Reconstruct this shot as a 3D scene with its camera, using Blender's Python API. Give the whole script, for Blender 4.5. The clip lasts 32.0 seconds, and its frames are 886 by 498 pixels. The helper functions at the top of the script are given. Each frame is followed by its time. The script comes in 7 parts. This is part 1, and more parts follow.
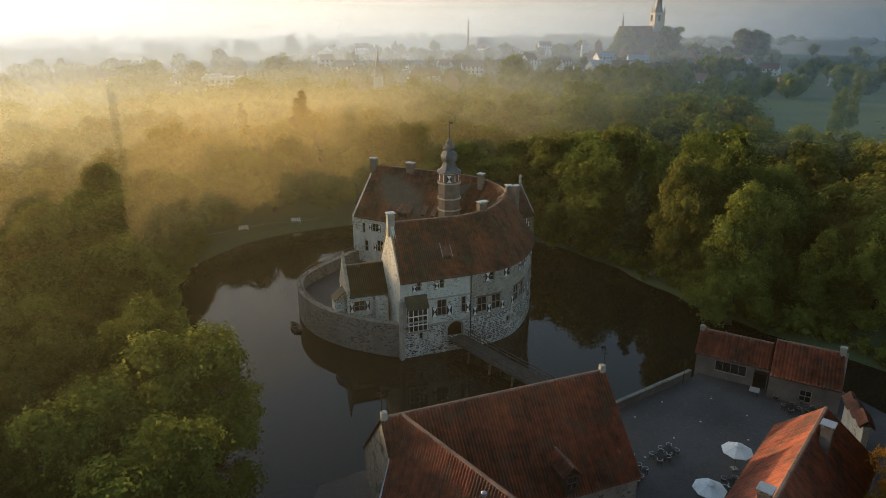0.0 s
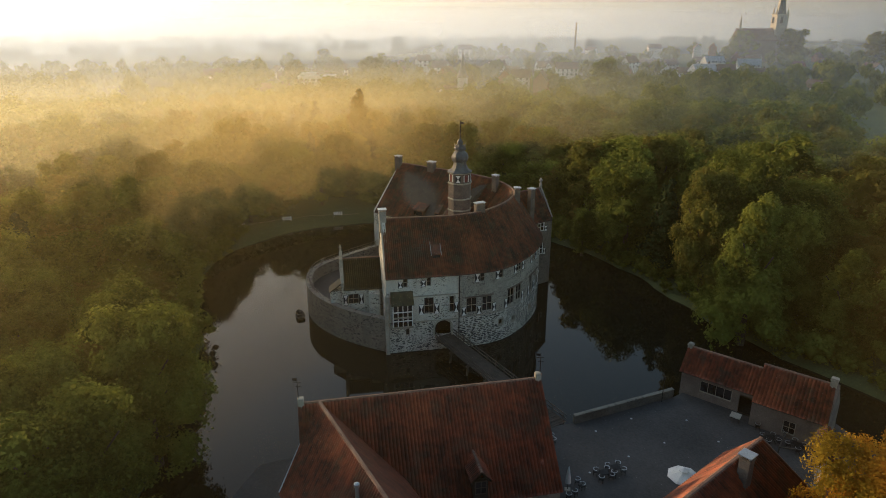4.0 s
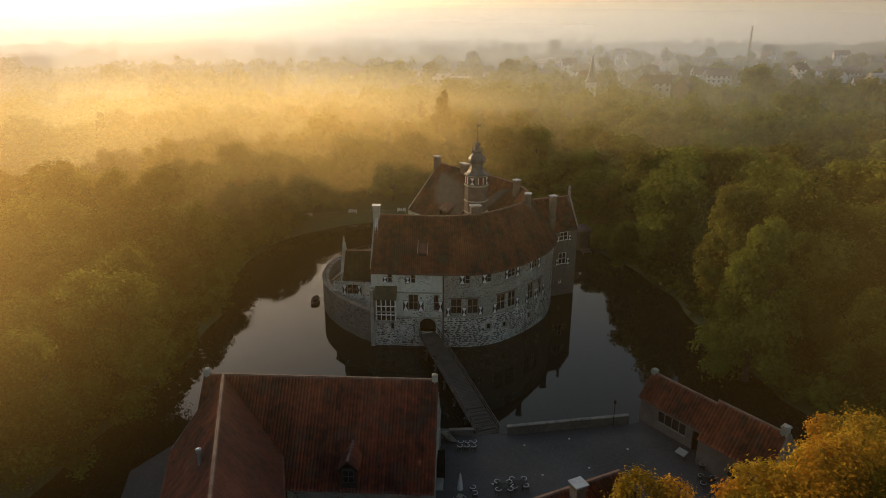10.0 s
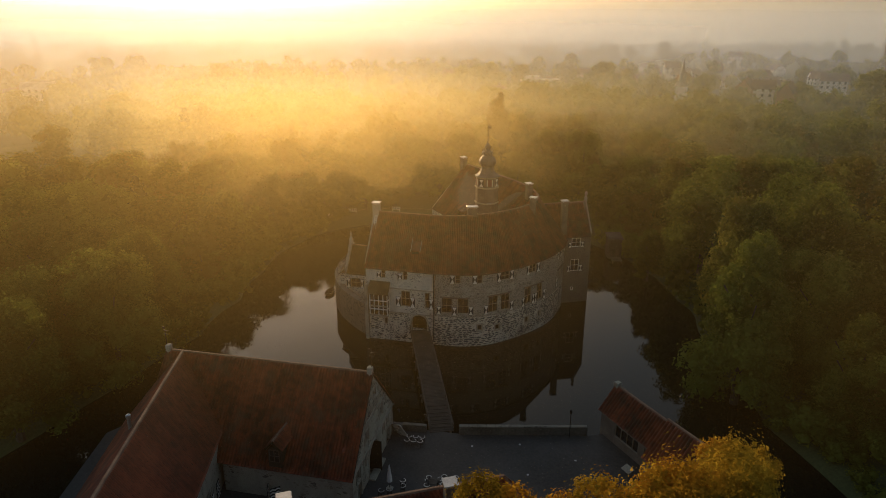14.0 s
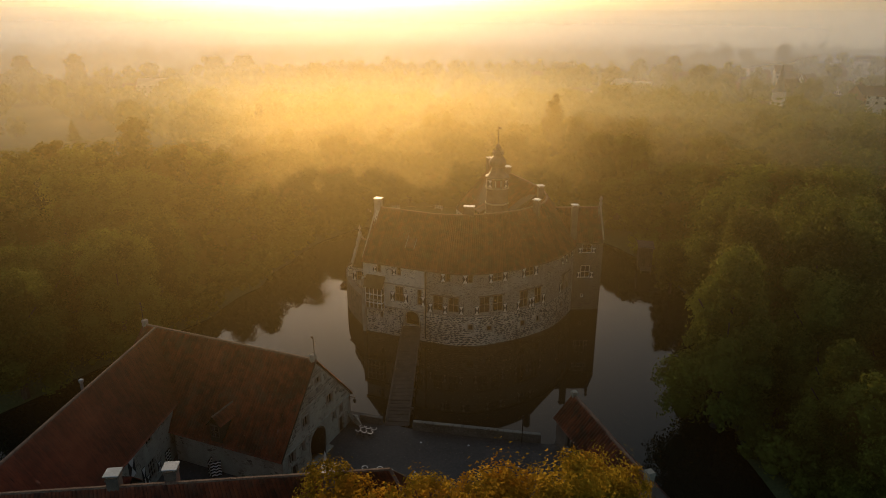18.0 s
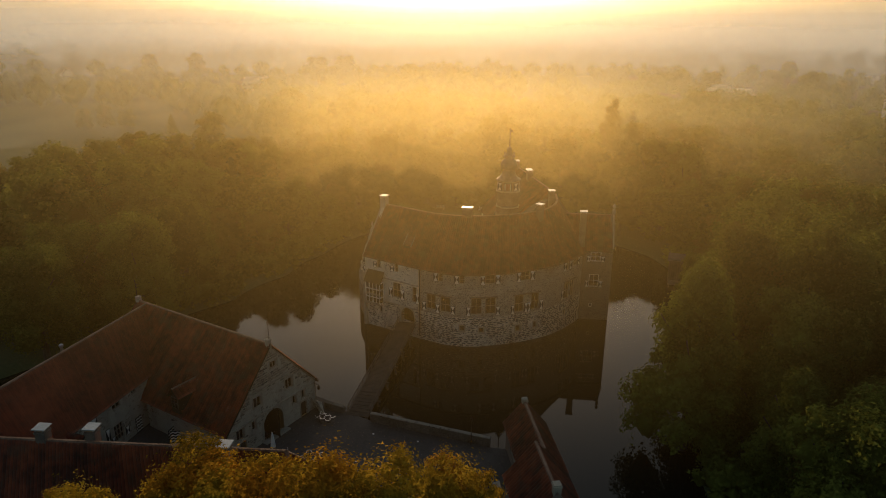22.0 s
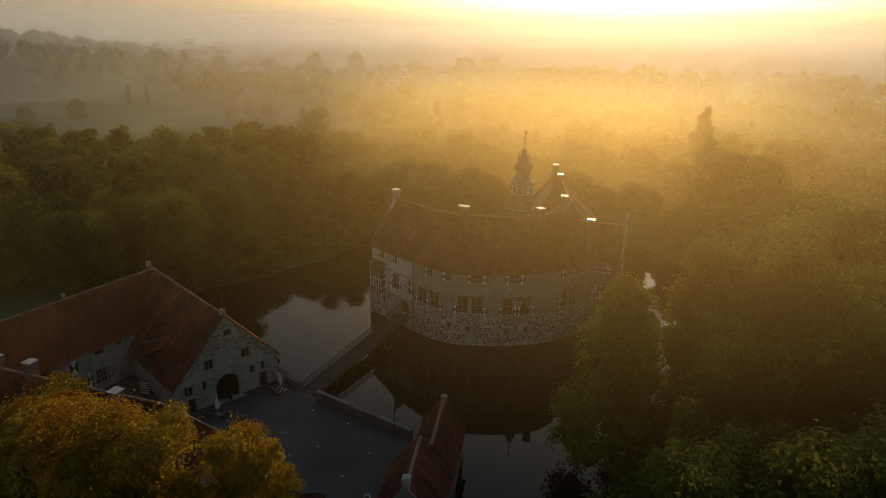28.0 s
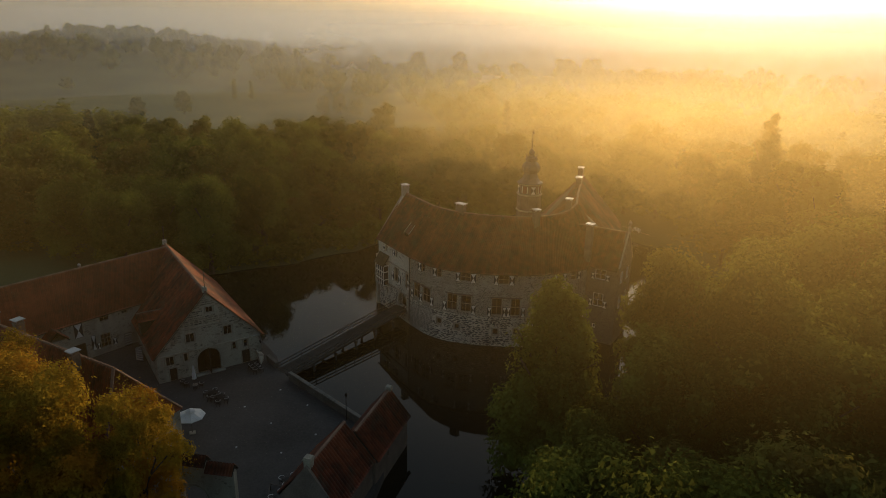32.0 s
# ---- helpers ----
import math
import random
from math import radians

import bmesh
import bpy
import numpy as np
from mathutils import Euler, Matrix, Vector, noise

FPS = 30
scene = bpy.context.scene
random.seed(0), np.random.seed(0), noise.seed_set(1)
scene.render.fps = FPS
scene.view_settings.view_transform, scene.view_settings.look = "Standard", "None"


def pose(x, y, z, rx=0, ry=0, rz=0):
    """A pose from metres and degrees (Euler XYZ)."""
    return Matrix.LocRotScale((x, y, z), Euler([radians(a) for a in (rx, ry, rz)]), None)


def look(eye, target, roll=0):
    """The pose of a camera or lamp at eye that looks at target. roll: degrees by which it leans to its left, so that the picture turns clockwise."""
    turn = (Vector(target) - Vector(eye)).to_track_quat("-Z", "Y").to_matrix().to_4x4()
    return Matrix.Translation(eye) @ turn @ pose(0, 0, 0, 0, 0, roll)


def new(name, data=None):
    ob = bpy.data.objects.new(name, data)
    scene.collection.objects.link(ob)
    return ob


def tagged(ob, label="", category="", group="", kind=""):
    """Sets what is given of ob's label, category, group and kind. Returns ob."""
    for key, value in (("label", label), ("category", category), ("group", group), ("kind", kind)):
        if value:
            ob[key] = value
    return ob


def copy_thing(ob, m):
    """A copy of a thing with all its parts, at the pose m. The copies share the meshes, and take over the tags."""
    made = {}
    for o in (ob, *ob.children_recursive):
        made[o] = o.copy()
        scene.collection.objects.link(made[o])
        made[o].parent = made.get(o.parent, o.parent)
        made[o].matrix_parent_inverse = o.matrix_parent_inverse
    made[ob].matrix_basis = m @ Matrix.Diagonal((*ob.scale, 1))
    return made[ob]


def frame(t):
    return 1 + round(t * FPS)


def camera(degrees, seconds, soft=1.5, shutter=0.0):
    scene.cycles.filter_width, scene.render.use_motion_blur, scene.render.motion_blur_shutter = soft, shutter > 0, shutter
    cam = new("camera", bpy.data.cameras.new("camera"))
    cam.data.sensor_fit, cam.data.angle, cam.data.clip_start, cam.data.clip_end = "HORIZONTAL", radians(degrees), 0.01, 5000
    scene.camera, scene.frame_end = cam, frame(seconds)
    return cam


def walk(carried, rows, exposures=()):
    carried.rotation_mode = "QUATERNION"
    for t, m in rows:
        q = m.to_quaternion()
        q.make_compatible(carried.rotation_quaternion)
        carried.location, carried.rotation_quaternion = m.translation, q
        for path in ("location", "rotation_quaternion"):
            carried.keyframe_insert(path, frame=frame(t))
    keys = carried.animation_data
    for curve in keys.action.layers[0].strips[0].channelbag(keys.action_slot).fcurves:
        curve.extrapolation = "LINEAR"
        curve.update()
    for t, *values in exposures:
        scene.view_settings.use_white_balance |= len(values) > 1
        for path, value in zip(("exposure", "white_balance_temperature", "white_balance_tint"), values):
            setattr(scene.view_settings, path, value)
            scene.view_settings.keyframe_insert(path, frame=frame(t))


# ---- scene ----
cam = camera(67.5, 32.0, soft=0.4)
METRES, EYE, TILT, LEAN, TURN = 137.0, 47.45, -19.2, 0.0, 0.0
ROWS = [
    (0.0, 0.0, 0.0, 0.0, 0.0, 0.0, -0.0),
    (0.5, 0.0152, 0.0003, -0.0004, 1.11, 0.01, -0.42),
    (1.0, 0.0317, 0.0005, -0.0006, 2.31, 0.02, -0.83),
    (1.5, 0.0467, 0.0005, -0.0008, 3.4, 0.02, -1.22),
    (2.0, 0.0631, 0.001, -0.0006, 4.61, -0.0, -1.62),
    (2.5, 0.078, 0.0018, -0.0004, 5.71, -0.03, -2.02),
    (3.0, 0.0942, 0.0028, -0.0002, 6.9, -0.04, -2.44),
    (3.5, 0.1091, 0.0041, 0.0001, 8.02, -0.07, -2.85),
    (5.5, 0.1705, 0.0127, 0.0027, 12.63, -0.29, -4.43),
    (6.0, 0.1857, 0.0161, 0.0033, 13.78, -0.33, -4.85),
    (6.5, 0.2, 0.0192, 0.0041, 14.88, -0.39, -5.21),
    (7.0, 0.2158, 0.0228, 0.0054, 16.09, -0.49, -5.59),
    (7.5, 0.2297, 0.0262, 0.0067, 17.14, -0.59, -6.01),
    (8.0, 0.2457, 0.0302, 0.0081, 18.38, -0.68, -6.36),
    (8.5, 0.2598, 0.0339, 0.0102, 19.49, -0.84, -6.77),
    (9.0, 0.2747, 0.0385, 0.012, 20.66, -0.96, -7.12),
    (9.5, 0.2885, 0.0425, 0.0136, 21.74, -1.09, -7.51),
    (10.0, 0.3038, 0.0478, 0.0157, 22.96, -1.24, -7.88),
    (10.5, 0.3177, 0.0523, 0.0174, 24.07, -1.36, -8.25),
    (11.0, 0.3327, 0.0579, 0.0192, 25.26, -1.5, -8.61),
    (11.5, 0.3465, 0.0632, 0.0214, 26.39, -1.67, -8.95),
    (12.0, 0.3621, 0.0694, 0.0238, 27.64, -1.85, -9.29),
    (12.5, 0.3753, 0.0752, 0.0262, 28.73, -2.03, -9.64),
    (13.0, 0.39, 0.0821, 0.0287, 29.97, -2.23, -9.99),
    (13.5, 0.4034, 0.0886, 0.0311, 31.12, -2.41, -10.32),
    (14.0, 0.4172, 0.0958, 0.0339, 32.32, -2.64, -10.68),
    (14.5, 0.4301, 0.1025, 0.0364, 33.42, -2.84, -11.03),
    (16.5, 0.4791, 0.1386, 0.046, 38.09, -3.67, -12.2),
    (17.0, 0.4918, 0.1474, 0.0489, 39.28, -3.9, -12.49),
    (17.5, 0.5039, 0.1557, 0.052, 40.46, -4.14, -12.83),
    (18.0, 0.5162, 0.1652, 0.0557, 41.69, -4.43, -13.18),
    (18.5, 0.5278, 0.1745, 0.0587, 42.85, -4.66, -13.46),
    (19.0, 0.5399, 0.1839, 0.0625, 44.09, -4.95, -13.82),
    (19.5, 0.551, 0.1928, 0.0664, 45.25, -5.25, -14.13),
    (20.0, 0.5623, 0.2033, 0.0702, 46.48, -5.55, -14.47),
    (20.5, 0.5733, 0.2131, 0.0738, 47.69, -5.83, -14.73),
    (21.0, 0.5845, 0.2248, 0.0773, 48.98, -6.09, -14.97),
    (21.5, 0.5943, 0.2351, 0.0808, 50.15, -6.38, -15.29),
    (22.0, 0.6046, 0.247, 0.0842, 51.43, -6.66, -15.6),
    (22.5, 0.614, 0.2579, 0.0877, 52.61, -6.95, -15.88),
    (23.0, 0.6239, 0.2696, 0.0919, 53.88, -7.28, -16.19),
    (23.5, 0.6332, 0.281, 0.0956, 55.08, -7.58, -16.41),
    (24.0, 0.6424, 0.2933, 0.0995, 56.34, -7.92, -16.7),
    (24.5, 0.6512, 0.305, 0.1035, 57.56, -8.25, -16.91),
    (25.0, 0.6599, 0.3176, 0.1078, 58.83, -8.6, -17.18),
    (25.5, 0.6681, 0.3296, 0.112, 60.05, -8.97, -17.4),
    (27.5, 0.7006, 0.3811, 0.13, 65.12, -10.47, -18.3),
    (28.0, 0.7074, 0.3953, 0.1345, 66.46, -10.88, -18.53),
    (28.5, 0.7136, 0.4088, 0.1391, 67.72, -11.29, -18.73),
    (29.0, 0.7203, 0.4234, 0.1439, 69.07, -11.7, -18.96),
    (29.5, 0.7263, 0.4373, 0.1487, 70.34, -12.11, -19.15),
    (30.0, 0.7323, 0.4522, 0.1535, 71.71, -12.53, -19.37),
    (30.5, 0.7378, 0.4665, 0.1585, 73.0, -12.96, -19.48),
    (31.0, 0.7434, 0.4819, 0.1637, 74.39, -13.41, -19.63),
    (31.5, 0.7481, 0.4963, 0.1686, 75.67, -13.84, -19.74),
    (32.0, 0.7526, 0.5111, 0.1738, 77.0, -14.29, -19.91),
]
EXPOSURES = [(0.0, 1.15, 5500, 6), (6.0, 0.95, 5950, 8), (13.0, 0.25, 6200, 9), (25.0, -0.3, 6150, 6), (32.0, -0.18, 6000, 5)]
walk(cam, [(t, pose(0, 0, EYE, TILT, LEAN, TURN) @ pose(METRES * x, METRES * y, METRES * z, 90 + pitch, roll, yaw)) for t, x, y, z, yaw, pitch, roll in ROWS], EXPOSURES)

# ---- light: a low sun in morning mist ----
SUN_AZ, SUN_EL = radians(53.0), radians(6.5)
SUN_DIR = Vector((-math.sin(SUN_AZ) * math.cos(SUN_EL), math.cos(SUN_AZ) * math.cos(SUN_EL), math.sin(SUN_EL)))
sun = new("sun", bpy.data.lights.new("sun", "SUN"))
sun.data.energy, sun.data.angle, sun.data.color = 3.2, radians(0.6), (1.0, 0.60, 0.26)
sun.matrix_basis = look(SUN_DIR * 100, (0, 0, 0))

world = bpy.data.worlds.new("morning_sky")
scene.world = world
world.use_nodes = True
wt = world.node_tree
wt.nodes.clear()


sky = wt.nodes.new("ShaderNodeTexSky")
sky.sky_type, sky.sun_disc = "NISHITA", False
sky.sun_elevation, sky.sun_rotation = SUN_EL, -SUN_AZ
sky.air_density, sky.dust_density, sky.ozone_density = 1.0, 2.5, 1.0
coord = wt.nodes.new("ShaderNodeTexCoord")
dot = wt.nodes.new("ShaderNodeVectorMath")
dot.operation = "DOT_PRODUCT"
wt.links.new(coord.outputs["Generated"], dot.inputs[0])
dot.inputs[1].default_value = SUN_DIR
clampd = wt.nodes.new("ShaderNodeMath")
clampd.operation = "MAXIMUM"
wt.links.new(dot.outputs["Value"], clampd.inputs[0])
clampd.inputs[1].default_value = 0.0


def aureole(power, colour, strength):
    p = wt.nodes.new("ShaderNodeMath")
    p.operation = "POWER"
    wt.links.new(clampd.outputs[0], p.inputs[0])
    p.inputs[1].default_value = power
    bg = wt.nodes.new("ShaderNodeBackground")
    bg.inputs[0].default_value = (*colour, 1)
    m = wt.nodes.new("ShaderNodeMath")
    m.operation = "MULTIPLY"
    wt.links.new(p.outputs[0], m.inputs[0])
    m.inputs[1].default_value = strength
    wt.links.new(m.outputs[0], bg.inputs[1])
    return bg


sky_bg = wt.nodes.new("ShaderNodeBackground")
warm = wt.nodes.new("ShaderNodeMix")
warm.data_type, warm.blend_type = "RGBA", "MULTIPLY"
warm.inputs[0].default_value = 1.0
wt.links.new(sky.outputs[0], warm.inputs[6])
warm.inputs[7].default_value = (1.0, 0.96, 0.90, 1)
wt.links.new(warm.outputs[2], sky_bg.inputs[0])
sky_bg.inputs[1].default_value = 0.15
sum_a = wt.nodes.new("ShaderNodeAddShader")
sum_b = wt.nodes.new("ShaderNodeAddShader")
wide, tight = aureole(5.0, (1.0, 0.88, 0.78), 0.13), aureole(24.0, (1.0, 0.96, 1.0), 1.35)
wt.links.new(wide.outputs[0], sum_a.inputs[0])
wt.links.new(tight.outputs[0], sum_a.inputs[1])
wt.links.new(sum_a.outputs[0], sum_b.inputs[0])
wt.links.new(sky_bg.outputs[0], sum_b.inputs[1])
wout = wt.nodes.new("ShaderNodeOutputWorld")
wt.links.new(sum_b.outputs[0], wout.inputs[0])

# ---- materials ----


class Nodes:
    def __init__(self, name):
        self.mat = bpy.data.materials.new(name)
        self.mat.use_nodes = True
        self.t = self.mat.node_tree
        self.t.nodes.clear()
        self.out = self.t.nodes.new("ShaderNodeOutputMaterial")
        self.pos = self.t.nodes.new("ShaderNodeNewGeometry").outputs["Position"]


    def link(self, a, b):
        self.t.links.new(a, b)

    def noise(self, scale, detail=4.0, stretch=None, vec=None):
        n = self.t.nodes.new("ShaderNodeTexNoise")
        n.inputs["Scale"].default_value, n.inputs["Detail"].default_value = scale, detail
        src = vec or self.pos
        if stretch:
            m = self.t.nodes.new("ShaderNodeVectorMath")
            m.operation = "MULTIPLY"
            self.link(src, m.inputs[0])
            m.inputs[1].default_value = stretch
            src = m.outputs[0]
        self.link(src, n.inputs["Vector"])
        return n.outputs[0]

    def ramp(self, fac, stops):
        r = self.t.nodes.new("ShaderNodeValToRGB")
        els = r.color_ramp.elements
        while len(els) < len(stops):
            els.new(0.5)
        for e, (p, c) in zip(els, stops):
            e.position, e.color = p, (*c, 1) if len(c) == 3 else c
        self.link(fac, r.inputs[0])
        return r.outputs[0]

    def mix(self, fac, a, b, blend="MIX"):
        m = self.t.nodes.new("ShaderNodeMix")
        m.data_type, m.blend_type = "RGBA", blend
        for sock, v in ((m.inputs[0], fac), (m.inputs[6], a), (m.inputs[7], b)):
            if isinstance(v, (int, float)):
                sock.default_value = v
            elif isinstance(v, tuple):
                sock.default_value = (*v, 1)
            else:
                self.link(v, sock)
        return m.outputs[2]

    def math(self, op, a, b=0.0):
        m = self.t.nodes.new("ShaderNodeMath")
        m.operation = op
        for sock, v in ((m.inputs[0], a), (m.inputs[1], b)):
            if isinstance(v, (int, float)):
                sock.default_value = v
            else:
                self.link(v, sock)
        return m.outputs[0]

    def bump(self, height, strength=0.4, distance=0.03):
        b = self.t.nodes.new("ShaderNodeBump")
        b.inputs["Strength"].default_value, b.inputs["Distance"].default_value = strength, distance
        self.link(height, b.inputs["Height"])
        return b.outputs[0]

    def bsdf(self, colour, rough=0.8, metal=0.0, normal=None):
        p = self.t.nodes.new("ShaderNodeBsdfPrincipled")
        for key, v in (("Base Color", colour), ("Roughness", rough), ("Metallic", metal)):
            if isinstance(v, (int, float)):
                p.inputs[key].default_value = v
            elif isinstance(v, tuple):
                p.inputs[key].default_value = (*v, 1)
            else:
                self.link(v, p.inputs[key])
        if normal:
            self.link(normal, p.inputs["Normal"])
        self.link(p.outputs[0], self.out.inputs[0])
        return p


def plain(name, dark, light, big=0.4, fine=9.0, rough=0.8, metal=0.0, bump=0.3, depth=0.02):
    """A surface that varies between two colours at two scales, with fine relief."""
    n = Nodes(name)
    a, b = n.noise(big, 3), n.noise(fine, 5)
    f = n.math("ADD", n.math("MULTIPLY", a, 0.6), n.math("MULTIPLY", b, 0.4))
    c = n.ramp(f, [(0.34, dark), (0.66, light)])
    n.bsdf(c, rough, metal, n.bump(b, bump, depth))
    return n.mat


def rubble(name, mortar, stones, scale=2.0, cover=0.5, flat=1.9):
    """Rough stone masonry: flat dark and light stones in pale mortar, worn free here and washed over there."""
    n = Nodes(name)
    bend = n.t.nodes.new("ShaderNodeVectorMath")
    bend.operation = "MULTIPLY_ADD"
    wob = n.t.nodes.new("ShaderNodeTexNoise")
    wob.inputs["Scale"].default_value, wob.inputs["Detail"].default_value = 1.6, 2
    n.link(n.pos, wob.inputs["Vector"])
    n.link(wob.outputs["Color"], bend.inputs[0])
    bend.inputs[1].default_value = (0.35, 0.35, 0.18)
    n.link(n.pos, bend.inputs[2])
    m = n.t.nodes.new("ShaderNodeVectorMath")
    m.operation = "MULTIPLY"
    n.link(bend.outputs[0], m.inputs[0])
    m.inputs[1].default_value = (1, 1, flat)
    edge, cell = n.t.nodes.new("ShaderNodeTexVoronoi"), n.t.nodes.new("ShaderNodeTexVoronoi")
    edge.feature = "DISTANCE_TO_EDGE"
    for v in (edge, cell):
        v.inputs["Scale"].default_value = scale
        n.link(m.outputs[0], v.inputs["Vector"])
    pick = n.t.nodes.new("ShaderNodeSeparateColor")
    n.link(cell.outputs["Color"], pick.inputs[0])
    stone = n.ramp(pick.outputs[0], stones)
    # each stone shows its face to its own width
    joint = n.ramp(n.math("SUBTRACT", edge.outputs["Distance"], n.math("MULTIPLY", pick.outputs[1], 0.16)), [(0.02, (0, 0, 0)), (0.07, (1, 1, 1))])
    wear = n.math("ADD", n.math("MULTIPLY", n.noise(0.35, 5), 0.75), n.math("MULTIPLY", pick.outputs[2], 0.25))
    show = n.math("MULTIPLY", joint, n.ramp(wear, [(cover - 0.08, (0, 0, 0)), (cover + 0.05, (1, 1, 1))]))
    grain = n.noise(14, 5)
    base = n.mix(n.noise(1.1, 6), tuple(c * 0.66 for c in mortar), mortar)
    base = n.mix(n.ramp(n.noise(0.5, 5, (1, 1, 0.22)), [(0.5, (0, 0, 0)), (0.72, (0.55,) * 3)]), base, tuple(c * 0.42 for c in mortar))
    col = n.mix(show, base, stone)
    col = n.mix(0.35, col, n.ramp(grain, [(0.3, (0.35, 0.35, 0.35)), (0.7, (1, 1, 1))]), "MULTIPLY")
    h = n.math("ADD", n.math("MULTIPLY", show, 0.6), n.math("MULTIPLY", grain, 0.4))
    n.bsdf(col, 0.9, 0, n.bump(h, 0.6, 0.06))
    return n.mat


def tiles(name, dark, mid, light, lichen=0.0):
    """Old clay roof tiles: every tile a little different, patches of lichen and soot."""
    n = Nodes(name)
    big, streak, fine = n.noise(0.22, 4), n.noise(1.4, 4), n.noise(11, 3)
    geo = n.t.nodes.new("ShaderNodeNewGeometry")
    f = n.math("ADD", n.math("MULTIPLY", big, 0.5), n.math("MULTIPLY", streak, 0.3))
    f = n.math("ADD", f, n.math("MULTIPLY", geo.outputs["Random Per Island"], 0.06))
    f = n.math("ADD", f, n.math("MULTIPLY", fine, 0.08))
    col = n.ramp(f, [(0.38, dark), (0.49, mid), (0.62, light)])
    if lichen:
        col = n.mix(n.ramp(n.noise(0.6, 6), [(0.52, (0, 0, 0)), (0.68, (lichen,) * 3)]), col, (0.09, 0.085, 0.06))
    n.bsdf(col, 0.82, 0, n.bump(fine, 0.35, 0.02))
    return n.mat


def foliage(name, dark, light, glow=0.35, tint=None):
    n = Nodes(name)
    geo = n.t.nodes.new("ShaderNodeNewGeometry")
    info = n.t.nodes.new("ShaderNodeObjectInfo")
    f = n.math("ADD", n.math("MULTIPLY", geo.outputs["Random Per Island"], 0.35), n.math("MULTIPLY", info.outputs["Random"], 0.35))
    f = n.math("ADD", f, n.math("MULTIPLY", n.ramp(n.noise(0.14, 1), [(0.36, (0, 0, 0)), (0.64, (1, 1, 1))]), 0.45))
    f = n.math("ADD", f, n.math("MULTIPLY", n.math("SUBTRACT", n.noise(0.9, 2), 0.5), 0.5))
    col = n.ramp(f, [(0.25, dark), (0.85, light)])
    if tint:
        col = n.mix(n.ramp(n.noise(0.16, 2), [(0.5, (0, 0, 0)), (0.62, (1, 1, 1))]), col, tint)
    d, tr, mx = (n.t.nodes.new(k) for k in ("ShaderNodeBsdfDiffuse", "ShaderNodeBsdfTranslucent", "ShaderNodeMixShader"))
    n.link(col, d.inputs[0])
    n.link(n.mix(0.5, col, tuple(min(1, c * 2.3) for c in light)), tr.inputs[0])
    mx.inputs[0].default_value = glow
    n.link(d.outputs[0], mx.inputs[1])
    n.link(tr.outputs[0], mx.inputs[2])
    n.link(mx.outputs[0], n.out.inputs[0])
    return n.mat


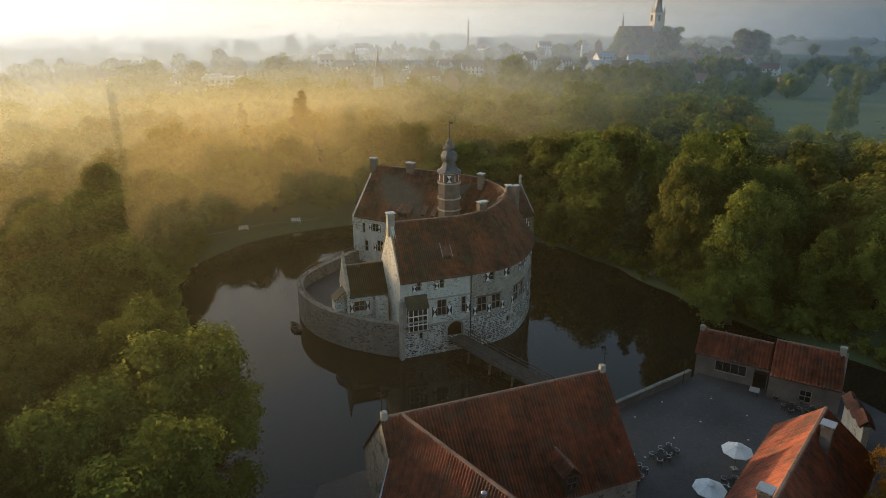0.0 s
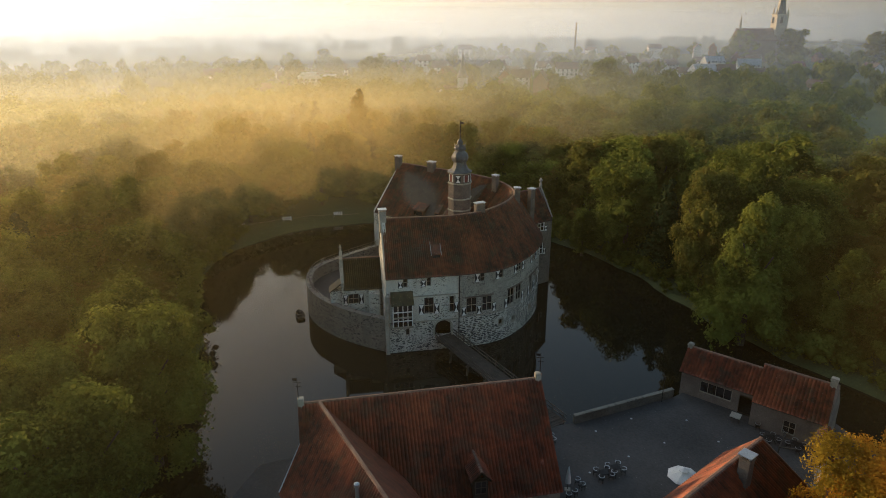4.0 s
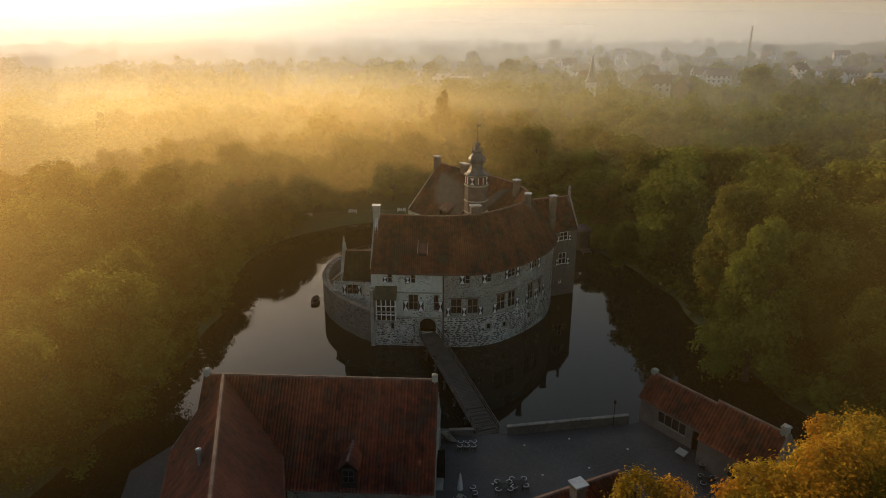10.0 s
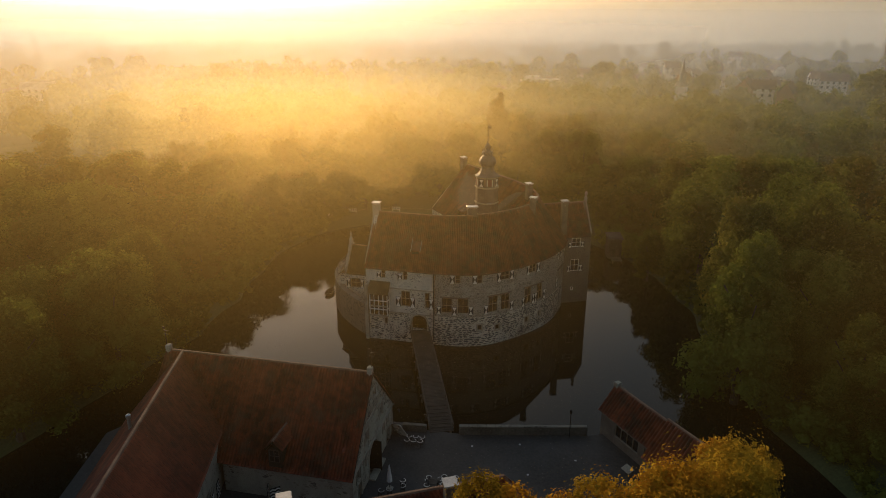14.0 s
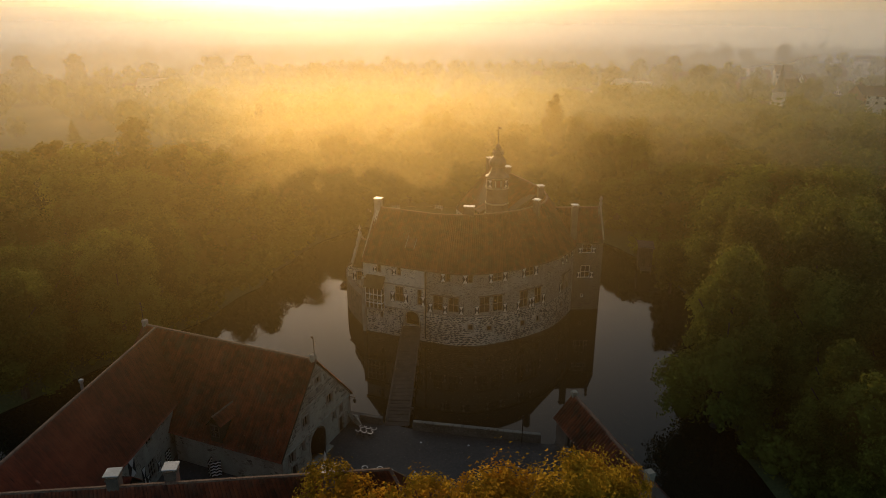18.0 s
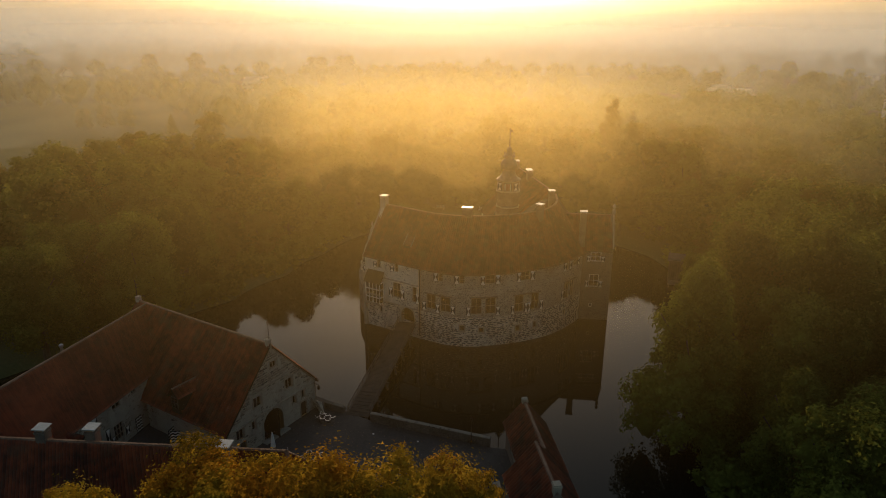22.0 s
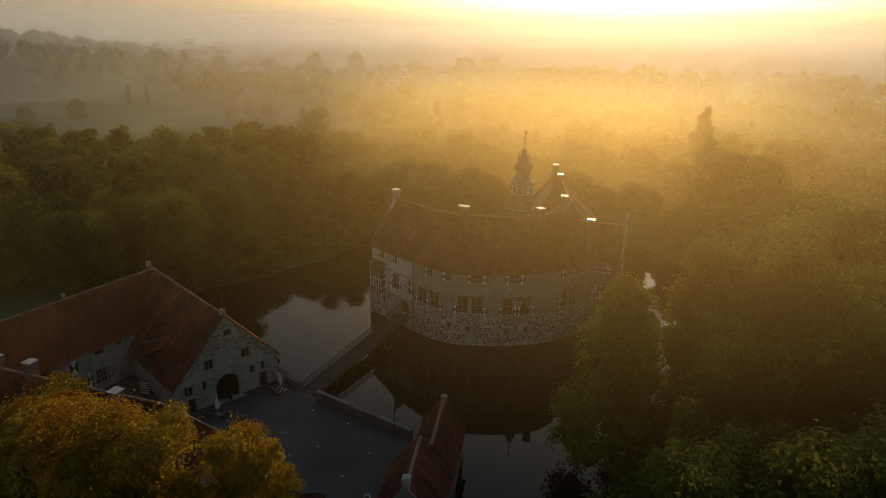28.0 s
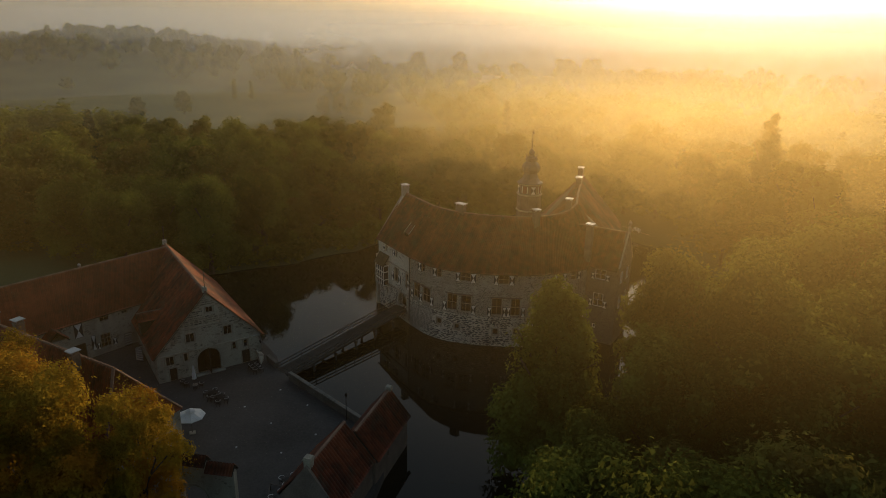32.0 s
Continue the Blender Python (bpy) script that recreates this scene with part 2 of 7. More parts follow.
M = {
    "plaster": rubble("old_lime_plaster", (0.80, 0.76, 0.64), [(0.0, (0.10, 0.09, 0.08)), (0.5, (0.2, 0.17, 0.14)), (1.0, (0.4, 0.36, 0.3))], 2.6, 0.58),
    "rubble": rubble("rubble_stone", (0.78, 0.74, 0.64), [(0.0, (0.05, 0.05, 0.05)), (0.6, (0.13, 0.12, 0.11)), (1.0, (0.4, 0.37, 0.31))], 2.3, 0.45, 2.2),
    "patchy": rubble("patched_brick_and_plaster", (0.55, 0.51, 0.42), [(0.0, (0.08, 0.066, 0.054)), (0.6, (0.16, 0.13, 0.105)), (1.0, (0.32, 0.275, 0.22))], 3.6, 0.40, 2.6),
    "annex": rubble("grey_brown_annex_brick", (0.26, 0.225, 0.185), [(0.0, (0.075, 0.06, 0.05)), (0.6, (0.13, 0.105, 0.085)), (1.0, (0.22, 0.185, 0.15))], 4.2, 0.34, 2.8),
    "curtain": rubble("dark_rubble_stone", (0.30, 0.27, 0.22), [(0.0, (0.05, 0.048, 0.042)), (0.6, (0.12, 0.105, 0.09)), (1.0, (0.25, 0.23, 0.19))], 1.9, 0.48, 2.3),
    "barnwall": rubble("pale_barn_plaster", (0.54, 0.50, 0.40), [(0.0, (0.12, 0.1, 0.08)), (1.0, (0.33, 0.29, 0.23))], 2.0, 0.60),
    "brick": plain("dark_brick", (0.085, 0.068, 0.058), (0.19, 0.145, 0.115), 0.8, 8, 0.9, 0, 0.4),
    "tile_old": tiles("aged_red_roof_tiles", (0.035, 0.018, 0.013), (0.125, 0.040, 0.022), (0.235, 0.078, 0.038), 0.4),
    "tile_moss": tiles("mossy_roof_tiles", (0.018, 0.02, 0.010), (0.045, 0.042, 0.018), (0.085, 0.06, 0.03), 0.3),
    "masonry": rubble("bare_gable_masonry", (0.40, 0.36, 0.28), [(0.0, (0.07, 0.06, 0.05)), (0.5, (0.2, 0.17, 0.13)), (1.0, (0.36, 0.32, 0.25))], 1.9, 0.36),
    "tile_new": tiles("newer_red_roof_tiles", (0.16, 0.05, 0.025), (0.25, 0.072, 0.034), (0.33, 0.10, 0.045), 0.15),
    "shedwall": plain("brown_shed_plaster", (0.13, 0.10, 0.08), (0.24, 0.185, 0.15), 0.5, 6, 0.9),
    "yardwall": plain("old_yard_wall", (0.05, 0.046, 0.038), (0.16, 0.145, 0.12), 0.5, 5, 0.95, 0, 0.6, 0.06),
    "deck": plain("worn_bridge_deck", (0.04, 0.033, 0.026), (0.085, 0.07, 0.055), 0.8, 10, 0.85),
    "tile": tiles("red_clay_pantiles", (0.08, 0.027, 0.017), (0.225, 0.058, 0.028), (0.37, 0.105, 0.045), 0.45),
    "ridge": plain("ridge_tiles", (0.12, 0.06, 0.04), (0.25, 0.15, 0.10), 0.8, 6, 0.8),
    "slate": plain("lead_and_slate", (0.05, 0.055, 0.055), (0.13, 0.135, 0.13), 0.8, 9, 0.6, 0.1),
    "stone": plain("pale_sandstone", (0.24, 0.22, 0.175), (0.42, 0.385, 0.31), 0.9, 9, 0.85),
    "lead": plain("weathered_lead_sheet", (0.30, 0.31, 0.32), (0.48, 0.49, 0.50), 0.9, 9, 0.35, 0.5, 0.15),
    "wood": plain("weathered_grey_oak", (0.045, 0.038, 0.03), (0.115, 0.098, 0.08), 1.0, 12, 0.8),
    "darkwood": plain("dark_stained_oak", (0.02, 0.016, 0.012), (0.05, 0.04, 0.03), 1.0, 10, 0.7),
    "white": plain("white_paint", (0.66, 0.65, 0.62), (0.82, 0.81, 0.78), 1.2, 9, 0.6, 0, 0.1),
    "frame": plain("pale_window_frame", (0.22, 0.20, 0.16), (0.36, 0.33, 0.27), 1.0, 9, 0.7),
    "red": plain("dark_red_paint", (0.10, 0.018, 0.012), (0.19, 0.035, 0.025), 1.2, 8, 0.6, 0, 0.1),
    "black": plain("black_paint", (0.012, 0.012, 0.012), (0.03, 0.03, 0.03), 1.2, 8, 0.6, 0, 0.1),
    # near-black colour that holds the shade of openings with no room behind
    "indoor_shade": plain("painted_interior_shade", (0.012, 0.010, 0.008), (0.025, 0.02, 0.016), 0.8, 6, 0.9),
    "cobble": plain("dark_cobbled_yard", (0.035, 0.034, 0.033), (0.085, 0.08, 0.075), 0.12, 4.0, 0.85, 0, 0.6, 0.05),
    "grass": plain("damp_grass", (0.035, 0.05, 0.016), (0.10, 0.12, 0.04), 0.03, 3.0, 0.95, 0, 0.5, 0.1),
    "bark": plain("tree_bark", (0.04, 0.032, 0.024), (0.10, 0.08, 0.06), 1.0, 8, 0.95),
    "leaf": foliage("green_leaves", (0.018, 0.031, 0.008), (0.16, 0.18, 0.034)),
    "leaf_olive": foliage("olive_leaves", (0.02, 0.032, 0.009), (0.17, 0.168, 0.036), 0.35, (0.125, 0.10, 0.025)),
    "leaf_gold": foliage("golden_autumn_leaves", (0.085, 0.062, 0.008), (0.33, 0.23, 0.024), 0.4, (0.32, 0.14, 0.014)),
    "needle": foliage("conifer_needles", (0.018, 0.032, 0.012), (0.055, 0.075, 0.028), 0.15),
    "canvas": plain("white_canvas", (0.62, 0.62, 0.60), (0.78, 0.78, 0.76), 0.8, 8, 0.85, 0, 0.1),
    "metal": plain("dark_wrought_iron", (0.02, 0.02, 0.02), (0.05, 0.05, 0.05), 1, 9, 0.5, 0.8),
    "steel": plain("galvanised_steel", (0.35, 0.36, 0.37), (0.55, 0.56, 0.57), 1, 9, 0.35, 0.8, 0.1),
    "townroof": plain("town_roof_tiles", (0.07, 0.04, 0.03), (0.16, 0.09, 0.07), 0.1, 3, 0.85),
    "townwall": plain("town_render", (0.45, 0.43, 0.39), (0.68, 0.66, 0.62), 0.05, 2, 0.85),
    "townbrick": plain("town_brick", (0.22, 0.10, 0.06), (0.36, 0.18, 0.10), 0.05, 2, 0.85),
}


def make_water():
    n = Nodes("dark_moat_water")
    p = n.bsdf((0.012, 0.012, 0.008), 0.03, 0, n.bump(n.noise(0.7, 2), 0.025, 0.05))
    p.inputs["IOR"].default_value = 1.29
    return n.mat


def make_glass():
    n = Nodes("dark_window_glass")
    n.bsdf(n.ramp(n.noise(0.8, 1), [(0.4, (0.012, 0.012, 0.014)), (0.6, (0.03, 0.03, 0.034))]), 0.08)
    return n.mat


def make_mist(name, density, clear, foot, top, fade, onward, share, tint, side, spare, thin):
    """Sheet that stands in for mist, its haze colour set by tint: scatters light through, densest from foot to top,
    with ragged streaks.
    """
    n = Nodes(name)
    sep = n.t.nodes.new("ShaderNodeSeparateXYZ")
    n.link(n.pos, sep.inputs[0])
    rng = n.t.nodes.new("ShaderNodeMapRange")
    rng.interpolation_type = "SMOOTHSTEP"
    n.link(sep.outputs[2], rng.inputs[0])
    low = n.t.nodes.new("ShaderNodeMapRange")
    low.interpolation_type = "SMOOTHSTEP"
    n.link(sep.outputs[2], low.inputs[0])
    for sock, vals in ((rng, (top, fade, density, 0.0)), (low, (clear, foot, 0.0, 1.0))):
        for i, v in enumerate(vals):
            sock.inputs[i + 1].default_value = v
    streak = n.ramp(n.noise(0.012, 3, (1, 1, 3)), [(0.25, (0.88,) * 3), (0.75, (1, 1, 1))])
    a = n.math("MULTIPLY", n.math("MULTIPLY", rng.outputs[0], low.outputs[0]), streak)
    near = n.t.nodes.new("ShaderNodeVectorMath")
    near.operation = "SUBTRACT"
    n.link(n.pos, near.inputs[0])
    near.inputs[1].default_value = (-4.0, 107.0, 0.0)
    to = n.t.nodes.new("ShaderNodeVectorMath")
    to.operation = "DOT_PRODUCT"
    n.link(near.outputs[0], to.inputs[0])
    to.inputs[1].default_value = (*side, 0.0)
    ends = n.t.nodes.new("ShaderNodeMapRange")
    ends.interpolation_type = "SMOOTHSTEP"
    n.link(to.outputs["Value"], ends.inputs[0])
    ends.inputs[1].default_value, ends.inputs[2].default_value = spare
    ends.inputs[3].default_value = thin
    a = n.math("MULTIPLY", a, ends.outputs[0])
    # droplets send most light onward close to its own way, the rest to all sides
    tr, tl, fw, half, mx = (n.t.nodes.new(k) for k in ("ShaderNodeBsdfTransparent", "ShaderNodeBsdfTranslucent", "ShaderNodeBsdfRefraction", "ShaderNodeMixShader", "ShaderNodeMixShader"))
    # tint carries the painted colour of the haze light
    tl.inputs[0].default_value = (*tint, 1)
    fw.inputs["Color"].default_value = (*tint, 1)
    fw.inputs["Roughness"].default_value, fw.inputs["IOR"].default_value = onward
    half.inputs[0].default_value = share
    n.link(tl.outputs[0], half.inputs[1])
    n.link(fw.outputs[0], half.inputs[2])
    n.link(a, mx.inputs[0])
    n.link(tr.outputs[0], mx.inputs[1])
    n.link(half.outputs[0], mx.inputs[2])
    n.link(mx.outputs[0], n.out.inputs[0])
    return n.mat


M["water"], M["glass"] = make_water(), make_glass()

# ---- building helpers ----


class Geo:
    """Collects vertices and faces of one part."""

    def __init__(self):
        self.v, self.f = [], []

    def add(self, verts, faces):
        k = len(self.v)
        self.v += [tuple(p) for p in verts]
        self.f += [tuple(i + k for i in f) for f in faces]
        return self

    def box(self, x, y, z, sx, sy, sz, ang=0.0, c=0.0):
        """A box by centre and size, turned about z; c: chamfer of its upright and top edges."""
        hx, hy, hz = sx / 2, sy / 2, sz / 2
        ca, sa = math.cos(ang), math.sin(ang)
        if c:
            ring = [(hx - c, -hy), (hx, -hy + c), (hx, hy - c), (hx - c, hy), (-hx + c, hy), (-hx, hy - c), (-hx, -hy + c), (-hx + c, -hy)]
            rows = [(ring, -hz), (ring, hz - c), ([(a * (hx - c) / hx, b * (hy - c) / hy) for a, b in ring], hz)]
            vs = [(a, b, zz) for r, zz in rows for a, b in r]
            fs = [tuple(range(7, -1, -1)), tuple(range(16, 24))]
            for r in range(2):
                fs += [(r * 8 + i, r * 8 + (i + 1) % 8, r * 8 + 8 + (i + 1) % 8, r * 8 + 8 + i) for i in range(8)]
        else:
            vs = [(a * hx, b * hy, cc * hz) for cc in (-1, 1) for a, b in ((-1, -1), (1, -1), (1, 1), (-1, 1))]
            fs = [(3, 2, 1, 0), (4, 5, 6, 7), (0, 1, 5, 4), (1, 2, 6, 5), (2, 3, 7, 6), (3, 0, 4, 7)]
        return self.add([(x + a * ca - b * sa, y + a * sa + b * ca, z + cc) for a, b, cc in vs], fs)

    def prism(self, poly, z0, z1):
        n = len(poly)
        vs = [(p[0], p[1], z0) for p in poly] + [(p[0], p[1], z1) for p in poly]
        fs = [tuple(range(n - 1, -1, -1)), tuple(range(n, 2 * n))] + [(i, (i + 1) % n, n + (i + 1) % n, n + i) for i in range(n)]
        return self.add(vs, fs)

    def beam(self, a, b, w, h=None):
        """A square bar from a to b."""
        a, b, h = Vector(a), Vector(b), h or w
        d = (b - a).normalized()
        s = d.cross(Vector((0, 0, 1)))
        s = s.normalized() if s.length > 1e-4 else Vector((1, 0, 0))
        u = s.cross(d)
        vs = [p + s * (i * w / 2) + u * (j * h / 2) for p in (a, b) for i, j in ((-1, -1), (1, -1), (1, 1), (-1, 1))]
        return self.add(vs, [(3, 2, 1, 0), (4, 5, 6, 7), (0, 1, 5, 4), (1, 2, 6, 5), (2, 3, 7, 6), (3, 0, 4, 7)])

    def lathe(self, x, y, profile, sides=16, turn=0.0):
        """Rings of (radius, z) round an upright axis, closed at both ends."""
        vs = [(x + r * math.cos(turn + 2 * math.pi * i / sides), y + r * math.sin(turn + 2 * math.pi * i / sides), z) for r, z in profile for i in range(sides)]
        fs = [tuple(range(sides - 1, -1, -1)), tuple(range((len(profile) - 1) * sides, len(profile) * sides))]
        for k in range(len(profile) - 1):
            fs += [(k * sides + i, k * sides + (i + 1) % sides, (k + 1) * sides + (i + 1) % sides, (k + 1) * sides + i) for i in range(sides)]
        return self.add(vs, fs)

    def slab(self, pts, thick):
        """A flat polygon in space, given its thickness downwards along its normal."""
        pts = [Vector(p) for p in pts]
        n = (pts[1] - pts[0]).cross(pts[2] - pts[0]).normalized()
        if n.z < 0:
            pts.reverse()
            n = -n
        k = len(pts)
        low = [p - n * thick for p in pts]
        return self.add(pts + low, [tuple(range(k)), tuple(range(2 * k - 1, k - 1, -1))] + [(i, k + i, k + (i + 1) % k, (i + 1) % k) for i in range(k)])

    def weld(self):
        """Joins corners that lie in one place."""
        seen, where, vs = {}, [], []
        for p in self.v:
            key = (round(p[0], 3), round(p[1], 3), round(p[2], 3))
            if key not in seen:
                seen[key] = len(vs)
                vs.append(p)
            where.append(seen[key])
        self.v, self.f = vs, [tuple(where[i] for i in f) for f in self.f]
        return self

    def mesh(self, name, material, smooth=False):
        me = bpy.data.meshes.new(name)
        me.from_pydata(self.v, [], self.f)
        me.materials.append(material)
        if smooth:
            me.polygons.foreach_set("use_smooth", [True] * len(me.polygons))
        return me


def part(name, geo, material, parent=None, label="", m=None, smooth=False, kind=""):
    """Links a Geo or a mesh as one object under a thing or part. m: its pose in the world."""
    me = geo.mesh(name, material, smooth) if isinstance(geo, Geo) else geo
    ob = new(name, me)
    if parent:
        ob.parent = parent
        ob.matrix_parent_inverse = rest(parent).inverted()
    if m is not None:
        ob.matrix_basis = m
    return tagged(ob, label, kind=kind)


def rest(ob):
    """The pose of a thing in the world, before the first draw."""
    return (rest(ob.parent) @ ob.matrix_parent_inverse if ob.parent else Matrix()) @ ob.matrix_basis


def thing(name, label, category, at=(0, 0, 0), turn=0.0, group="", kind=""):
    ob = new(name)
    ob.empty_display_size = 0.3
    ob.matrix_basis = pose(*at, 0, 0, turn)
    return tagged(ob, label, category, group, kind)


def quads(name, verts, faces, material):
    """A mesh from numpy arrays of vertices and of faces that all have three or four corners."""
    me = bpy.data.meshes.new(name)
    n, k, c = len(verts), len(faces), np.shape(faces)[1]
    me.vertices.add(n)
    me.vertices.foreach_set("co", np.asarray(verts, dtype=np.float32).ravel())
    me.loops.add(c * k)
    me.loops.foreach_set("vertex_index", np.asarray(faces, dtype=np.int32).ravel())
    me.polygons.add(k)
    me.polygons.foreach_set("loop_start", np.arange(0, c * k, c, dtype=np.int32))
    me.materials.append(material)
    me.update(calc_edges=True)
    return me


class Line:
    """A wall's line on the plan, walked by length; outside lies to its right."""

    def __init__(self, pts):
        self.p = [Vector(q) for q in pts]
        self.s = [0.0]
        for a, b in zip(self.p, self.p[1:]):
            self.s.append(self.s[-1] + (b - a).length)
        self.length = self.s[-1]

    def at(self, s):
        s = max(0.0, min(self.length, s))
        for i in range(len(self.p) - 1):
            if s <= self.s[i + 1] or i == len(self.p) - 2:
                return self.p[i].lerp(self.p[i + 1], (s - self.s[i]) / (self.s[i + 1] - self.s[i]))

    def way(self, s):
        d = self.at(min(self.length, s + 0.3)) - self.at(max(0, s - 0.3))
        return d.normalized()

    def out(self, s, off=0.0):
        d = self.way(s)
        return self.at(s) + Vector((d.y, -d.x)) * off

    def stand(self, s, z, off=0.0):
        """x along the wall, y into it, z up."""
        d, p = self.way(s), self.out(s, off)
        return pose(p.x, p.y, z, 0, 0, math.degrees(math.atan2(d.y, d.x)))


def wall(line, s0, s1, z0, z1, holes=(), thick=0.7, step=1.2, top=None):
    """A thick wall along a line with openings (s0, s1, z0, z1) cut through; top: height over s for gables."""
    ss, zs = {s0, s1}, {z0, z1}
    for a, b, c, d in holes:
        ss |= {max(s0, a), min(s1, b)} if b > s0 and a < s1 else set()
        zs |= {max(z0, c), min(z1, d)} if d > z0 and c < z1 else set()
    k = int((s1 - s0) / step)
    ss |= {s0 + (s1 - s0) * i / (k + 1) for i in range(1, k + 1)}
    ss |= {s for s in line.s if s0 < s < s1}
    ss, zs = sorted(ss), sorted(zs)
    ss = [s for i, s in enumerate(ss) if i == 0 or s - ss[i - 1] > 1e-4]
    g = Geo()
    outer = [line.out(s) for s in ss]
    inner = [line.out(s, -thick) for s in ss]
    full = lambda i, j: 0 <= i < len(ss) - 1 and 0 <= j < len(zs) - 1 and not any(
        a < (ss[i] + ss[i + 1]) / 2 < b and c < (zs[j] + zs[j + 1]) / 2 < d for a, b, c, d in holes)
    V = lambda side, i, z: (side[i].x, side[i].y, z)
    for i in range(len(ss) - 1):
        for j in range(len(zs) - 1):
            if not full(i, j):
                continue
            a, b = zs[j], zs[j + 1]
            q = [V(outer, i, a), V(outer, i + 1, a), V(outer, i + 1, b), V(outer, i, b), V(inner, i, a), V(inner, i + 1, a), V(inner, i + 1, b), V(inner, i, b)]
            fs = [(0, 1, 2, 3), (7, 6, 5, 4)]
            for ok, f in ((full(i, j - 1), (4, 5, 1, 0)), (full(i, j + 1), (3, 2, 6, 7)), (full(i - 1, j), (0, 3, 7, 4)), (full(i + 1, j), (1, 5, 6, 2))):
                if not ok:
                    fs.append(f)
            g.add(q, fs)
    return g.weld()


def spline(pts, n=6):
    """A smooth line through points."""
    P = [Vector(p) for p in pts]
    P = [2 * P[0] - P[1]] + P + [2 * P[-1] - P[-2]]
    r = []
    for i in range(1, len(P) - 2):
        a, b, c, d = P[i - 1:i + 3]
        for k in range(n):
            t = k / n
            r.append(0.5 * ((2 * b) + (c - a) * t + (2 * a - 5 * b + 4 * c - d) * t * t + (3 * b - a - 3 * c + d) * t ** 3))
    return r + [P[-2]]


def pantiles(lower, upper, rib=0.24, rows=0.36, height=0.05, lift=0.04):
    """Tiles on a roof slope between a lower and an upper line of points: rounded ribs, each course lapping the next."""
    lo, up = [Vector(p) for p in lower], [Vector(p) for p in upper]

    def along(pts, f):
        ls = [0.0]
        for a, b in zip(pts, pts[1:]):
            ls.append(ls[-1] + (b - a).length)
        d = f * ls[-1]
        for i in range(len(pts) - 1):
            if d <= ls[i + 1] or i == len(pts) - 2:
                return pts[i].lerp(pts[i + 1], (d - ls[i]) / max(1e-6, ls[i + 1] - ls[i]))

    def length(pts):
        return sum((b - a).length for a, b in zip(pts, pts[1:]))

    n = max(2, int(max(length(lo), length(up)) / rib))
    m = max(1, int((up[0] - lo[0]).length / rows), int((up[-1] - lo[-1]).length / rows))
    nor = (lo[1] - lo[0]).cross(up[0] - lo[0] if (up[0] - lo[0]).length > 0.1 else up[-1] - lo[0]).normalized()
    if nor.z < 0:
        nor = -nor
    prof = ((0.02, 0.1), (0.25, 0.75), (0.5, 1.0), (0.75, 0.7), (0.98, 0.0))
    k5 = len(prof)
    cols = [(i + a, h) for i in range(n) for a, h in prof]
    A = np.array([along(lo, c / n) for c, _ in cols])
    B = np.array([along(up, c / n) for c, _ in cols])
    hh = np.array([h for _, h in cols])[:, None] * height
    N = np.array(nor)[None, :]
    vs, fs, w = [], [], len(cols)
    jit = np.random.default_rng(3)
    first = (np.arange(n)[:, None] * k5 + np.arange(k5 - 1)[None, :]).ravel()
    for j in range(m):
        raise_ = np.repeat(jit.normal(0, 0.006, n), k5)[:, None]
        vs += [A + (B - A) * (j / m) + N * (hh + lift + 0.03 + raise_), A + (B - A) * ((j + 1) / m) + N * (hh + lift + raise_)]
        for q in ((2 * j, 2 * j - 1) if j else (0,)):
            k = first + q * w
            fs.append(np.stack([k, k + 1, k + 1 + w, k + w], 1))
    return np.concatenate(vs), np.concatenate(fs)

# ---- ground, moat and bailey island ----
CASTLE = Vector((-4.0, 107.0))
SHORE = [(0, 154), (-22, 154), (-34, 149), (-45, 139), (-50, 128), (-50, 112), (-43, 98), (-35, 85), (-29, 72), (-25, 58), (-22, 44), (-18, 28),
         (10, 14), (40, 20), (66, 40), (70, 62), (64, 82), (52, 95), (44, 106), (39, 116), (31, 130), (22, 141)]


def shore_radius(th):
    """Distance of the moat's outer bank from the castle's middle, by direction."""
    tab = sorted((math.atan2(y - CASTLE.y, x - CASTLE.x) % (2 * math.pi), math.hypot(x - CASTLE.x, y - CASTLE.y)) for x, y in SHORE)
    tab = [(tab[-1][0] - 2 * math.pi, tab[-1][1])] + tab + [(tab[0][0] + 2 * math.pi, tab[0][1])]
    th %= 2 * math.pi
    return float(np.interp(th, [a for a, _ in tab], [r for _, r in tab]))


def rise(x, y):
    """Low wooded hills far from the castle."""
    h = 24 * math.exp(-((x + 640) ** 2 + (y + 110) ** 2) / (2 * 120 ** 2))
    return h + 75 * math.exp(-((x - 1500) / 900) ** 2 - ((y - 2300) / 420) ** 2)


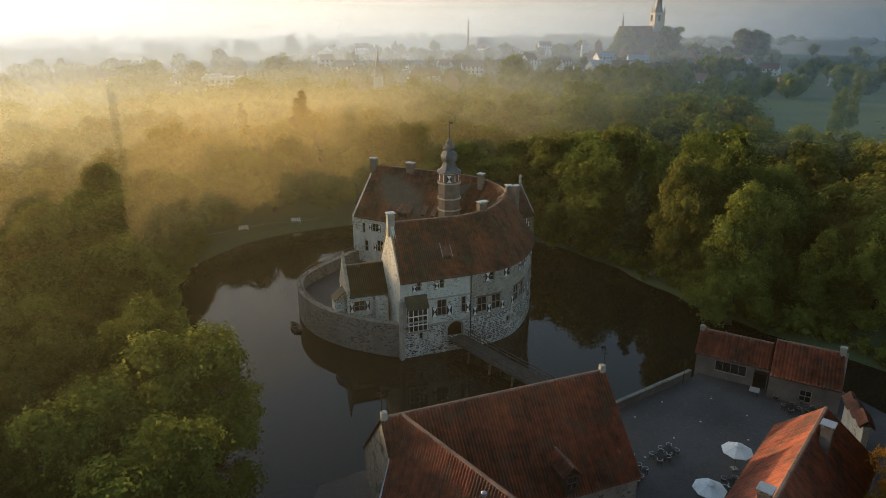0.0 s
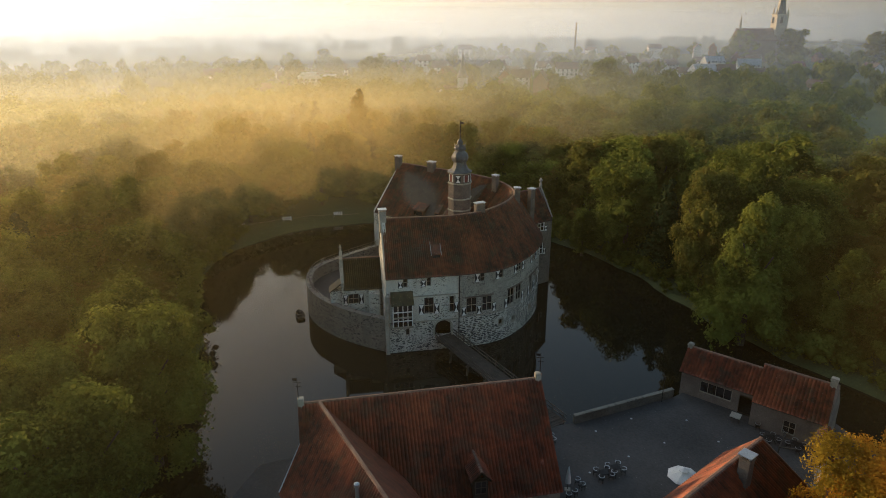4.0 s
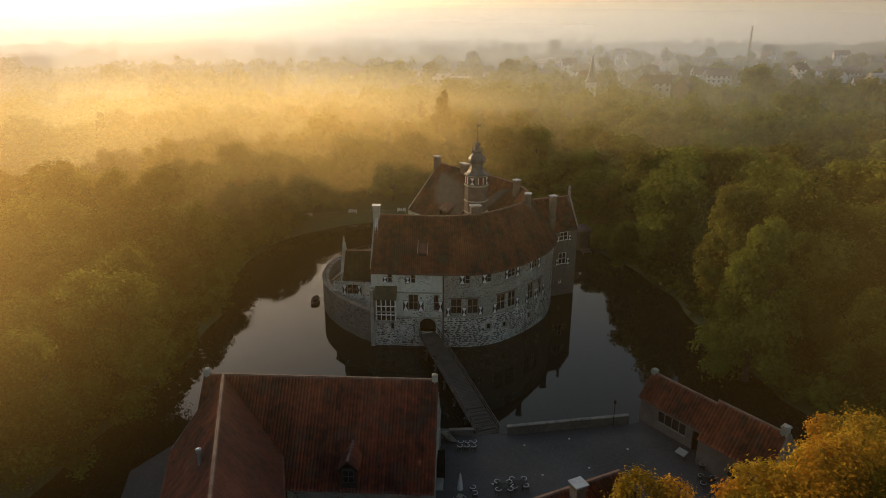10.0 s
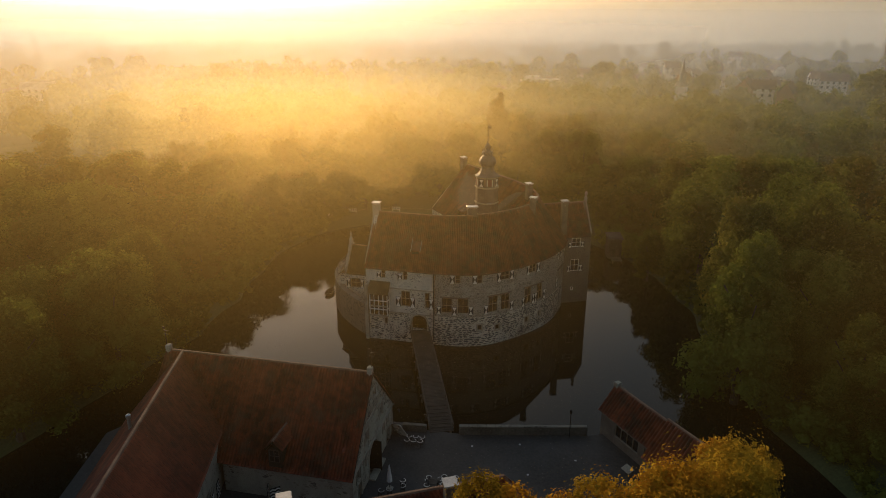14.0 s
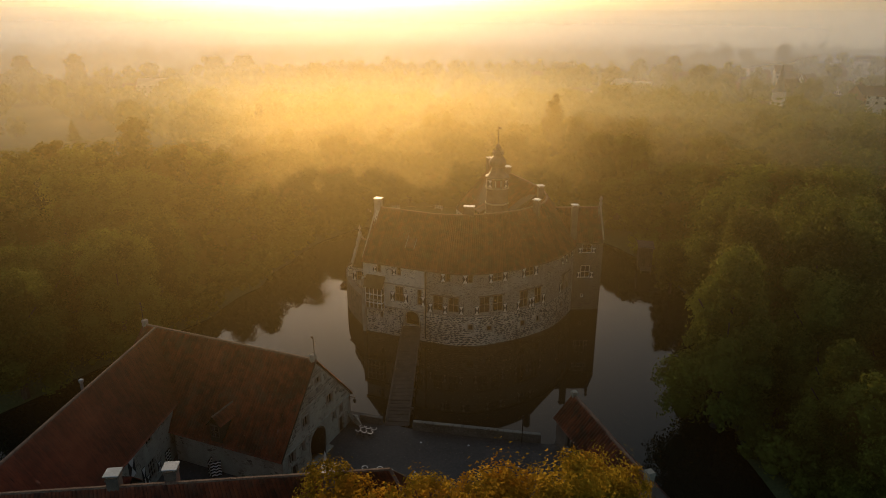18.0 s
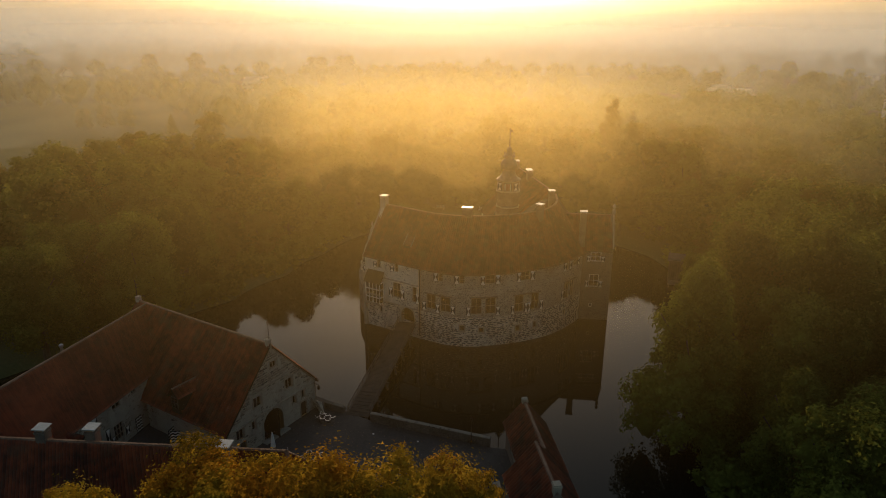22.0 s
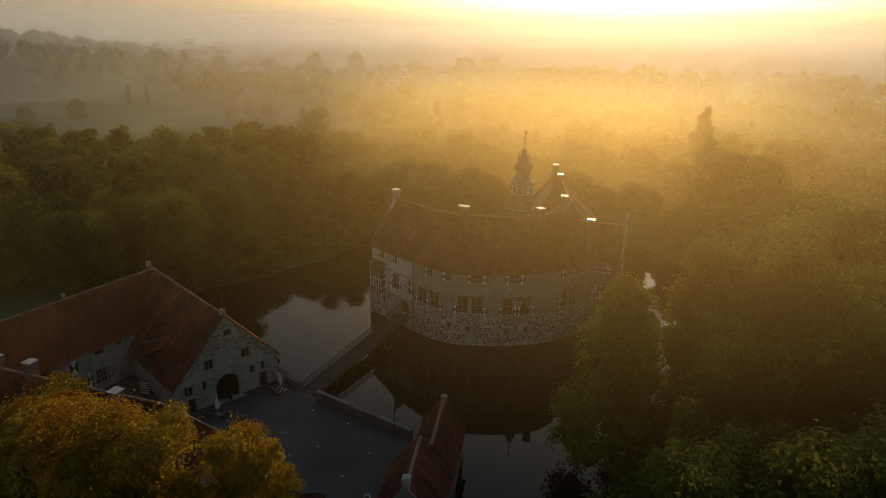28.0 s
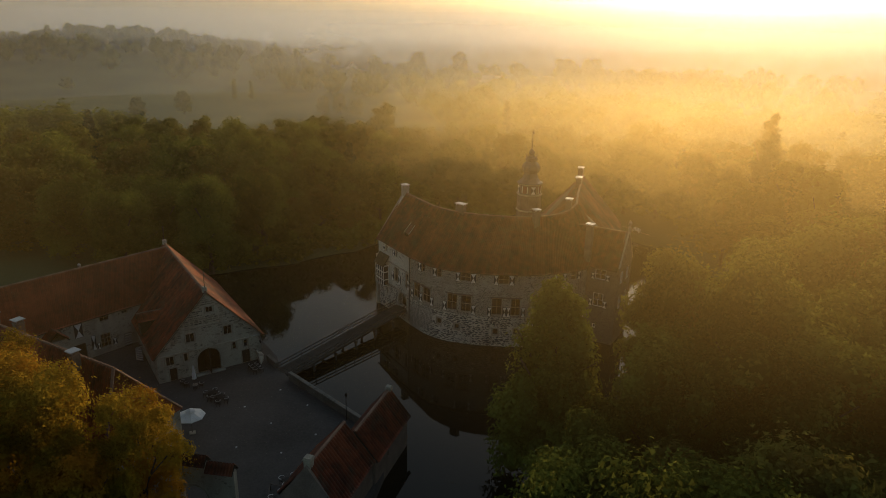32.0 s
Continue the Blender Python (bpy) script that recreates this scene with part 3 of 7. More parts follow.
def build_ground():
    n = 180
    rings = [(-3, -1.2), (-0.6, -0.15), (0.4, 0.5), (2.5, 1.0), (6, 1.3), (14, 1.4), (30, 1.4), (60, 1.5), (120, 1.5), (240, 1.6), (360, 1.7), (450, 1.8), (520, 1.8), (600, 1.9), (690, 1.9), (800, 2.0), (1000, 2.0), (1500, 2.0), (1900, 2.0), (2200, 2.0), (2500, 2.0), (2900, 2.0), (3500, 2.0), (4600, 2.0)]
    vs, fs = [], []
    for k, (off, z) in enumerate(rings):
        for i in range(n):
            th = 2 * math.pi * i / n
            r = shore_radius(th) * (1.0 if off < 100 else max(0.0, 1 - off / 600)) + off + (0.35 * noise.noise((5 * math.cos(th), 5 * math.sin(th), 0)) * 3 if k < 5 else 0)
            gx, gy = CASTLE.x + r * math.cos(th), CASTLE.y + r * math.sin(th)
            vs.append((gx, gy, z + rise(gx, gy) + (0.12 * noise.noise((i * 0.7, k, 3)) if off > 3 else 0)))
    for k in range(len(rings) - 1):
        fs += [(k * n + i, k * n + (i + 1) % n, (k + 1) * n + (i + 1) % n, (k + 1) * n + i) for i in range(n)]
    g = Geo()
    g.add(vs, fs)
    ob = part("ground", g, M["grass"], smooth=True)
    tagged(ob, "damp green grass bank and meadows round the moat", "ground", kind="structure")


build_ground()
water = part("water", Geo().add([(CASTLE.x + 140 * math.cos(a * math.pi / 24), CASTLE.y + 140 * math.sin(a * math.pi / 24), 0.0) for a in range(48)], [tuple(range(48))]), M["water"])
tagged(water, "still dark moat water mirroring trees and castle", "water", kind="structure")

YARD_Z = 1.12
ISLAND = [(-13, 57.5), (-6, 61.5), (14.2, 69.6), (17.5, 70.0), (20.9, 71.4), (33.8, 79.6), (38, 83.5), (52, 77.5), (57, 66), (60, 50), (52, 32), (30, 18), (4, 24), (-14, 48)]
yard = part("pavement", Geo().prism(ISLAND, -1.5, YARD_Z), M["cobble"])
tagged(yard, "dark cobbled castle forecourt on the bailey island", "yard", kind="structure")


# ---- mist: thin curved tinted sheets that stand in for haze, farther and denser outwards ----
def veil(radius, density, clear, foot, top, fade, onward, share, arc, spare, thin):
    """A ring or arc of tinted haze sheet round the moat: clear below, dense from foot to top, gone at fade, thinning
    away from its middle.
    """
    n = 128
    g = Geo()
    rows = (clear, (foot + top) / 2, fade)
    for z in rows:
        for i in range(n + 1):
            th = radians(arc[0] + (arc[1] - arc[0]) * i / n)
            g.v.append((CASTLE.x + radius * math.cos(th), CASTLE.y + radius * math.sin(th), z))
    w = n + 1
    g.f = [(k * w + i, k * w + i + 1, (k + 1) * w + i + 1, (k + 1) * w + i) for k in range(len(rows) - 1) for i in range(n)]
    if radius > 90:
        g.f = [tuple(reversed(f)) for f in g.f]
    mid = radians((arc[0] + arc[1]) / 2)
    # haze light is put into the tint: golden near, olive midway, bluish far off
    ob = part("mist", g, make_mist("tinted_haze_sheet", density, clear, foot, top, fade, onward, share, (1.0, 0.81, 0.38) if radius < 95 else (0.80, 0.82, 0.62) if radius < 155 else (0.56, 0.66, 0.80) if radius < 300 else (0.45, 0.55, 0.74), (math.cos(mid) / radius, math.sin(mid) / radius), spare, thin), smooth=True)
    tagged(ob, "thin tinted sheet standing in for morning haze", "mist", kind="stuff")


# two warm glare sheets before the camera path, then denser banks over the woods
# outer rings are made denser towards the sun
ROUND, WEST = (-37, 323), (0.15, 0.98)
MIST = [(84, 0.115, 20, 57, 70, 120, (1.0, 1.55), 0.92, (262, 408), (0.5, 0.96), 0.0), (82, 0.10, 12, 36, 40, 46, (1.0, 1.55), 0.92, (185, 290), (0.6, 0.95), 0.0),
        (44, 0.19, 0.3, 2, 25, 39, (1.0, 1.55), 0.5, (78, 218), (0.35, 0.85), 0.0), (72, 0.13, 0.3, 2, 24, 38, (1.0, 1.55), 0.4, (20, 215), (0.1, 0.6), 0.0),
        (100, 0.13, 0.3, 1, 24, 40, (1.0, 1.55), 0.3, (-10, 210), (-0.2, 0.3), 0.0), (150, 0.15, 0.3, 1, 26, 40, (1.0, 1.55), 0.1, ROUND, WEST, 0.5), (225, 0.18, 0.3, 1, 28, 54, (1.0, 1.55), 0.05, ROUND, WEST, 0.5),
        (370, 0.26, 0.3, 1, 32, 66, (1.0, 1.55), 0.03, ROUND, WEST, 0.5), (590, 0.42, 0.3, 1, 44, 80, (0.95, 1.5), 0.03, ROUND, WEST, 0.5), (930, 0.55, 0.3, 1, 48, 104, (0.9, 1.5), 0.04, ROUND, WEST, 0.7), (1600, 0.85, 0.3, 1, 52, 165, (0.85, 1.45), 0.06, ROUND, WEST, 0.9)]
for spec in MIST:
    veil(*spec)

# ---- windows and shutters ----
CACHE = {}


def cached(key, make):
    if key not in CACHE:
        CACHE[key] = make()
    return CACHE[key]


def window_meshes(w, h, cols, rows, paint="frame"):
    f, b = Geo(), 0.09
    for x in (-w / 2 + b / 2, w / 2 - b / 2):
        f.box(x, 0.14, h / 2, b, 0.16, h)
    for z in (b / 2, h - b / 2):
        f.box(0, 0.14, z, w - 2 * b, 0.16, b)
    for i in range(1, cols):
        f.box(-w / 2 + w * i / cols, 0.15, h / 2, 0.05, 0.12, h - 2 * b)
    for j in range(1, rows):
        f.box(0, 0.155, h * j / rows, w - 2 * b, 0.10, 0.05)
    p = Geo().box(0, 0.24, h / 2, w - 0.02, 0.03, h - 0.02)
    return f.mesh("window_frame", M[paint]), p.mesh("pane", M["glass"])


def shutter_meshes(w, h):
    bd = Geo().box(0, -0.045, h / 2, w, 0.05, h)
    g, x, z0, z1, y0, y1 = Geo(), w / 2 - 0.04, 0.05, h - 0.05, -0.094, -0.07
    for za, zb in ((z0, h / 2), (z1, h / 2)):
        tri = [(-x, za), (x, za), (0, zb)] if za < zb else [(x, za), (-x, za), (0, zb)]
        g.add([(a, y0, b) for a, b in tri] + [(a, y1, b) for a, b in tri], [(0, 1, 2), (5, 4, 3), (0, 3, 4, 1), (1, 4, 5, 2), (2, 5, 3, 0)])
    return bd.mesh("shutter", M["black"]), g.mesh("white_hourglass", M["white"])


def put_window(line, s0, s1, z0, z1, parent, cols=2, rows=2, off=0.0, paint="frame"):
    w, h = round(s1 - s0, 1), round(z1 - z0, 1)
    f, p = cached(("w", w, h, cols, rows, paint), lambda: window_meshes(w, h, cols, rows, paint))
    m = line.stand((s0 + s1) / 2, z0, off)
    ob = part("window", f, None, parent, m=m)
    part("pane", p, None, ob, m=m)
    return ob


def put_shutter(line, s0, s1, z0, z1, parent, off=0.0):
    w, h = round(s1 - s0, 1), round(z1 - z0, 1)
    b, t = cached(("s", w, h), lambda: shutter_meshes(w, h))
    m = line.stand((s0 + s1) / 2, z0, off)
    ob = part("shutter", b, None, parent, "window shutter painted with a black and white hourglass", m=m)
    part("hourglass", t, None, ob, m=m)


# ---- the moated castle ----
castle = thing("castle", "old moated ring castle of pale stone with red tiled roofs", "castle", (CASTLE.x, CASTLE.y, 0))
OUT = Line([(-6.1, 86.9)] + [tuple(p) for p in spline([(4.1, 90.7), (8.5, 92.9), (11.3, 95.8), (13.4, 100.0), (14.9, 105.3), (15.2, 110.0), (14.2, 115.5), (12.4, 120.0)], 5)]
           + [(5.5, 126.0), (-9.6, 133.5)])
PIPE = 10.88
EAVE = 12.2
WINDOWS = [(2.5, 3.2, 10.4, 11.9, 1, 2), (6.0, 6.7, 10.4, 11.9, 1, 2), (5.6, 7.1, 6.0, 8.6, 2, 2), (9.4, 10.2, 6.0, 8.6, 1, 2), (2.8, 3.4, 2.7, 3.8, 1, 1),
           (14.1, 14.9, 10.4, 11.8, 1, 2), (17.5, 18.3, 10.4, 11.8, 1, 2), (21.4, 23.0, 10.4, 11.8, 2, 2), (27.2, 28.8, 10.3, 11.8, 2, 2), (36.6, 37.2, 10.4, 11.8, 1, 2), (38.8, 39.8, 10.4, 11.8, 1, 2),
           (12.0, 13.7, 5.5, 8.0, 2, 2), (14.5, 16.2, 5.5, 8.0, 2, 2), (19.3, 21.0, 5.4, 8.1, 2, 2), (21.5, 23.2, 5.4, 8.1, 2, 2), (26.3, 27.9, 5.2, 8.0, 2, 2), (29.2, 30.7, 5.2, 8.0, 2, 2),
           (36.3, 37.6, 5.3, 8.2, 2, 2), (38.0, 39.3, 5.3, 8.2, 2, 2),
           (17.6, 18.4, 2.6, 3.6, 1, 1), (20.6, 21.4, 2.3, 3.2, 1, 1), (26.6, 27.5, 1.9, 3.0, 1, 1), (29.8, 30.5, 2.0, 3.1, 1, 1), (36.4, 37.2, 2.4, 3.5, 1, 1)]
SHUTTERS = [(1.8, 2.5, 10.4, 11.4), (5.2, 5.9, 10.4, 11.4), (4.8, 5.6, 5.9, 7.6), (7.1, 7.9, 5.9, 7.6), (10.1, 10.8, 5.9, 7.6),
            (13.3, 14.1, 10.4, 11.8), (16.7, 17.5, 10.4, 11.8), (20.7, 21.4, 10.3, 11.8), (23.0, 23.8, 10.3, 11.8), (26.5, 27.2, 10.2, 11.8), (28.8, 29.6, 10.2, 11.8),
            (35.8, 36.5, 10.3, 11.7), (37.3, 38.0, 10.3, 11.7), (39.9, 40.6, 10.4, 11.7),
            (11.3, 12.0, 5.2, 6.6), (13.7, 14.4, 5.2, 6.6), (16.2, 16.9, 5.3, 6.7), (18.6, 19.3, 5.2, 6.7), (23.2, 23.9, 5.1, 6.6), (25.7, 26.3, 5.0, 6.5), (28.0, 28.6, 5.0, 6.6),
            (28.6, 29.2, 5.0, 6.6), (30.8, 31.5, 5.0, 6.6), (35.5, 36.2, 5.4, 7.0)]
GATE = (7.25, 9.75, 2.2, 4.75)
HOLES = [w[:4] for w in WINDOWS] + [GATE]
BAND = 4.9
part("wall_foot", wall(OUT, 0, OUT.length, -1.5, BAND, HOLES, 0.8), M["rubble"], castle, "rubble stone base of the outer wall")
part("wall_plastered", wall(OUT, 0, PIPE, BAND, EAVE, HOLES, 0.8), M["plaster"], castle, "pale plastered gatehouse wall")
part("wall_patched", wall(OUT, PIPE, OUT.length, BAND, EAVE, HOLES, 0.8), M["patchy"], castle, "brown patched brick wall of the round wing")
for a, b, c, d, cols, rows in WINDOWS:
    put_window(OUT, a, b, c, d, castle, cols, rows)
for sh in SHUTTERS:
    put_shutter(OUT, *sh, castle)
for z in (BAND, 8.95):
    g = Geo()
    for k in range(8):
        a, b = OUT.out(0.05 + 1.34 * k, 0.09), OUT.out(0.05 + 1.34 * (k + 1), 0.09)
        g.beam((*a, z), (*b, z), 0.2, 0.16)
    part("string_course", g, M["stone"], castle, "pale stone string course")
g = Geo()
for z in range(6):
    a = OUT.out(PIPE, 0.12)
    g.beam((*a, 0.5 + z * 1.95), (*a, 0.5 + (z + 1) * 1.95), 0.13)
part("downpipe", g, M["metal"], castle, "dark rain downpipe")


def arch_ring(line, s0, s1, z0, zs, zt, width, proud, name, material, parent):
    """A stone surround with a round head: springing at zs, crown at zt."""
    sm, r = (s0 + s1) / 2, (s1 - s0) / 2
    prof = [(s0, z0), (s0, zs)] + [(sm - r * math.cos(math.pi * k / 12), zs + (zt - zs) * math.sin(math.pi * k / 12)) for k in range(1, 12)] + [(s1, zs), (s1, z0)]
    big = [(sm + (s - sm) * (r + width) / r, z if z == z0 else zs + (z - zs) * (zt - zs + width) / (zt - zs)) for s, z in prof]
    g = Geo()
    for i in range(len(prof) - 1):
        q = []
        for off in (proud, -0.35):
            for s, z in (prof[i], prof[i + 1], big[i + 1], big[i]):
                p = line.out(s, off)
                q.append((p.x, p.y, z))
        g.add(q, [(0, 3, 2, 1), (4, 5, 6, 7), (0, 1, 5, 4), (2, 3, 7, 6), (1, 2, 6, 5), (3, 0, 4, 7)])
    part(name, g, material, parent, "pale stone arch surround")


def arch_fill(line, s0, s1, zs, zt, ztop, name, material, parent):
    """Masonry above a round arch up to a flat lintel height."""
    sm, r = (s0 + s1) / 2, (s1 - s0) / 2
    prof = [(sm - r * math.cos(math.pi * k / 12), zs + (zt - zs) * math.sin(math.pi * k / 12)) for k in range(13)]
    g = Geo()
    for (sa, za), (sb, zb) in zip(prof, prof[1:]):
        q = []
        for off in (0.0, -0.6):
            for s, z in ((sa, za), (sb, zb), (sb, ztop), (sa, ztop)):
                p = line.out(s, off)
                q.append((p.x, p.y, z))
        g.add(q, [(0, 1, 2, 3), (7, 6, 5, 4), (4, 5, 1, 0)])
    part(name, g, material, parent)


arch_ring(OUT, GATE[0], GATE[1], GATE[2], 3.55, 4.75, 0.28, 0.06, "gate_arch", M["stone"], castle)
arch_fill(OUT, GATE[0], GATE[1], 3.55, 4.75, 4.77, "gate_head", M["rubble"], castle)
gp = OUT.out(8.5, -2.6)
# dark panel paints the shade inside the passage
part("gate_passage", Geo().box(gp.x, gp.y, 3.4, 3.2, 0.3, 3.0, math.atan2(3.8, 10.2)), M["indoor_shade"], castle, "dark panel standing in for the shaded gate passage")

# roofs of the ring: outer eave, ridge, inner eave, section by section
SECT = [((-6.1, 86.9), (-7.85, 91.75, 19.5), (-9.6, 96.6)), ((4.1, 90.7), (2.1, 95.0, 19.5), (0.2, 99.6)), ((8.5, 92.9), (5.4, 97.4, 19.5), (2.6, 101.6)),
        ((11.3, 95.8), (7.6, 100.2, 19.5), (4.2, 103.6)), ((13.4, 100.0), (9.2, 103.6, 19.5), (5.3, 106.0)), ((14.9, 105.3), (10.3, 107.4, 19.5), (5.9, 108.6)),
        ((15.2, 110.0), (10.5, 111.2, 19.6), (5.7, 111.0)), ((14.4, 115.0), (9.0, 114.9, 19.8), (4.4, 112.8)), ((12.0, 120.3), (6.2, 117.6, 20.2), (1.8, 113.4)),
        ((5.5, 126.0), (1.6, 119.7, 20.5), (-2.1, 112.3)), ((-9.6, 133.5), (-13.1, 127.1, 20.5), (-16.7, 120.8))]


def offset(a, b, d):
    v = Vector(a) - Vector(b)
    v = v.normalized() * d
    return (a[0] + v.x, a[1] + v.y)


o_line = [(*offset(o, r[:2], 0.45), EAVE - 0.25) for o, r, i in SECT]
i_line = [(*offset(i, r[:2], 0.4), EAVE - 0.2) for o, r, i in SECT]
r_line = [r for o, r, i in SECT]
fine_o = o_line[:2] + [tuple(p) for p in spline(o_line[1:9], 4)[1:]] + o_line[9:]
fine_r = r_line[:2] + [tuple(p) for p in spline(r_line[1:9], 4)[1:]] + r_line[9:]
fine_i = i_line[:2] + [tuple(p) for p in spline(i_line[1:9], 4)[1:]] + i_line[9:]


def roof_deck(lower, upper, name, parent, material, thick=0.16):
    g = Geo()
    for a, b, c, d in zip(lower, lower[1:], upper[1:], upper):
        n = (Vector(b) - Vector(a)).cross(Vector(d) - Vector(a)).normalized()
        n = n if n.z > 0 else -n
        q = [Vector(p) for p in (a, b, c, d)]
        q += [p - n * thick for p in q]
        g.add(q, [(0, 1, 2, 3), (7, 6, 5, 4), (0, 4, 5, 1), (2, 6, 7, 3)])
    return part(name, g, material, parent)


def tiled(lower, upper, name, parent, material, label="", **kw):
    """A tiled slope: boarded deck with every course and rib of tiles upon it."""
    deck = roof_deck(lower, upper, name, parent, M["darkwood"])
    if label:
        tagged(deck, label)
    v, f = pantiles(lower, upper, **kw)
    ob = part("roof_tiles", quads("roof_tiles", v, f, material), None, deck, kind="stuff")
    return deck


def seg_tiles(lower, upper, name, parent, material, label, **kw):
    """Tiled slope that bends: tiles follow the bent eave and ridge section by section."""
    deck = roof_deck(lower, upper, name, parent, M["darkwood"])
    tagged(deck, label)
    vs, fs, k = [], [], 0
    for a, b, c, d in zip(lower, lower[1:], upper, upper[1:]):
        v, f = pantiles([a, b], [c, d], **kw)
        vs.append(v)
        fs.append(f + k)
        k += len(v)
    part("roof_tiles", quads("roof_tiles", np.concatenate(vs), np.concatenate(fs), material), None, deck, kind="stuff")


seg_tiles(fine_o, fine_r, "outer_roof", castle, M["tile_old"], "steep bending roof of old brown-red tiles", rib=0.3, rows=0.45)
seg_tiles(fine_i, fine_r, "court_roof", castle, M["tile_old"], "court side roof of old brown-red tiles", rib=0.3, rows=0.45)


def ridge_caps(pts, parent, material=None, size=0.22, step=0.45):
    g = Geo()
    for a, b in zip(pts, pts[1:]):
        a, b = Vector(a), Vector(b)
        k = max(1, int((b - a).length / step))
        d = (b - a).normalized()
        s = d.cross(Vector((0, 0, 1))).normalized()
        for i in range(k):
            p, q = a.lerp(b, i / k), a.lerp(b, (i + 0.96) / k)
            vs = []
            for e, r in ((p, size), (q, size * 0.85)):
                for an in (-70, -30, 30, 70):
                    vs.append(e + s * (r * math.sin(radians(an))) + Vector((0, 0, 0.06 + r * (math.cos(radians(an)) - 0.35))))
            g.add(vs, [(0, 1, 5, 4), (1, 2, 6, 5), (2, 3, 7, 6), (0, 3, 2, 1), (4, 5, 6, 7)])
    return part("ridge", g, material or M["ridge"], parent, "row of pale ridge tiles")


ridge_caps(fine_r, castle)
# inner walls on the court
COURT = Line([(i[0], i[1]) for o, r, i in reversed(SECT)])
COURT_WIN = [(1.6, 2.3, 9.0, 11.0, 1, 2), (3.9, 5.3, 9.6, 11.2, 2, 2), (4.9, 6.4, 5.8, 8.0, 2, 2), (2.0, 2.9, 5.4, 7.6, 1, 2), (9.0, 10.4, 9.4, 11.0, 2, 2)]
part("court_wall", wall(COURT, 0, COURT.length, 2.0, EAVE, [w[:4] for w in COURT_WIN], 0.6), M["plaster"], castle, "pale plastered court wall")
for a, b, c, d, cols, rows in COURT_WIN:
    put_window(COURT, a, b, c, d, castle, cols, rows)
for sh in ((3.3, 3.9, 9.6, 11.0), (5.3, 5.9, 9.6, 11.0), (4.2, 4.9, 5.8, 7.2)):
    put_shutter(COURT, *sh, castle)


def gable(o, r, i, zlow, zeave, parent, material, out=0.0, thick=0.6, raise_by=0.0, name="gable"):
    """An upright gable wall under the roof's end section, outside towards the given side."""
    o, i = Vector(o), Vector(i)
    d = (i - o).normalized()
    nrm = Vector((d.y, -d.x)) * thick
    g = Geo()
    pts = [(o, zlow), (i, zlow), (i, zeave), (Vector(r[:2]), r[2] + raise_by), (o, zeave)]
    vs = [(p.x, p.y, z) for p, z in pts] + [(p.x + nrm.x, p.y + nrm.y, z) for p, z in pts]
    g.add(vs, [(0, 1, 2, 3, 4), (9, 8, 7, 6, 5)] + [(k, k + 5, (k + 1) % 5 + 5, (k + 1) % 5) for k in range(5)])
    return part(name, g, material, parent, "pale masonry gable wall")


gable(*SECT[0], -1.0, EAVE, castle, M["plaster"], raise_by=0.35)
gable(*SECT[-1], -1.0, EAVE, castle, M["plaster"], raise_by=-0.5)


def coping(a, b, parent, w=0.34):
    g = Geo()
    g.beam(a, b, w, 0.16)
    part("coping", g, M["stone"], parent, "added pale strip along the gable verge")


# added pale strips stand in for sunlight on the plain verge
o, r, i = SECT[0]
for e in (o, i):
    coping((*e, EAVE + 0.28), (r[0], r[1], r[2] + 0.4), castle, 0.22)


def chimney(x, y, z0, z1, sx, sy, ang, parent, material=None, cap=True):
    g = Geo()
    g.box(x, y, (z0 + z1 - 0.25) / 2, sx, sy, z1 - 0.25 - z0, ang)
    g.box(x, y, z1 - 0.45, sx + 0.12, sy + 0.12, 0.12, ang)
    ob = part("chimney", g, material or M["brick"], parent, "brick chimney with a pale lead cap")
    if cap:
        c = Geo()
        for a, b in ((-1, -1), (1, -1), (1, 1), (-1, 1)):
            ca, sa = math.cos(ang), math.sin(ang)
            px, py = a * (sx / 2 - 0.1), b * (sy / 2 - 0.1)
            c.box(x + px * ca - py * sa, y + px * sa + py * ca, z1 - 0.16, 0.12, 0.12, 0.22, ang)
        c.box(x, y, z1, sx + 0.3, sy + 0.3, 0.09, ang, 0.03)
        part("chimney_cap", c, M["lead"], ob, "pale lead chimney cap")


AF = math.atan2(3.8, 10.2)
chimney(-7.6, 91.8, 17.5, 21.0, 1.0, 1.0, AF, castle, M["stone"])
chimney(6.0, 98.4, 17.0, 20.9, 1.5, 0.8, AF + 0.3, castle)
chimney(-13.4, 126.7, 18.5, 22.0, 1.2, 0.9, -0.53, castle)
chimney(-6.1, 123.2, 19.0, 21.8, 1.5, 0.9, -0.53, castle)
chimney(6.8, 116.0, 18.0, 21.3, 1.0, 0.9, -0.6, castle)
chimney(11.1, 109.0, 17.0, 20.9, 0.9, 0.9, 0.2, castle)

# annex wing at the round wall
A0, A1 = Vector((12.6, 115.8)), Vector((17.1, 120.5))
au = (A1 - A0).normalized()
an = Vector((-au.y, au.x))
DEP = 6.8
B0, B1 = A0 + an * DEP, A1 + an * DEP
ANX = Line([A0 - au * 0.5, A1, B1, B0])
AE = 12.6
L0 = 0.5 + (A1 - A0).length
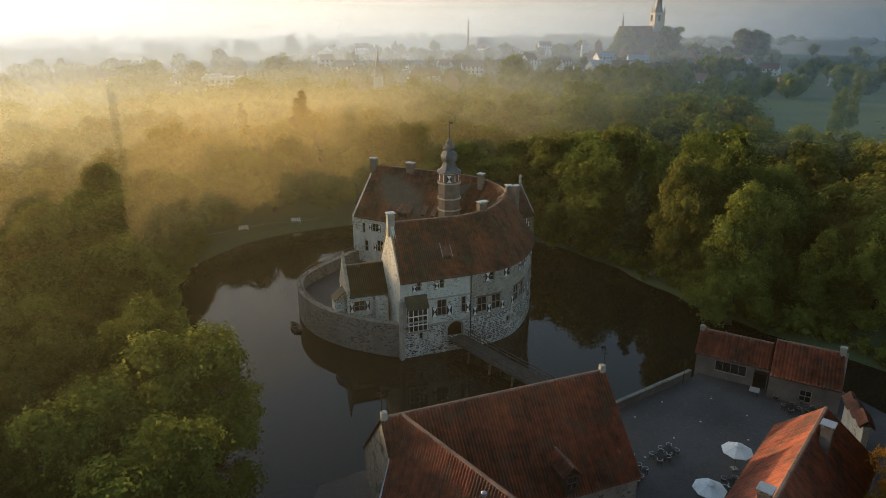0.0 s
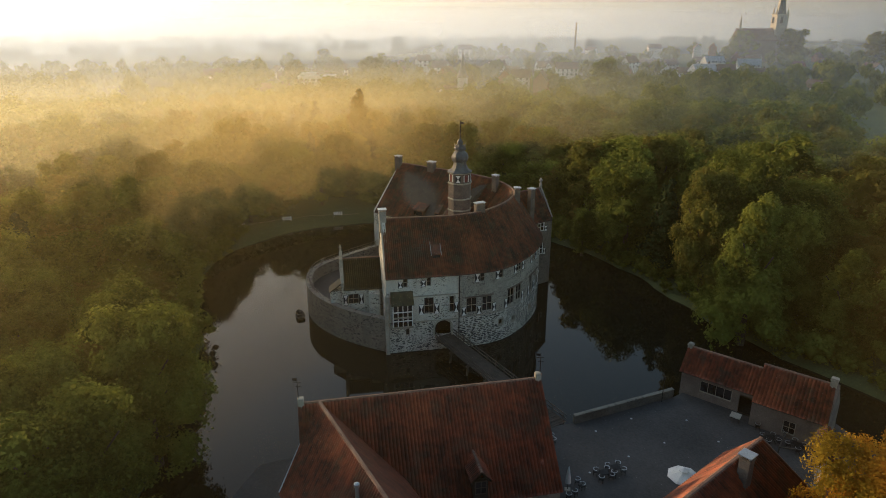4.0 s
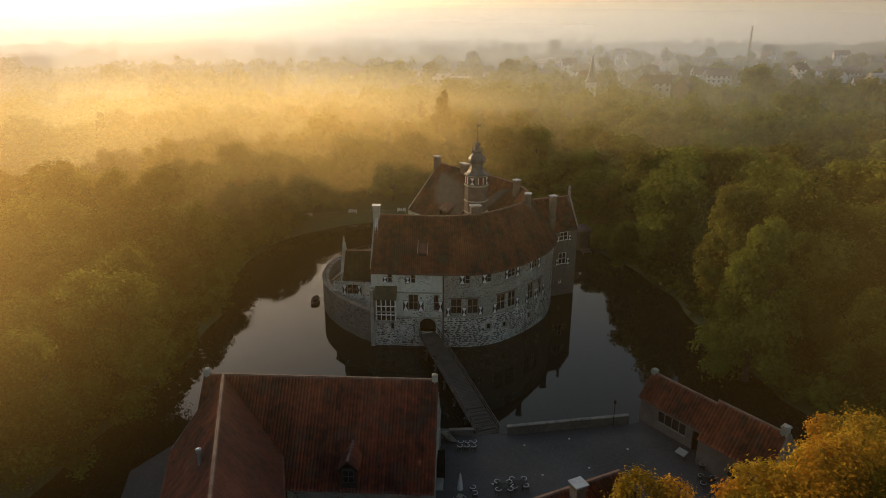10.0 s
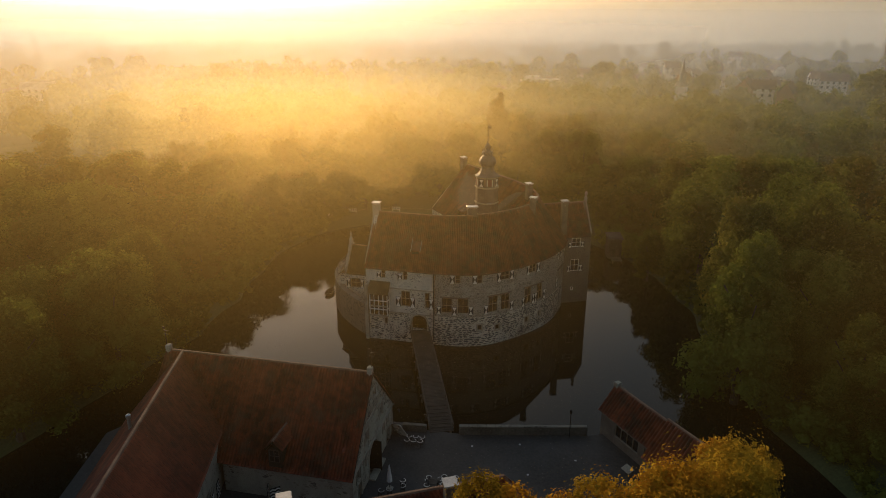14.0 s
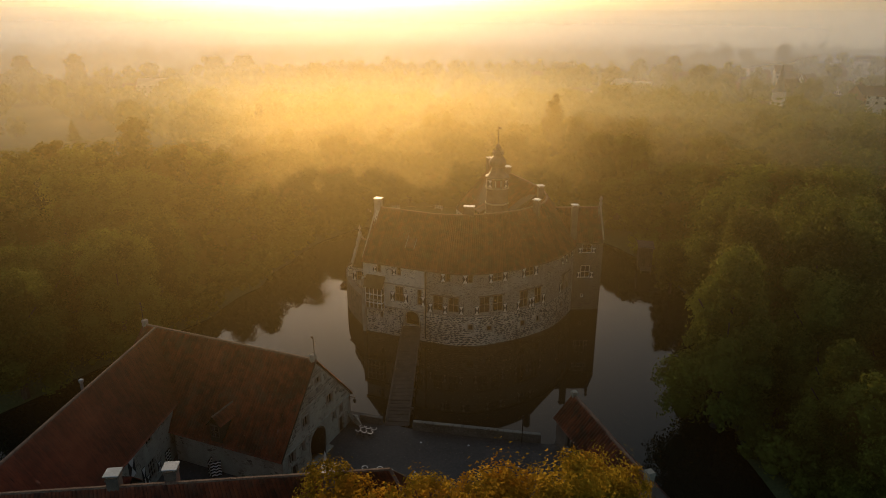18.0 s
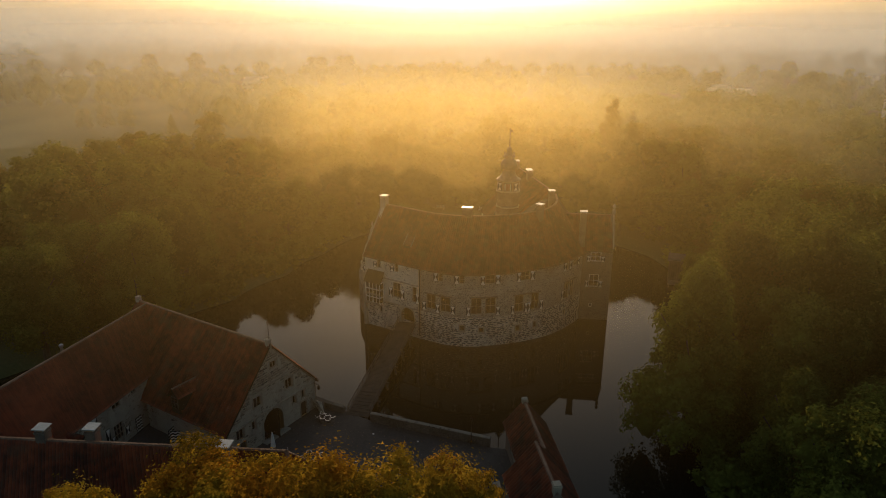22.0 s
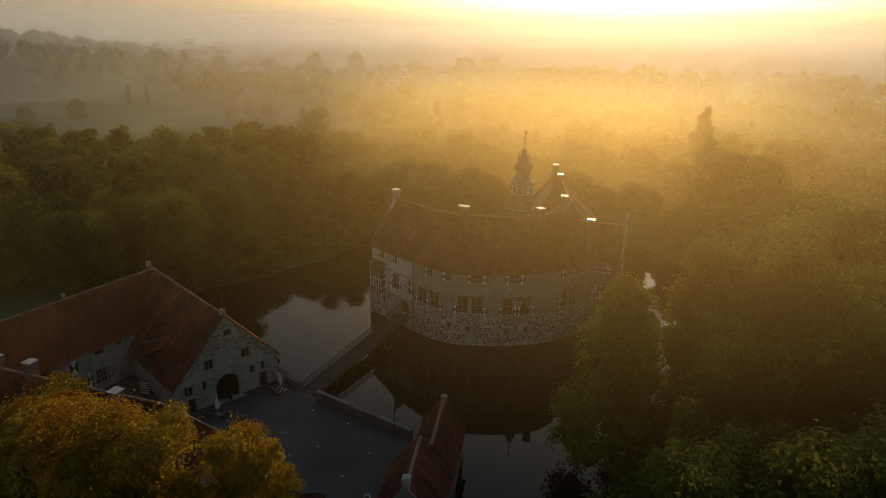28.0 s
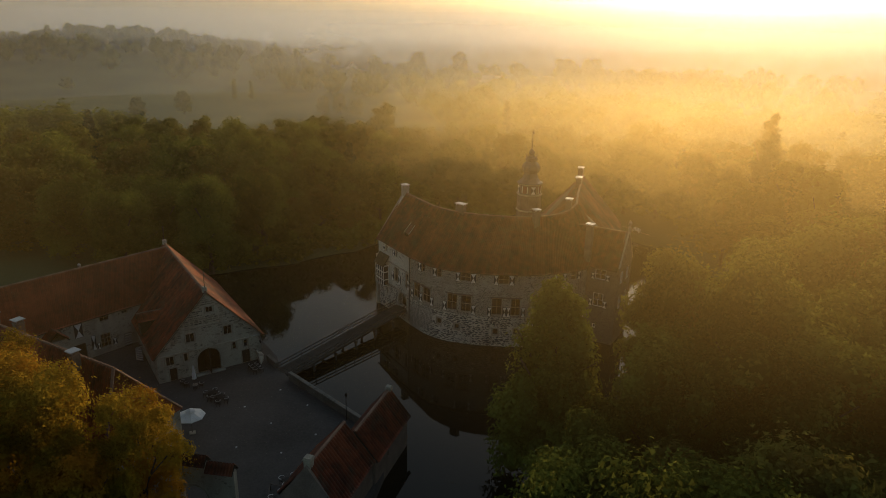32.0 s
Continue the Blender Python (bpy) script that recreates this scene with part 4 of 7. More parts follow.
AW = [(2.9 + 0.5, 4.6 + 0.5, 10.5, 12.1, 2, 2), (2.9 + 0.5, 4.5 + 0.5, 6.0, 8.2, 2, 2), (0.95, 1.4, 9.1, 9.7, 1, 1), (0.95, 1.4, 6.6, 7.2, 1, 1), (3.7, 4.2, 2.3, 3.0, 1, 1),
      (L0 + 1.2, L0 + 2.4, 9.8, 11.8, 2, 2), (L0 + 4.2, L0 + 5.4, 9.8, 11.8, 2, 2), (L0 + 1.2, L0 + 2.4, 5.6, 7.8, 2, 2), (L0 + 4.2, L0 + 5.4, 5.6, 7.8, 2, 2)]
part("annex_wall", wall(ANX, 0, ANX.length, -1.5, AE, [w[:4] for w in AW], 0.6), M["annex"], castle, "grey brick wall of the projecting annex")
for a, b, c, d, cols, rows in AW:
    put_window(ANX, a, b, c, d, castle, cols, rows, 0.04, "white")
for sh in ((2.75, 3.4, 10.4, 11.4), (5.1, 5.75, 10.4, 11.4), (2.75, 3.4, 5.9, 7.1), (5.0, 5.7, 5.9, 7.1)):
    put_shutter(ANX, *sh, castle)
R1 = A1 + an * DEP / 2
R0 = R1 - au * 9.5
lo_a, hi_a = [(*(A0 - au * 3 - an * 0.35), AE - 0.3), (*(A1 - an * 0.35 - au * 0.2), AE - 0.3)], [(*R0, 17.6), (*(R1 - au * 0.2), 17.6)]
lo_b = [(*(B0 - au * 3 + an * 0.35), AE - 0.3), (*(B1 + an * 0.35 - au * 0.2), AE - 0.3)]
tiled(lo_a, hi_a, "annex_roof", castle, M["tile_old"], "steep tiled annex roof", rib=0.3, rows=0.45)
tiled(lo_b, hi_a, "annex_roof", castle, M["tile_old"], "steep tiled annex roof", rib=0.3, rows=0.45)
ridge_caps(hi_a, castle)
gable((A1.x, A1.y), (R1.x, R1.y, 17.9), (B1.x, B1.y), AE - 0.5, AE, castle, M["annex"], thick=-0.5)
coping((*A1, AE + 0.2), (*R1, 18.05), castle, 0.2)
coping((*B1, AE + 0.2), (*R1, 18.05), castle, 0.2)
part("gable_finial", Geo().lathe(R1.x, R1.y, [(0.28, 17.9), (0.28, 18.5), (0.12, 18.7), (0.3, 19.0), (0.3, 19.2), (0.05, 19.6)], 10), M["stone"], castle, "carved stone gable finial")
cw = A0 + au * 1.3 + an * 0.4
chimney(cw.x, cw.y, 11.5, 18.9, 1.0, 0.9, math.atan2(au.y, au.x), castle)

# stair tower with an onion cap
TX, TY = 1.05, 111.3
part("tower_shaft", Geo().lathe(TX, TY, [(2.0, 2.0), (2.0, 20.9)], 8, math.pi / 8), M["brick"], castle, "octagonal dark brick stair tower")
for z in (16.2, 18.2, 20.9, 22.7):
    part("tower_band", Geo().lathe(TX, TY, [(2.12, z - 0.12), (2.16, z), (2.12, z + 0.12)], 8, math.pi / 8), M["stone"], castle, "pale stone tower band")
part("tower_lantern", Geo().lathe(TX, TY, [(1.95, 20.9), (1.95, 22.7)], 8, math.pi / 8), M["brick"], castle, "brick lantern storey with small windows")
for k in range(8):
    th = math.pi / 4 * k
    rr = 1.95 * math.cos(math.pi / 8)
    lw = Line([(TX + rr * math.cos(th) - 0.7 * math.sin(-th), TY + rr * math.sin(th) - 0.7 * math.cos(th)), (TX + rr * math.cos(th) + 0.7 * math.sin(-th), TY + rr * math.sin(th) + 0.7 * math.cos(th))])
    m = lw.stand(0.7, 21.15, 0.02)
    if k % 2:
        part("lantern_panel", cached("lanternpane", lambda: Geo().box(0, 0.0, 0.65, 0.62, 0.06, 1.15).mesh("lantern_panel", M["red"])), None, castle, "dark red painted lantern panel", m=m)
        for x in (-0.45, 0.45):
            part("lantern_bar", cached("lanternbar", lambda: Geo().box(0, 0.0, 0.65, 0.12, 0.07, 1.15).mesh("lantern_bar", M["white"])), None, castle, m=m @ pose(x, 0, 0))
    else:
        put_shutter(lw, 0.25, 1.15, 21.1, 22.4, castle, 0.03)
cap = [(2.2, 22.72), (2.18, 22.85), (1.7, 23.1), (1.36, 23.5), (1.16, 24.0), (1.1, 24.45), (1.32, 24.6), (1.5, 25.0), (1.5, 25.4), (1.3, 25.85), (1.0, 26.15), (0.8, 26.3), (0.8, 26.75), (1.02, 26.85), (0.62, 27.05), (0.4, 27.3), (0.36, 27.5)]
part("tower_cap", Geo().lathe(TX, TY, cap, 8, math.pi / 8), M["slate"], castle, "onion-shaped slate tower cap")
for k in range(8):
    th = math.pi / 4 * k
    part("cap_spike", Geo().lathe(TX + 0.85 * math.cos(th), TY + 0.85 * math.sin(th), [(0.16, 26.5), (0.17, 26.8), (0.05, 27.0), (0.11, 27.2), (0.02, 27.5)], 6), M["slate"], castle, "small lead spike on the tower cap")
part("tower_ball", Geo().lathe(TX, TY, [(0.2, 27.2), (0.45, 27.5), (0.5, 27.8), (0.3, 28.15), (0.08, 28.4)], 12), M["slate"], castle, smooth=True)
part("weather_vane", Geo().lathe(TX, TY, [(0.10, 28.3), (0.07, 31.4)], 6).box(TX + 0.3, TY, 31.0, 0.6, 0.03, 0.3).lathe(TX, TY, [(0.02, 29.5), (0.14, 29.65), (0.02, 29.8)], 8), M["metal"], castle, "iron weather vane rod")

# curtain wall and court floor
CUR = Line([tuple(p) for p in spline([(-16.6, 121.6), (-21.0, 114.7), (-24.3, 108.5), (-24.6, 103.6), (-22.6, 98.2), (-19.4, 94.0), (-15.0, 90.7), (-10.4, 88.6), (-6.2, 87.3)], 4)])
part("curtain_wall", wall(CUR, 0, CUR.length, -1.5, 5.2, (), 1.0), M["curtain"], castle, "weathered rubble curtain wall round the court")
g = Geo()
k = 40
for j in range(k):
    a, b = CUR.out(CUR.length * j / k, -0.5), CUR.out(CUR.length * (j + 1) / k, -0.5)
    g.beam((*a, 5.26), (*b, 5.26), 1.06, 0.14)
part("wall_coping", g, M["curtain"], castle, "weathered stone wall coping")
g = Geo()
for j in range(27):
    a, b = CUR.out(CUR.length * j / k, -0.5), CUR.out(CUR.length * (j + 1) / k, -0.5)
    for z in (5.75, 6.2):
        g.beam((*a, z), (*b, z), 0.06)
    g.beam((*a, 5.2), (*a, 6.25), 0.07)
part("railing", g, M["wood"], castle, "wooden rail along the curtain wall")
floor = [CUR.out(CUR.length * j / 24, -0.8) for j in range(25)] + [Vector((-4, 92)), Vector((3, 103)), Vector((3, 111)), Vector((-4, 113.5))]
part("court_floor", Geo().prism([tuple(p) for p in floor], 1.0, 3.2), M["cobble"], castle, "grey paved castle court")

# little gabled bath house on the curtain wall
u2, v2 = Vector((10.2, 3.8)).normalized(), Vector((-3.8, 10.2)).normalized()
Q = Vector((-14.2, 91.1))
BH = Line([Q + v2 * 5.7, Q, Q + u2 * 6.6])
BW = [(5.7 + 0.9, 5.7 + 2.6, 5.5, 7.2, 2, 2), (2.4, 3.3, 8.2, 9.2, 1, 1)]
part("bath_house_wall", wall(BH, 0, BH.length, 3.2, 8.2, [w[:4] for w in BW], 0.5), M["plaster"], castle, "pale plastered bath house wall")
for a, b, c, d, cols, rows in BW[:1]:
    put_window(BH, a, b, c, d, castle, cols, rows)
for sh in ((5.7 + 0.2, 5.7 + 0.9, 5.4, 7.1), (5.7 + 2.6, 5.7 + 3.3, 5.4, 7.1)):
    put_shutter(BH, *sh, castle)
rr0, rr1 = Q + v2 * 2.85 + u2 * 0.25, Q + v2 * 2.85 + u2 * 6.6
tiled([(*(Q - v2 * 0.3 + u2 * 0.3), 7.9), (*(Q - v2 * 0.3 + u2 * 6.6), 7.9)], [(*rr0, 12.0), (*rr1, 12.0)], "bath_house_roof", castle, M["tile_moss"], "mossy tiled bath house roof", rib=0.3, rows=0.45)
tiled([(*(Q + v2 * 6 + u2 * 0.3), 7.9), (*(Q + v2 * 6 + u2 * 6.6), 7.9)], [(*rr0, 12.0), (*rr1, 12.0)], "bath_house_roof", castle, M["tile_moss"], "mossy tiled bath house roof", rib=0.3, rows=0.45)
ridge_caps([(*rr0, 12.0), (*rr1, 12.0)], castle)
# curved dutch gable
prof = [(0, 8.2), (0, 9.0), (0.35, 9.3), (0.9, 10.4), (1.3, 10.9), (1.55, 11.0), (2.0, 12.2), (2.4, 12.5), (2.55, 13.2), (2.85, 13.4)]
prof = prof + [(5.7 - a, z) for a, z in reversed(prof[:-1])]
g = Geo()
nn = len(prof)
pts = [Q + v2 * a for a, z in prof]
vs = [(p.x - u2.x * 0.05, p.y - u2.y * 0.05, z) for p, (a, z) in zip(pts, prof)] + [(p.x + u2.x * 0.4, p.y + u2.y * 0.4, z) for p, (a, z) in zip(pts, prof)]
g.add(vs, [tuple(range(nn)), tuple(range(2 * nn - 1, nn - 1, -1))] + [(i, i + nn, (i + 1) % nn + nn, (i + 1) % nn) for i in range(nn)])
part("dutch_gable", g, M["stone"], castle, "curved pale stone gable")
part("gable_finial", Geo().lathe(*(Q + v2 * 2.85 + u2 * 0.15), [(0.2, 13.3), (0.1, 13.6), (0.22, 13.9), (0.03, 14.5)], 8), M["stone"], castle)
sb = Q + u2 * 4.9 - v2 * 0.9
part("stair_block", Geo().box(sb.x, sb.y, 5.4, 1.6, 1.8, 4.6, AF, 0.04), M["plaster"], castle, "plastered block beside the bath house")
bp = OUT.out(0.3, 0.25)
part("corner_buttress", Geo().box(bp.x - 0.25, bp.y + 0.1, 3.9, 0.6, 0.8, 10.8, AF, 0.05), M["stone"], castle, "pale stone corner buttress")

# timber oriel over the moat
oc = OUT.out(2.3, 0.55)
part("oriel_body", Geo().box(oc.x, oc.y, 6.1, 2.7, 1.1, 0.25, AF).box(oc.x, oc.y, 4.55, 2.9, 1.15, 0.3, AF), M["frame"], castle, "pale timber oriel body")
f = Geo()
fr = Line([OUT.out(0.85, 0.02), OUT.out(0.85, 1.1), OUT.out(3.75, 1.1), OUT.out(3.75, 0.02)])
for s in (0.05, 1.1, 1.83, 2.55, 3.27, 3.98, 5.0):
    p = fr.out(s, -0.06)
    f.beam((*p, 4.5), (*p, 8.2), 0.10)
for z in (4.6, 5.6, 7.0, 8.1):
    for a, b in ((0.05, 1.08), (1.08, 3.98), (3.98, 5.0)):
        f.beam((*fr.out(a + 0.01, -0.06), z), (*fr.out(b - 0.01, -0.06), z), 0.12)
part("oriel_frame", f, M["white"], castle, "white painted oriel mullions")
part("oriel_glass", Geo().box(oc.x, oc.y, 6.4, 2.75, 0.85, 3.4, AF), M["glass"], castle, "dark oriel window glass")
o1, o2, o3, o4 = OUT.out(0.65, 1.35), OUT.out(3.95, 1.35), OUT.out(3.95, 0.05), OUT.out(0.65, 0.05)
part("oriel_roof", Geo().slab([(*o1, 8.15), (*o2, 8.15), (*o3, 9.9), (*o4, 9.9)], 0.15), M["tile_moss"], castle, "mossy lean-to oriel roof")

# long shed dormer in the front roof
DA, DU, DN = Vector((-6.1, 86.9)), Vector((10.2, 3.8)).normalized(), Vector((-3.8, 10.2)).normalized()


def on_front(s, z, lift=0.0):
    """A point on the front roof slope, s along the wall, at height z, lifted upright."""
    p = DA + DU * s + DN * ((z - EAVE) / (19.5 - EAVE) * 5.15)
    return Vector((p.x, p.y, z + lift))


dm = part("dormer", Geo().add([on_front(7.0, 13.9), on_front(8.35, 13.9), on_front(8.35, 17.1, 0.1), on_front(7.0, 17.1, 0.1), on_front(7.0, 13.9, 1.0), on_front(8.35, 13.9, 1.0)],
                              [(0, 1, 5, 4), (1, 2, 5), (0, 4, 3), (4, 5, 2, 3)]), M["tile_old"], castle, "long tiled shed dormer")
for s in (6.93, 8.42):
    part("verge_board", Geo().beam(on_front(s, 13.75, 0.95), on_front(s, 17.1, 0.16), 0.07, 0.12), M["lead"], dm, "pale lead verge")
part("dormer_window", Geo().beam(on_front(7.15, 13.86, 0.5), on_front(8.2, 13.86, 0.5), 0.1, 0.7), M["glass"], dm)

# shed dormers and skylights in the court-side roof of the far wing
fw0, fw1 = Vector(i_line[-1]), Vector(i_line[-2])
fr0, fr1 = Vector(r_line[-1]), Vector(r_line[-2])
def on_far(f, g_):
    """A point on the far wing's court roof: f along from its gable, g_ up the slope."""
    return fw0.lerp(fw1, f).lerp(fr0.lerp(fr1, f), g_)


for f, g_, w in ((0.62, 0.12, 0.17), (0.85, 0.2, 0.06), (0.97, 0.2, 0.05)):
    a, b = on_far(f - w / 2, g_), on_far(f + w / 2, g_)
    c, d = on_far(f + w / 2, g_ + 0.28), on_far(f - w / 2, g_ + 0.28)
    up = Vector((0, 0, 1.1 if w > 0.06 else 0.4))
    dm = part("dormer", Geo().add([a, b, c, d, a + up, b + up], [(0, 1, 5, 4), (1, 2, 5), (0, 4, 3), (4, 5, 2, 3)]), M["tile_old"], castle, "low tiled shed dormer")
    part("dormer_window", Geo().beam(a.lerp(b, 0.15) + up * 0.45, a.lerp(b, 0.85) + up * 0.45, 0.1, 0.6 * up.z), M["glass"], dm)

# mossy-roofed block before the bath house gable
qb = Q - u2 * 0.9 + v2 * 2.6
part("side_block", Geo().box(qb.x, qb.y, 5.0, 1.7, 2.2, 4.4, AF, 0.03), M["plaster"], castle, "plastered block on the curtain wall")
part("side_roof", Geo().slab([(*(qb - u2 * 1.0 - v2 * 1.3), 7.1), (*(qb + u2 * 0.85 - v2 * 1.3), 8.5), (*(qb + u2 * 0.85 + v2 * 1.3), 8.5), (*(qb - u2 * 1.0 + v2 * 1.3), 7.1)], 0.14), M["tile_moss"], castle, "mossy lean-to roof")
# dark timber lintels over the broad windows of the round wing
for a, b, z in ((11.8, 16.4, 8.12), (19.1, 23.4, 8.22), (26.1, 30.9, 8.12), (36.1, 39.5, 8.3), (21.2, 23.2, 11.9)):
    g = Geo()
    for k in range(4):
        p, q = OUT.out(a + (b - a) * k / 4, 0.04), OUT.out(a + (b - a) * (k + 1) / 4, 0.04)
        g.beam((*p, z), (*q, z), 0.16, 0.22)
    part("lintel", g, M["brick"], castle, "dark brick lintel")
# pale stone surrounds of the small foot windows
for a, b, c, d in ((17.6, 18.4, 2.6, 3.6), (26.6, 27.5, 1.9, 3.0), (29.8, 30.5, 2.0, 3.1), (20.6, 21.4, 2.3, 3.2)):
    g = Geo()
    for s0, s1, z0, z1 in ((a - 0.16, a, c - 0.16, d + 0.16), (b, b + 0.16, c - 0.16, d + 0.16)):
        p = OUT.out((s0 + s1) / 2, 0.03)
        g.beam((*p, z0), (*p, z1), 0.15)
    for z in (c - 0.08, d + 0.08):
        g.beam((*OUT.out(a, 0.03), z), (*OUT.out(b, 0.03), z), 0.15, 0.15)
    part("window_surround", g, M["stone"], castle, "pale stone window surround")

# ---- bailey: barn with its west wing ----
barn = thing("barn", "long bailey barn with pale stone gable and red pantile roof", "barn", (6, 57, YARD_Z))
BR, BL = Vector((16.7, 61.0)), Vector((-5.6, 52.2))
bu = (BR - BL).normalized()
bn = Vector((-bu.y, bu.x))
HW, BE, BT = 7.0, 5.2, 12.85
GF, GB = BR - bn * HW, BR + bn * HW
LF, LB = BL - bn * HW, BL + bn * HW
GAB = Line([GF, GB])
# openings of the yard gable: along from the front corner
GAB_W = [(1.1, 2.2, 3.3, 4.7, 2, 1), (3.4, 4.0, 3.4, 4.7, 1, 1), (3.9, 5.1, 6.0, 7.4, 2, 1), (8.9, 10.1, 6.0, 7.4, 2, 1), (6.8, 7.8, 9.8, 10.7, 2, 1), (9.9, 10.5, 3.5, 4.7, 1, 1), (11.5, 12.1, 3.5, 4.7, 1, 1)]
BARN_DOORS = [(1.5, 2.4, YARD_Z, 2.95), (11.2, 12.3, YARD_Z, 3.1)]
ARCH = (5.1, 8.2, YARD_Z, 3.1)
part("gable_wall_low", wall(GAB, 0, GAB.length, 0.2, BE, [w[:4] for w in GAB_W] + BARN_DOORS + [(5.1, 8.2, YARD_Z, 4.66)], 0.6), M["barnwall"], barn, "pale plastered yard gable")


def gable_grid(line, h0, apex, half, holes, parent, material, name):
    """The triangle of a gable wall as upright strips, with its openings left out."""
    g, n, L = Geo(), 28, line.length
    cuts = sorted({L * i / n for i in range(n + 1)} | {s for w in holes for s in w[:2]})
    topz = lambda s: h0 + (apex - h0) * (1 - abs(s - L / 2) / (L / 2))
    for a, b in zip(cuts, cuts[1:]):
        if b - a < 1e-4:
            continue
        spans, z = [], h0
        for w in sorted((w for w in holes if w[0] - 1e-4 <= a and b <= w[1] + 1e-4), key=lambda w: w[2]):
            spans.append((z, z, w[2], w[2]))
            z = w[3]
        spans.append((z, z, topz(a), topz(b)))
        for za, zb, zc, zd in spans:
            if zc - za < 0.01 and zd - zb < 0.01:
                continue
            q = []
            for off in (0, -0.5):
                pa, pb = line.out(a, off), line.out(b, off)
                q += [(pa.x, pa.y, za), (pb.x, pb.y, zb), (pb.x, pb.y, max(zd, zb)), (pa.x, pa.y, max(zc, za))]
            g.add(q, [(0, 1, 2, 3), (7, 6, 5, 4), (4, 5, 1, 0), (3, 2, 6, 7), (0, 3, 7, 4), (1, 5, 6, 2)])
    return part(name, g, material, parent, "stone gable triangle with exposed masonry")


gable_grid(GAB, BE, BT - 0.12, HW, [w[:4] for w in GAB_W if w[2] > BE], barn, M["barnwall"], "gable_wall_top")
# bare courses of rough stone along the verges and in the gable's top, round the plastered middle
gr = random.Random(5)
GST = [cached(("gable_stone", k), lambda k=k: Geo().add(
    [(x * 0.5, 0.03, z * 0.5) for x, z in ((-1, -0.8), (1, -0.9), (1, 0.9), (-0.9, 1))] + [(x * 0.46, -0.05 - 0.02 * k, z * 0.4) for x, z in ((-1, -0.8), (1, -0.9), (0.95, 0.9), (-0.9, 1))],
    [(4, 5, 6, 7), (0, 1, 5, 4), (1, 2, 6, 5), (2, 3, 7, 6), (3, 0, 4, 7)]).mesh("stone", M["masonry"])) for k in range(3)]
gz = 4.95
while gz < BT - 0.6:
    half = HW * (1 - max(0.0, gz + 0.25 - BE) / (BT - BE)) if gz + 0.25 > BE else HW
    gs = HW - half + 0.15
    while gs < HW + half - 0.15:
        w, h = gr.uniform(0.35, 0.8), gr.uniform(0.17, 0.26)
        edge = min(gs - (HW - half), HW + half - gs)
        bare = gz > 8.25 or (gz > 5.3 and edge < 1.5 + 0.6 * math.sin(gz * 5))
        hit = any(a - 0.3 < gs + w and gs < b + 0.3 and c - 0.2 < gz + h and gz < d + 0.2 for a, b, c, d, _, _ in GAB_W)
        if bare and not hit and gs + w < HW + half - 0.05 and gr.random() < 0.85:
            part("stone", GST[gr.randrange(3)], None, barn, m=GAB.stand(gs + w / 2, gz + h / 2) @ Matrix.Diagonal((w, 1, h, 1)))
        gs += w + 0.06
    gz += 0.29
# pale surrounds of the gable's windows and doors
for a, b, c, d in [w[:4] for w in GAB_W] + BARN_DOORS:
    g = Geo()
    for x in (a - 0.09, b + 0.09):
        g.beam((*GAB.out(x, 0.02), c), (*GAB.out(x, 0.02), d + 0.18), 0.16, 0.12)
    g.beam((*GAB.out(a, 0.02), d + 0.09), (*GAB.out(b, 0.02), d + 0.09), 0.12, 0.18)
    part("surround", g, M["stone"], barn, "pale stone surround")
part("arch_step", Geo().box(*GAB.out(6.65, 0.35), YARD_Z + 0.08, 3.9, 0.8, 0.16, math.atan2(bn.y, bn.x), 0.03), M["stone"], barn, "worn stone step before the gateway")
part("foot_buttress", Geo().slab([(*GAB.out(13.1, 0.0), 2.7), (*GAB.out(14.6, 0.0), 2.1), (*GAB.out(15.0, 1.5), 1.3), (*GAB.out(13.1, 1.2), 1.3)], 0.9), M["barnwall"], barn, "low sloping buttress at the gable foot")
# wall lantern on its bracket
lb = GAB.out(13.7, 0.02)
lm = GAB.stand(13.7, 4.2)
lan = part("wall_lantern", Geo().beam((0, 0, 0.5), (0, -0.9, 0.5), 0.05).beam((0, 0, 0.05), (0, -0.6, 0.48), 0.04).beam((0, -0.8, 0.5), (0, -0.8, 0.3), 0.03), M["metal"], barn, "iron lantern bracket", m=lm)
part("lantern", Geo().lathe(0, -0.8, [(0.1, -0.25), (0.2, 0.1), (0.24, 0.14), (0.05, 0.32)], 6), M["metal"], lan, "dark six-sided lantern", m=lm)
for a, b, c, d, cols, rows in GAB_W:
    put_window(GAB, a, b, c, d, barn, cols, rows)
for a, b, c, d in BARN_DOORS:
    m = GAB.stand((a + b) / 2, c)
    part("door", Geo().box(0, 0.25, (d - c) / 2, b - a, 0.08, d - c).box(-0.2, 0.2, (d - c) / 2, 0.05, 0.03, d - c), M["darkwood"], barn, "dark plank door", m=m)
arch_ring(GAB, ARCH[0], ARCH[1], YARD_Z, 3.1, 4.65, 0.3, 0.06, "barn_arch", M["stone"], barn)
arch_fill(GAB, ARCH[0], ARCH[1], 3.1, 4.65, 4.67, "arch_head", M["barnwall"], barn)
# a thin dark board behind the arch paints the gateway's shade
part("barn_gate", Geo().box(*GAB.out(6.65, -0.7), 2.9, 0.1, 3.2, 3.7, math.atan2(bn.y, bn.x)), M["indoor_shade"], barn, "dark panel standing in for the shaded open barn gateway")
part("gable_ledge", Geo().beam((*GAB.out(0.1, 0.06), 4.88), (*GAB.out(13.9, 0.06), 4.88), 0.14, 0.14), M["stone"], barn, "pale stone ledge")
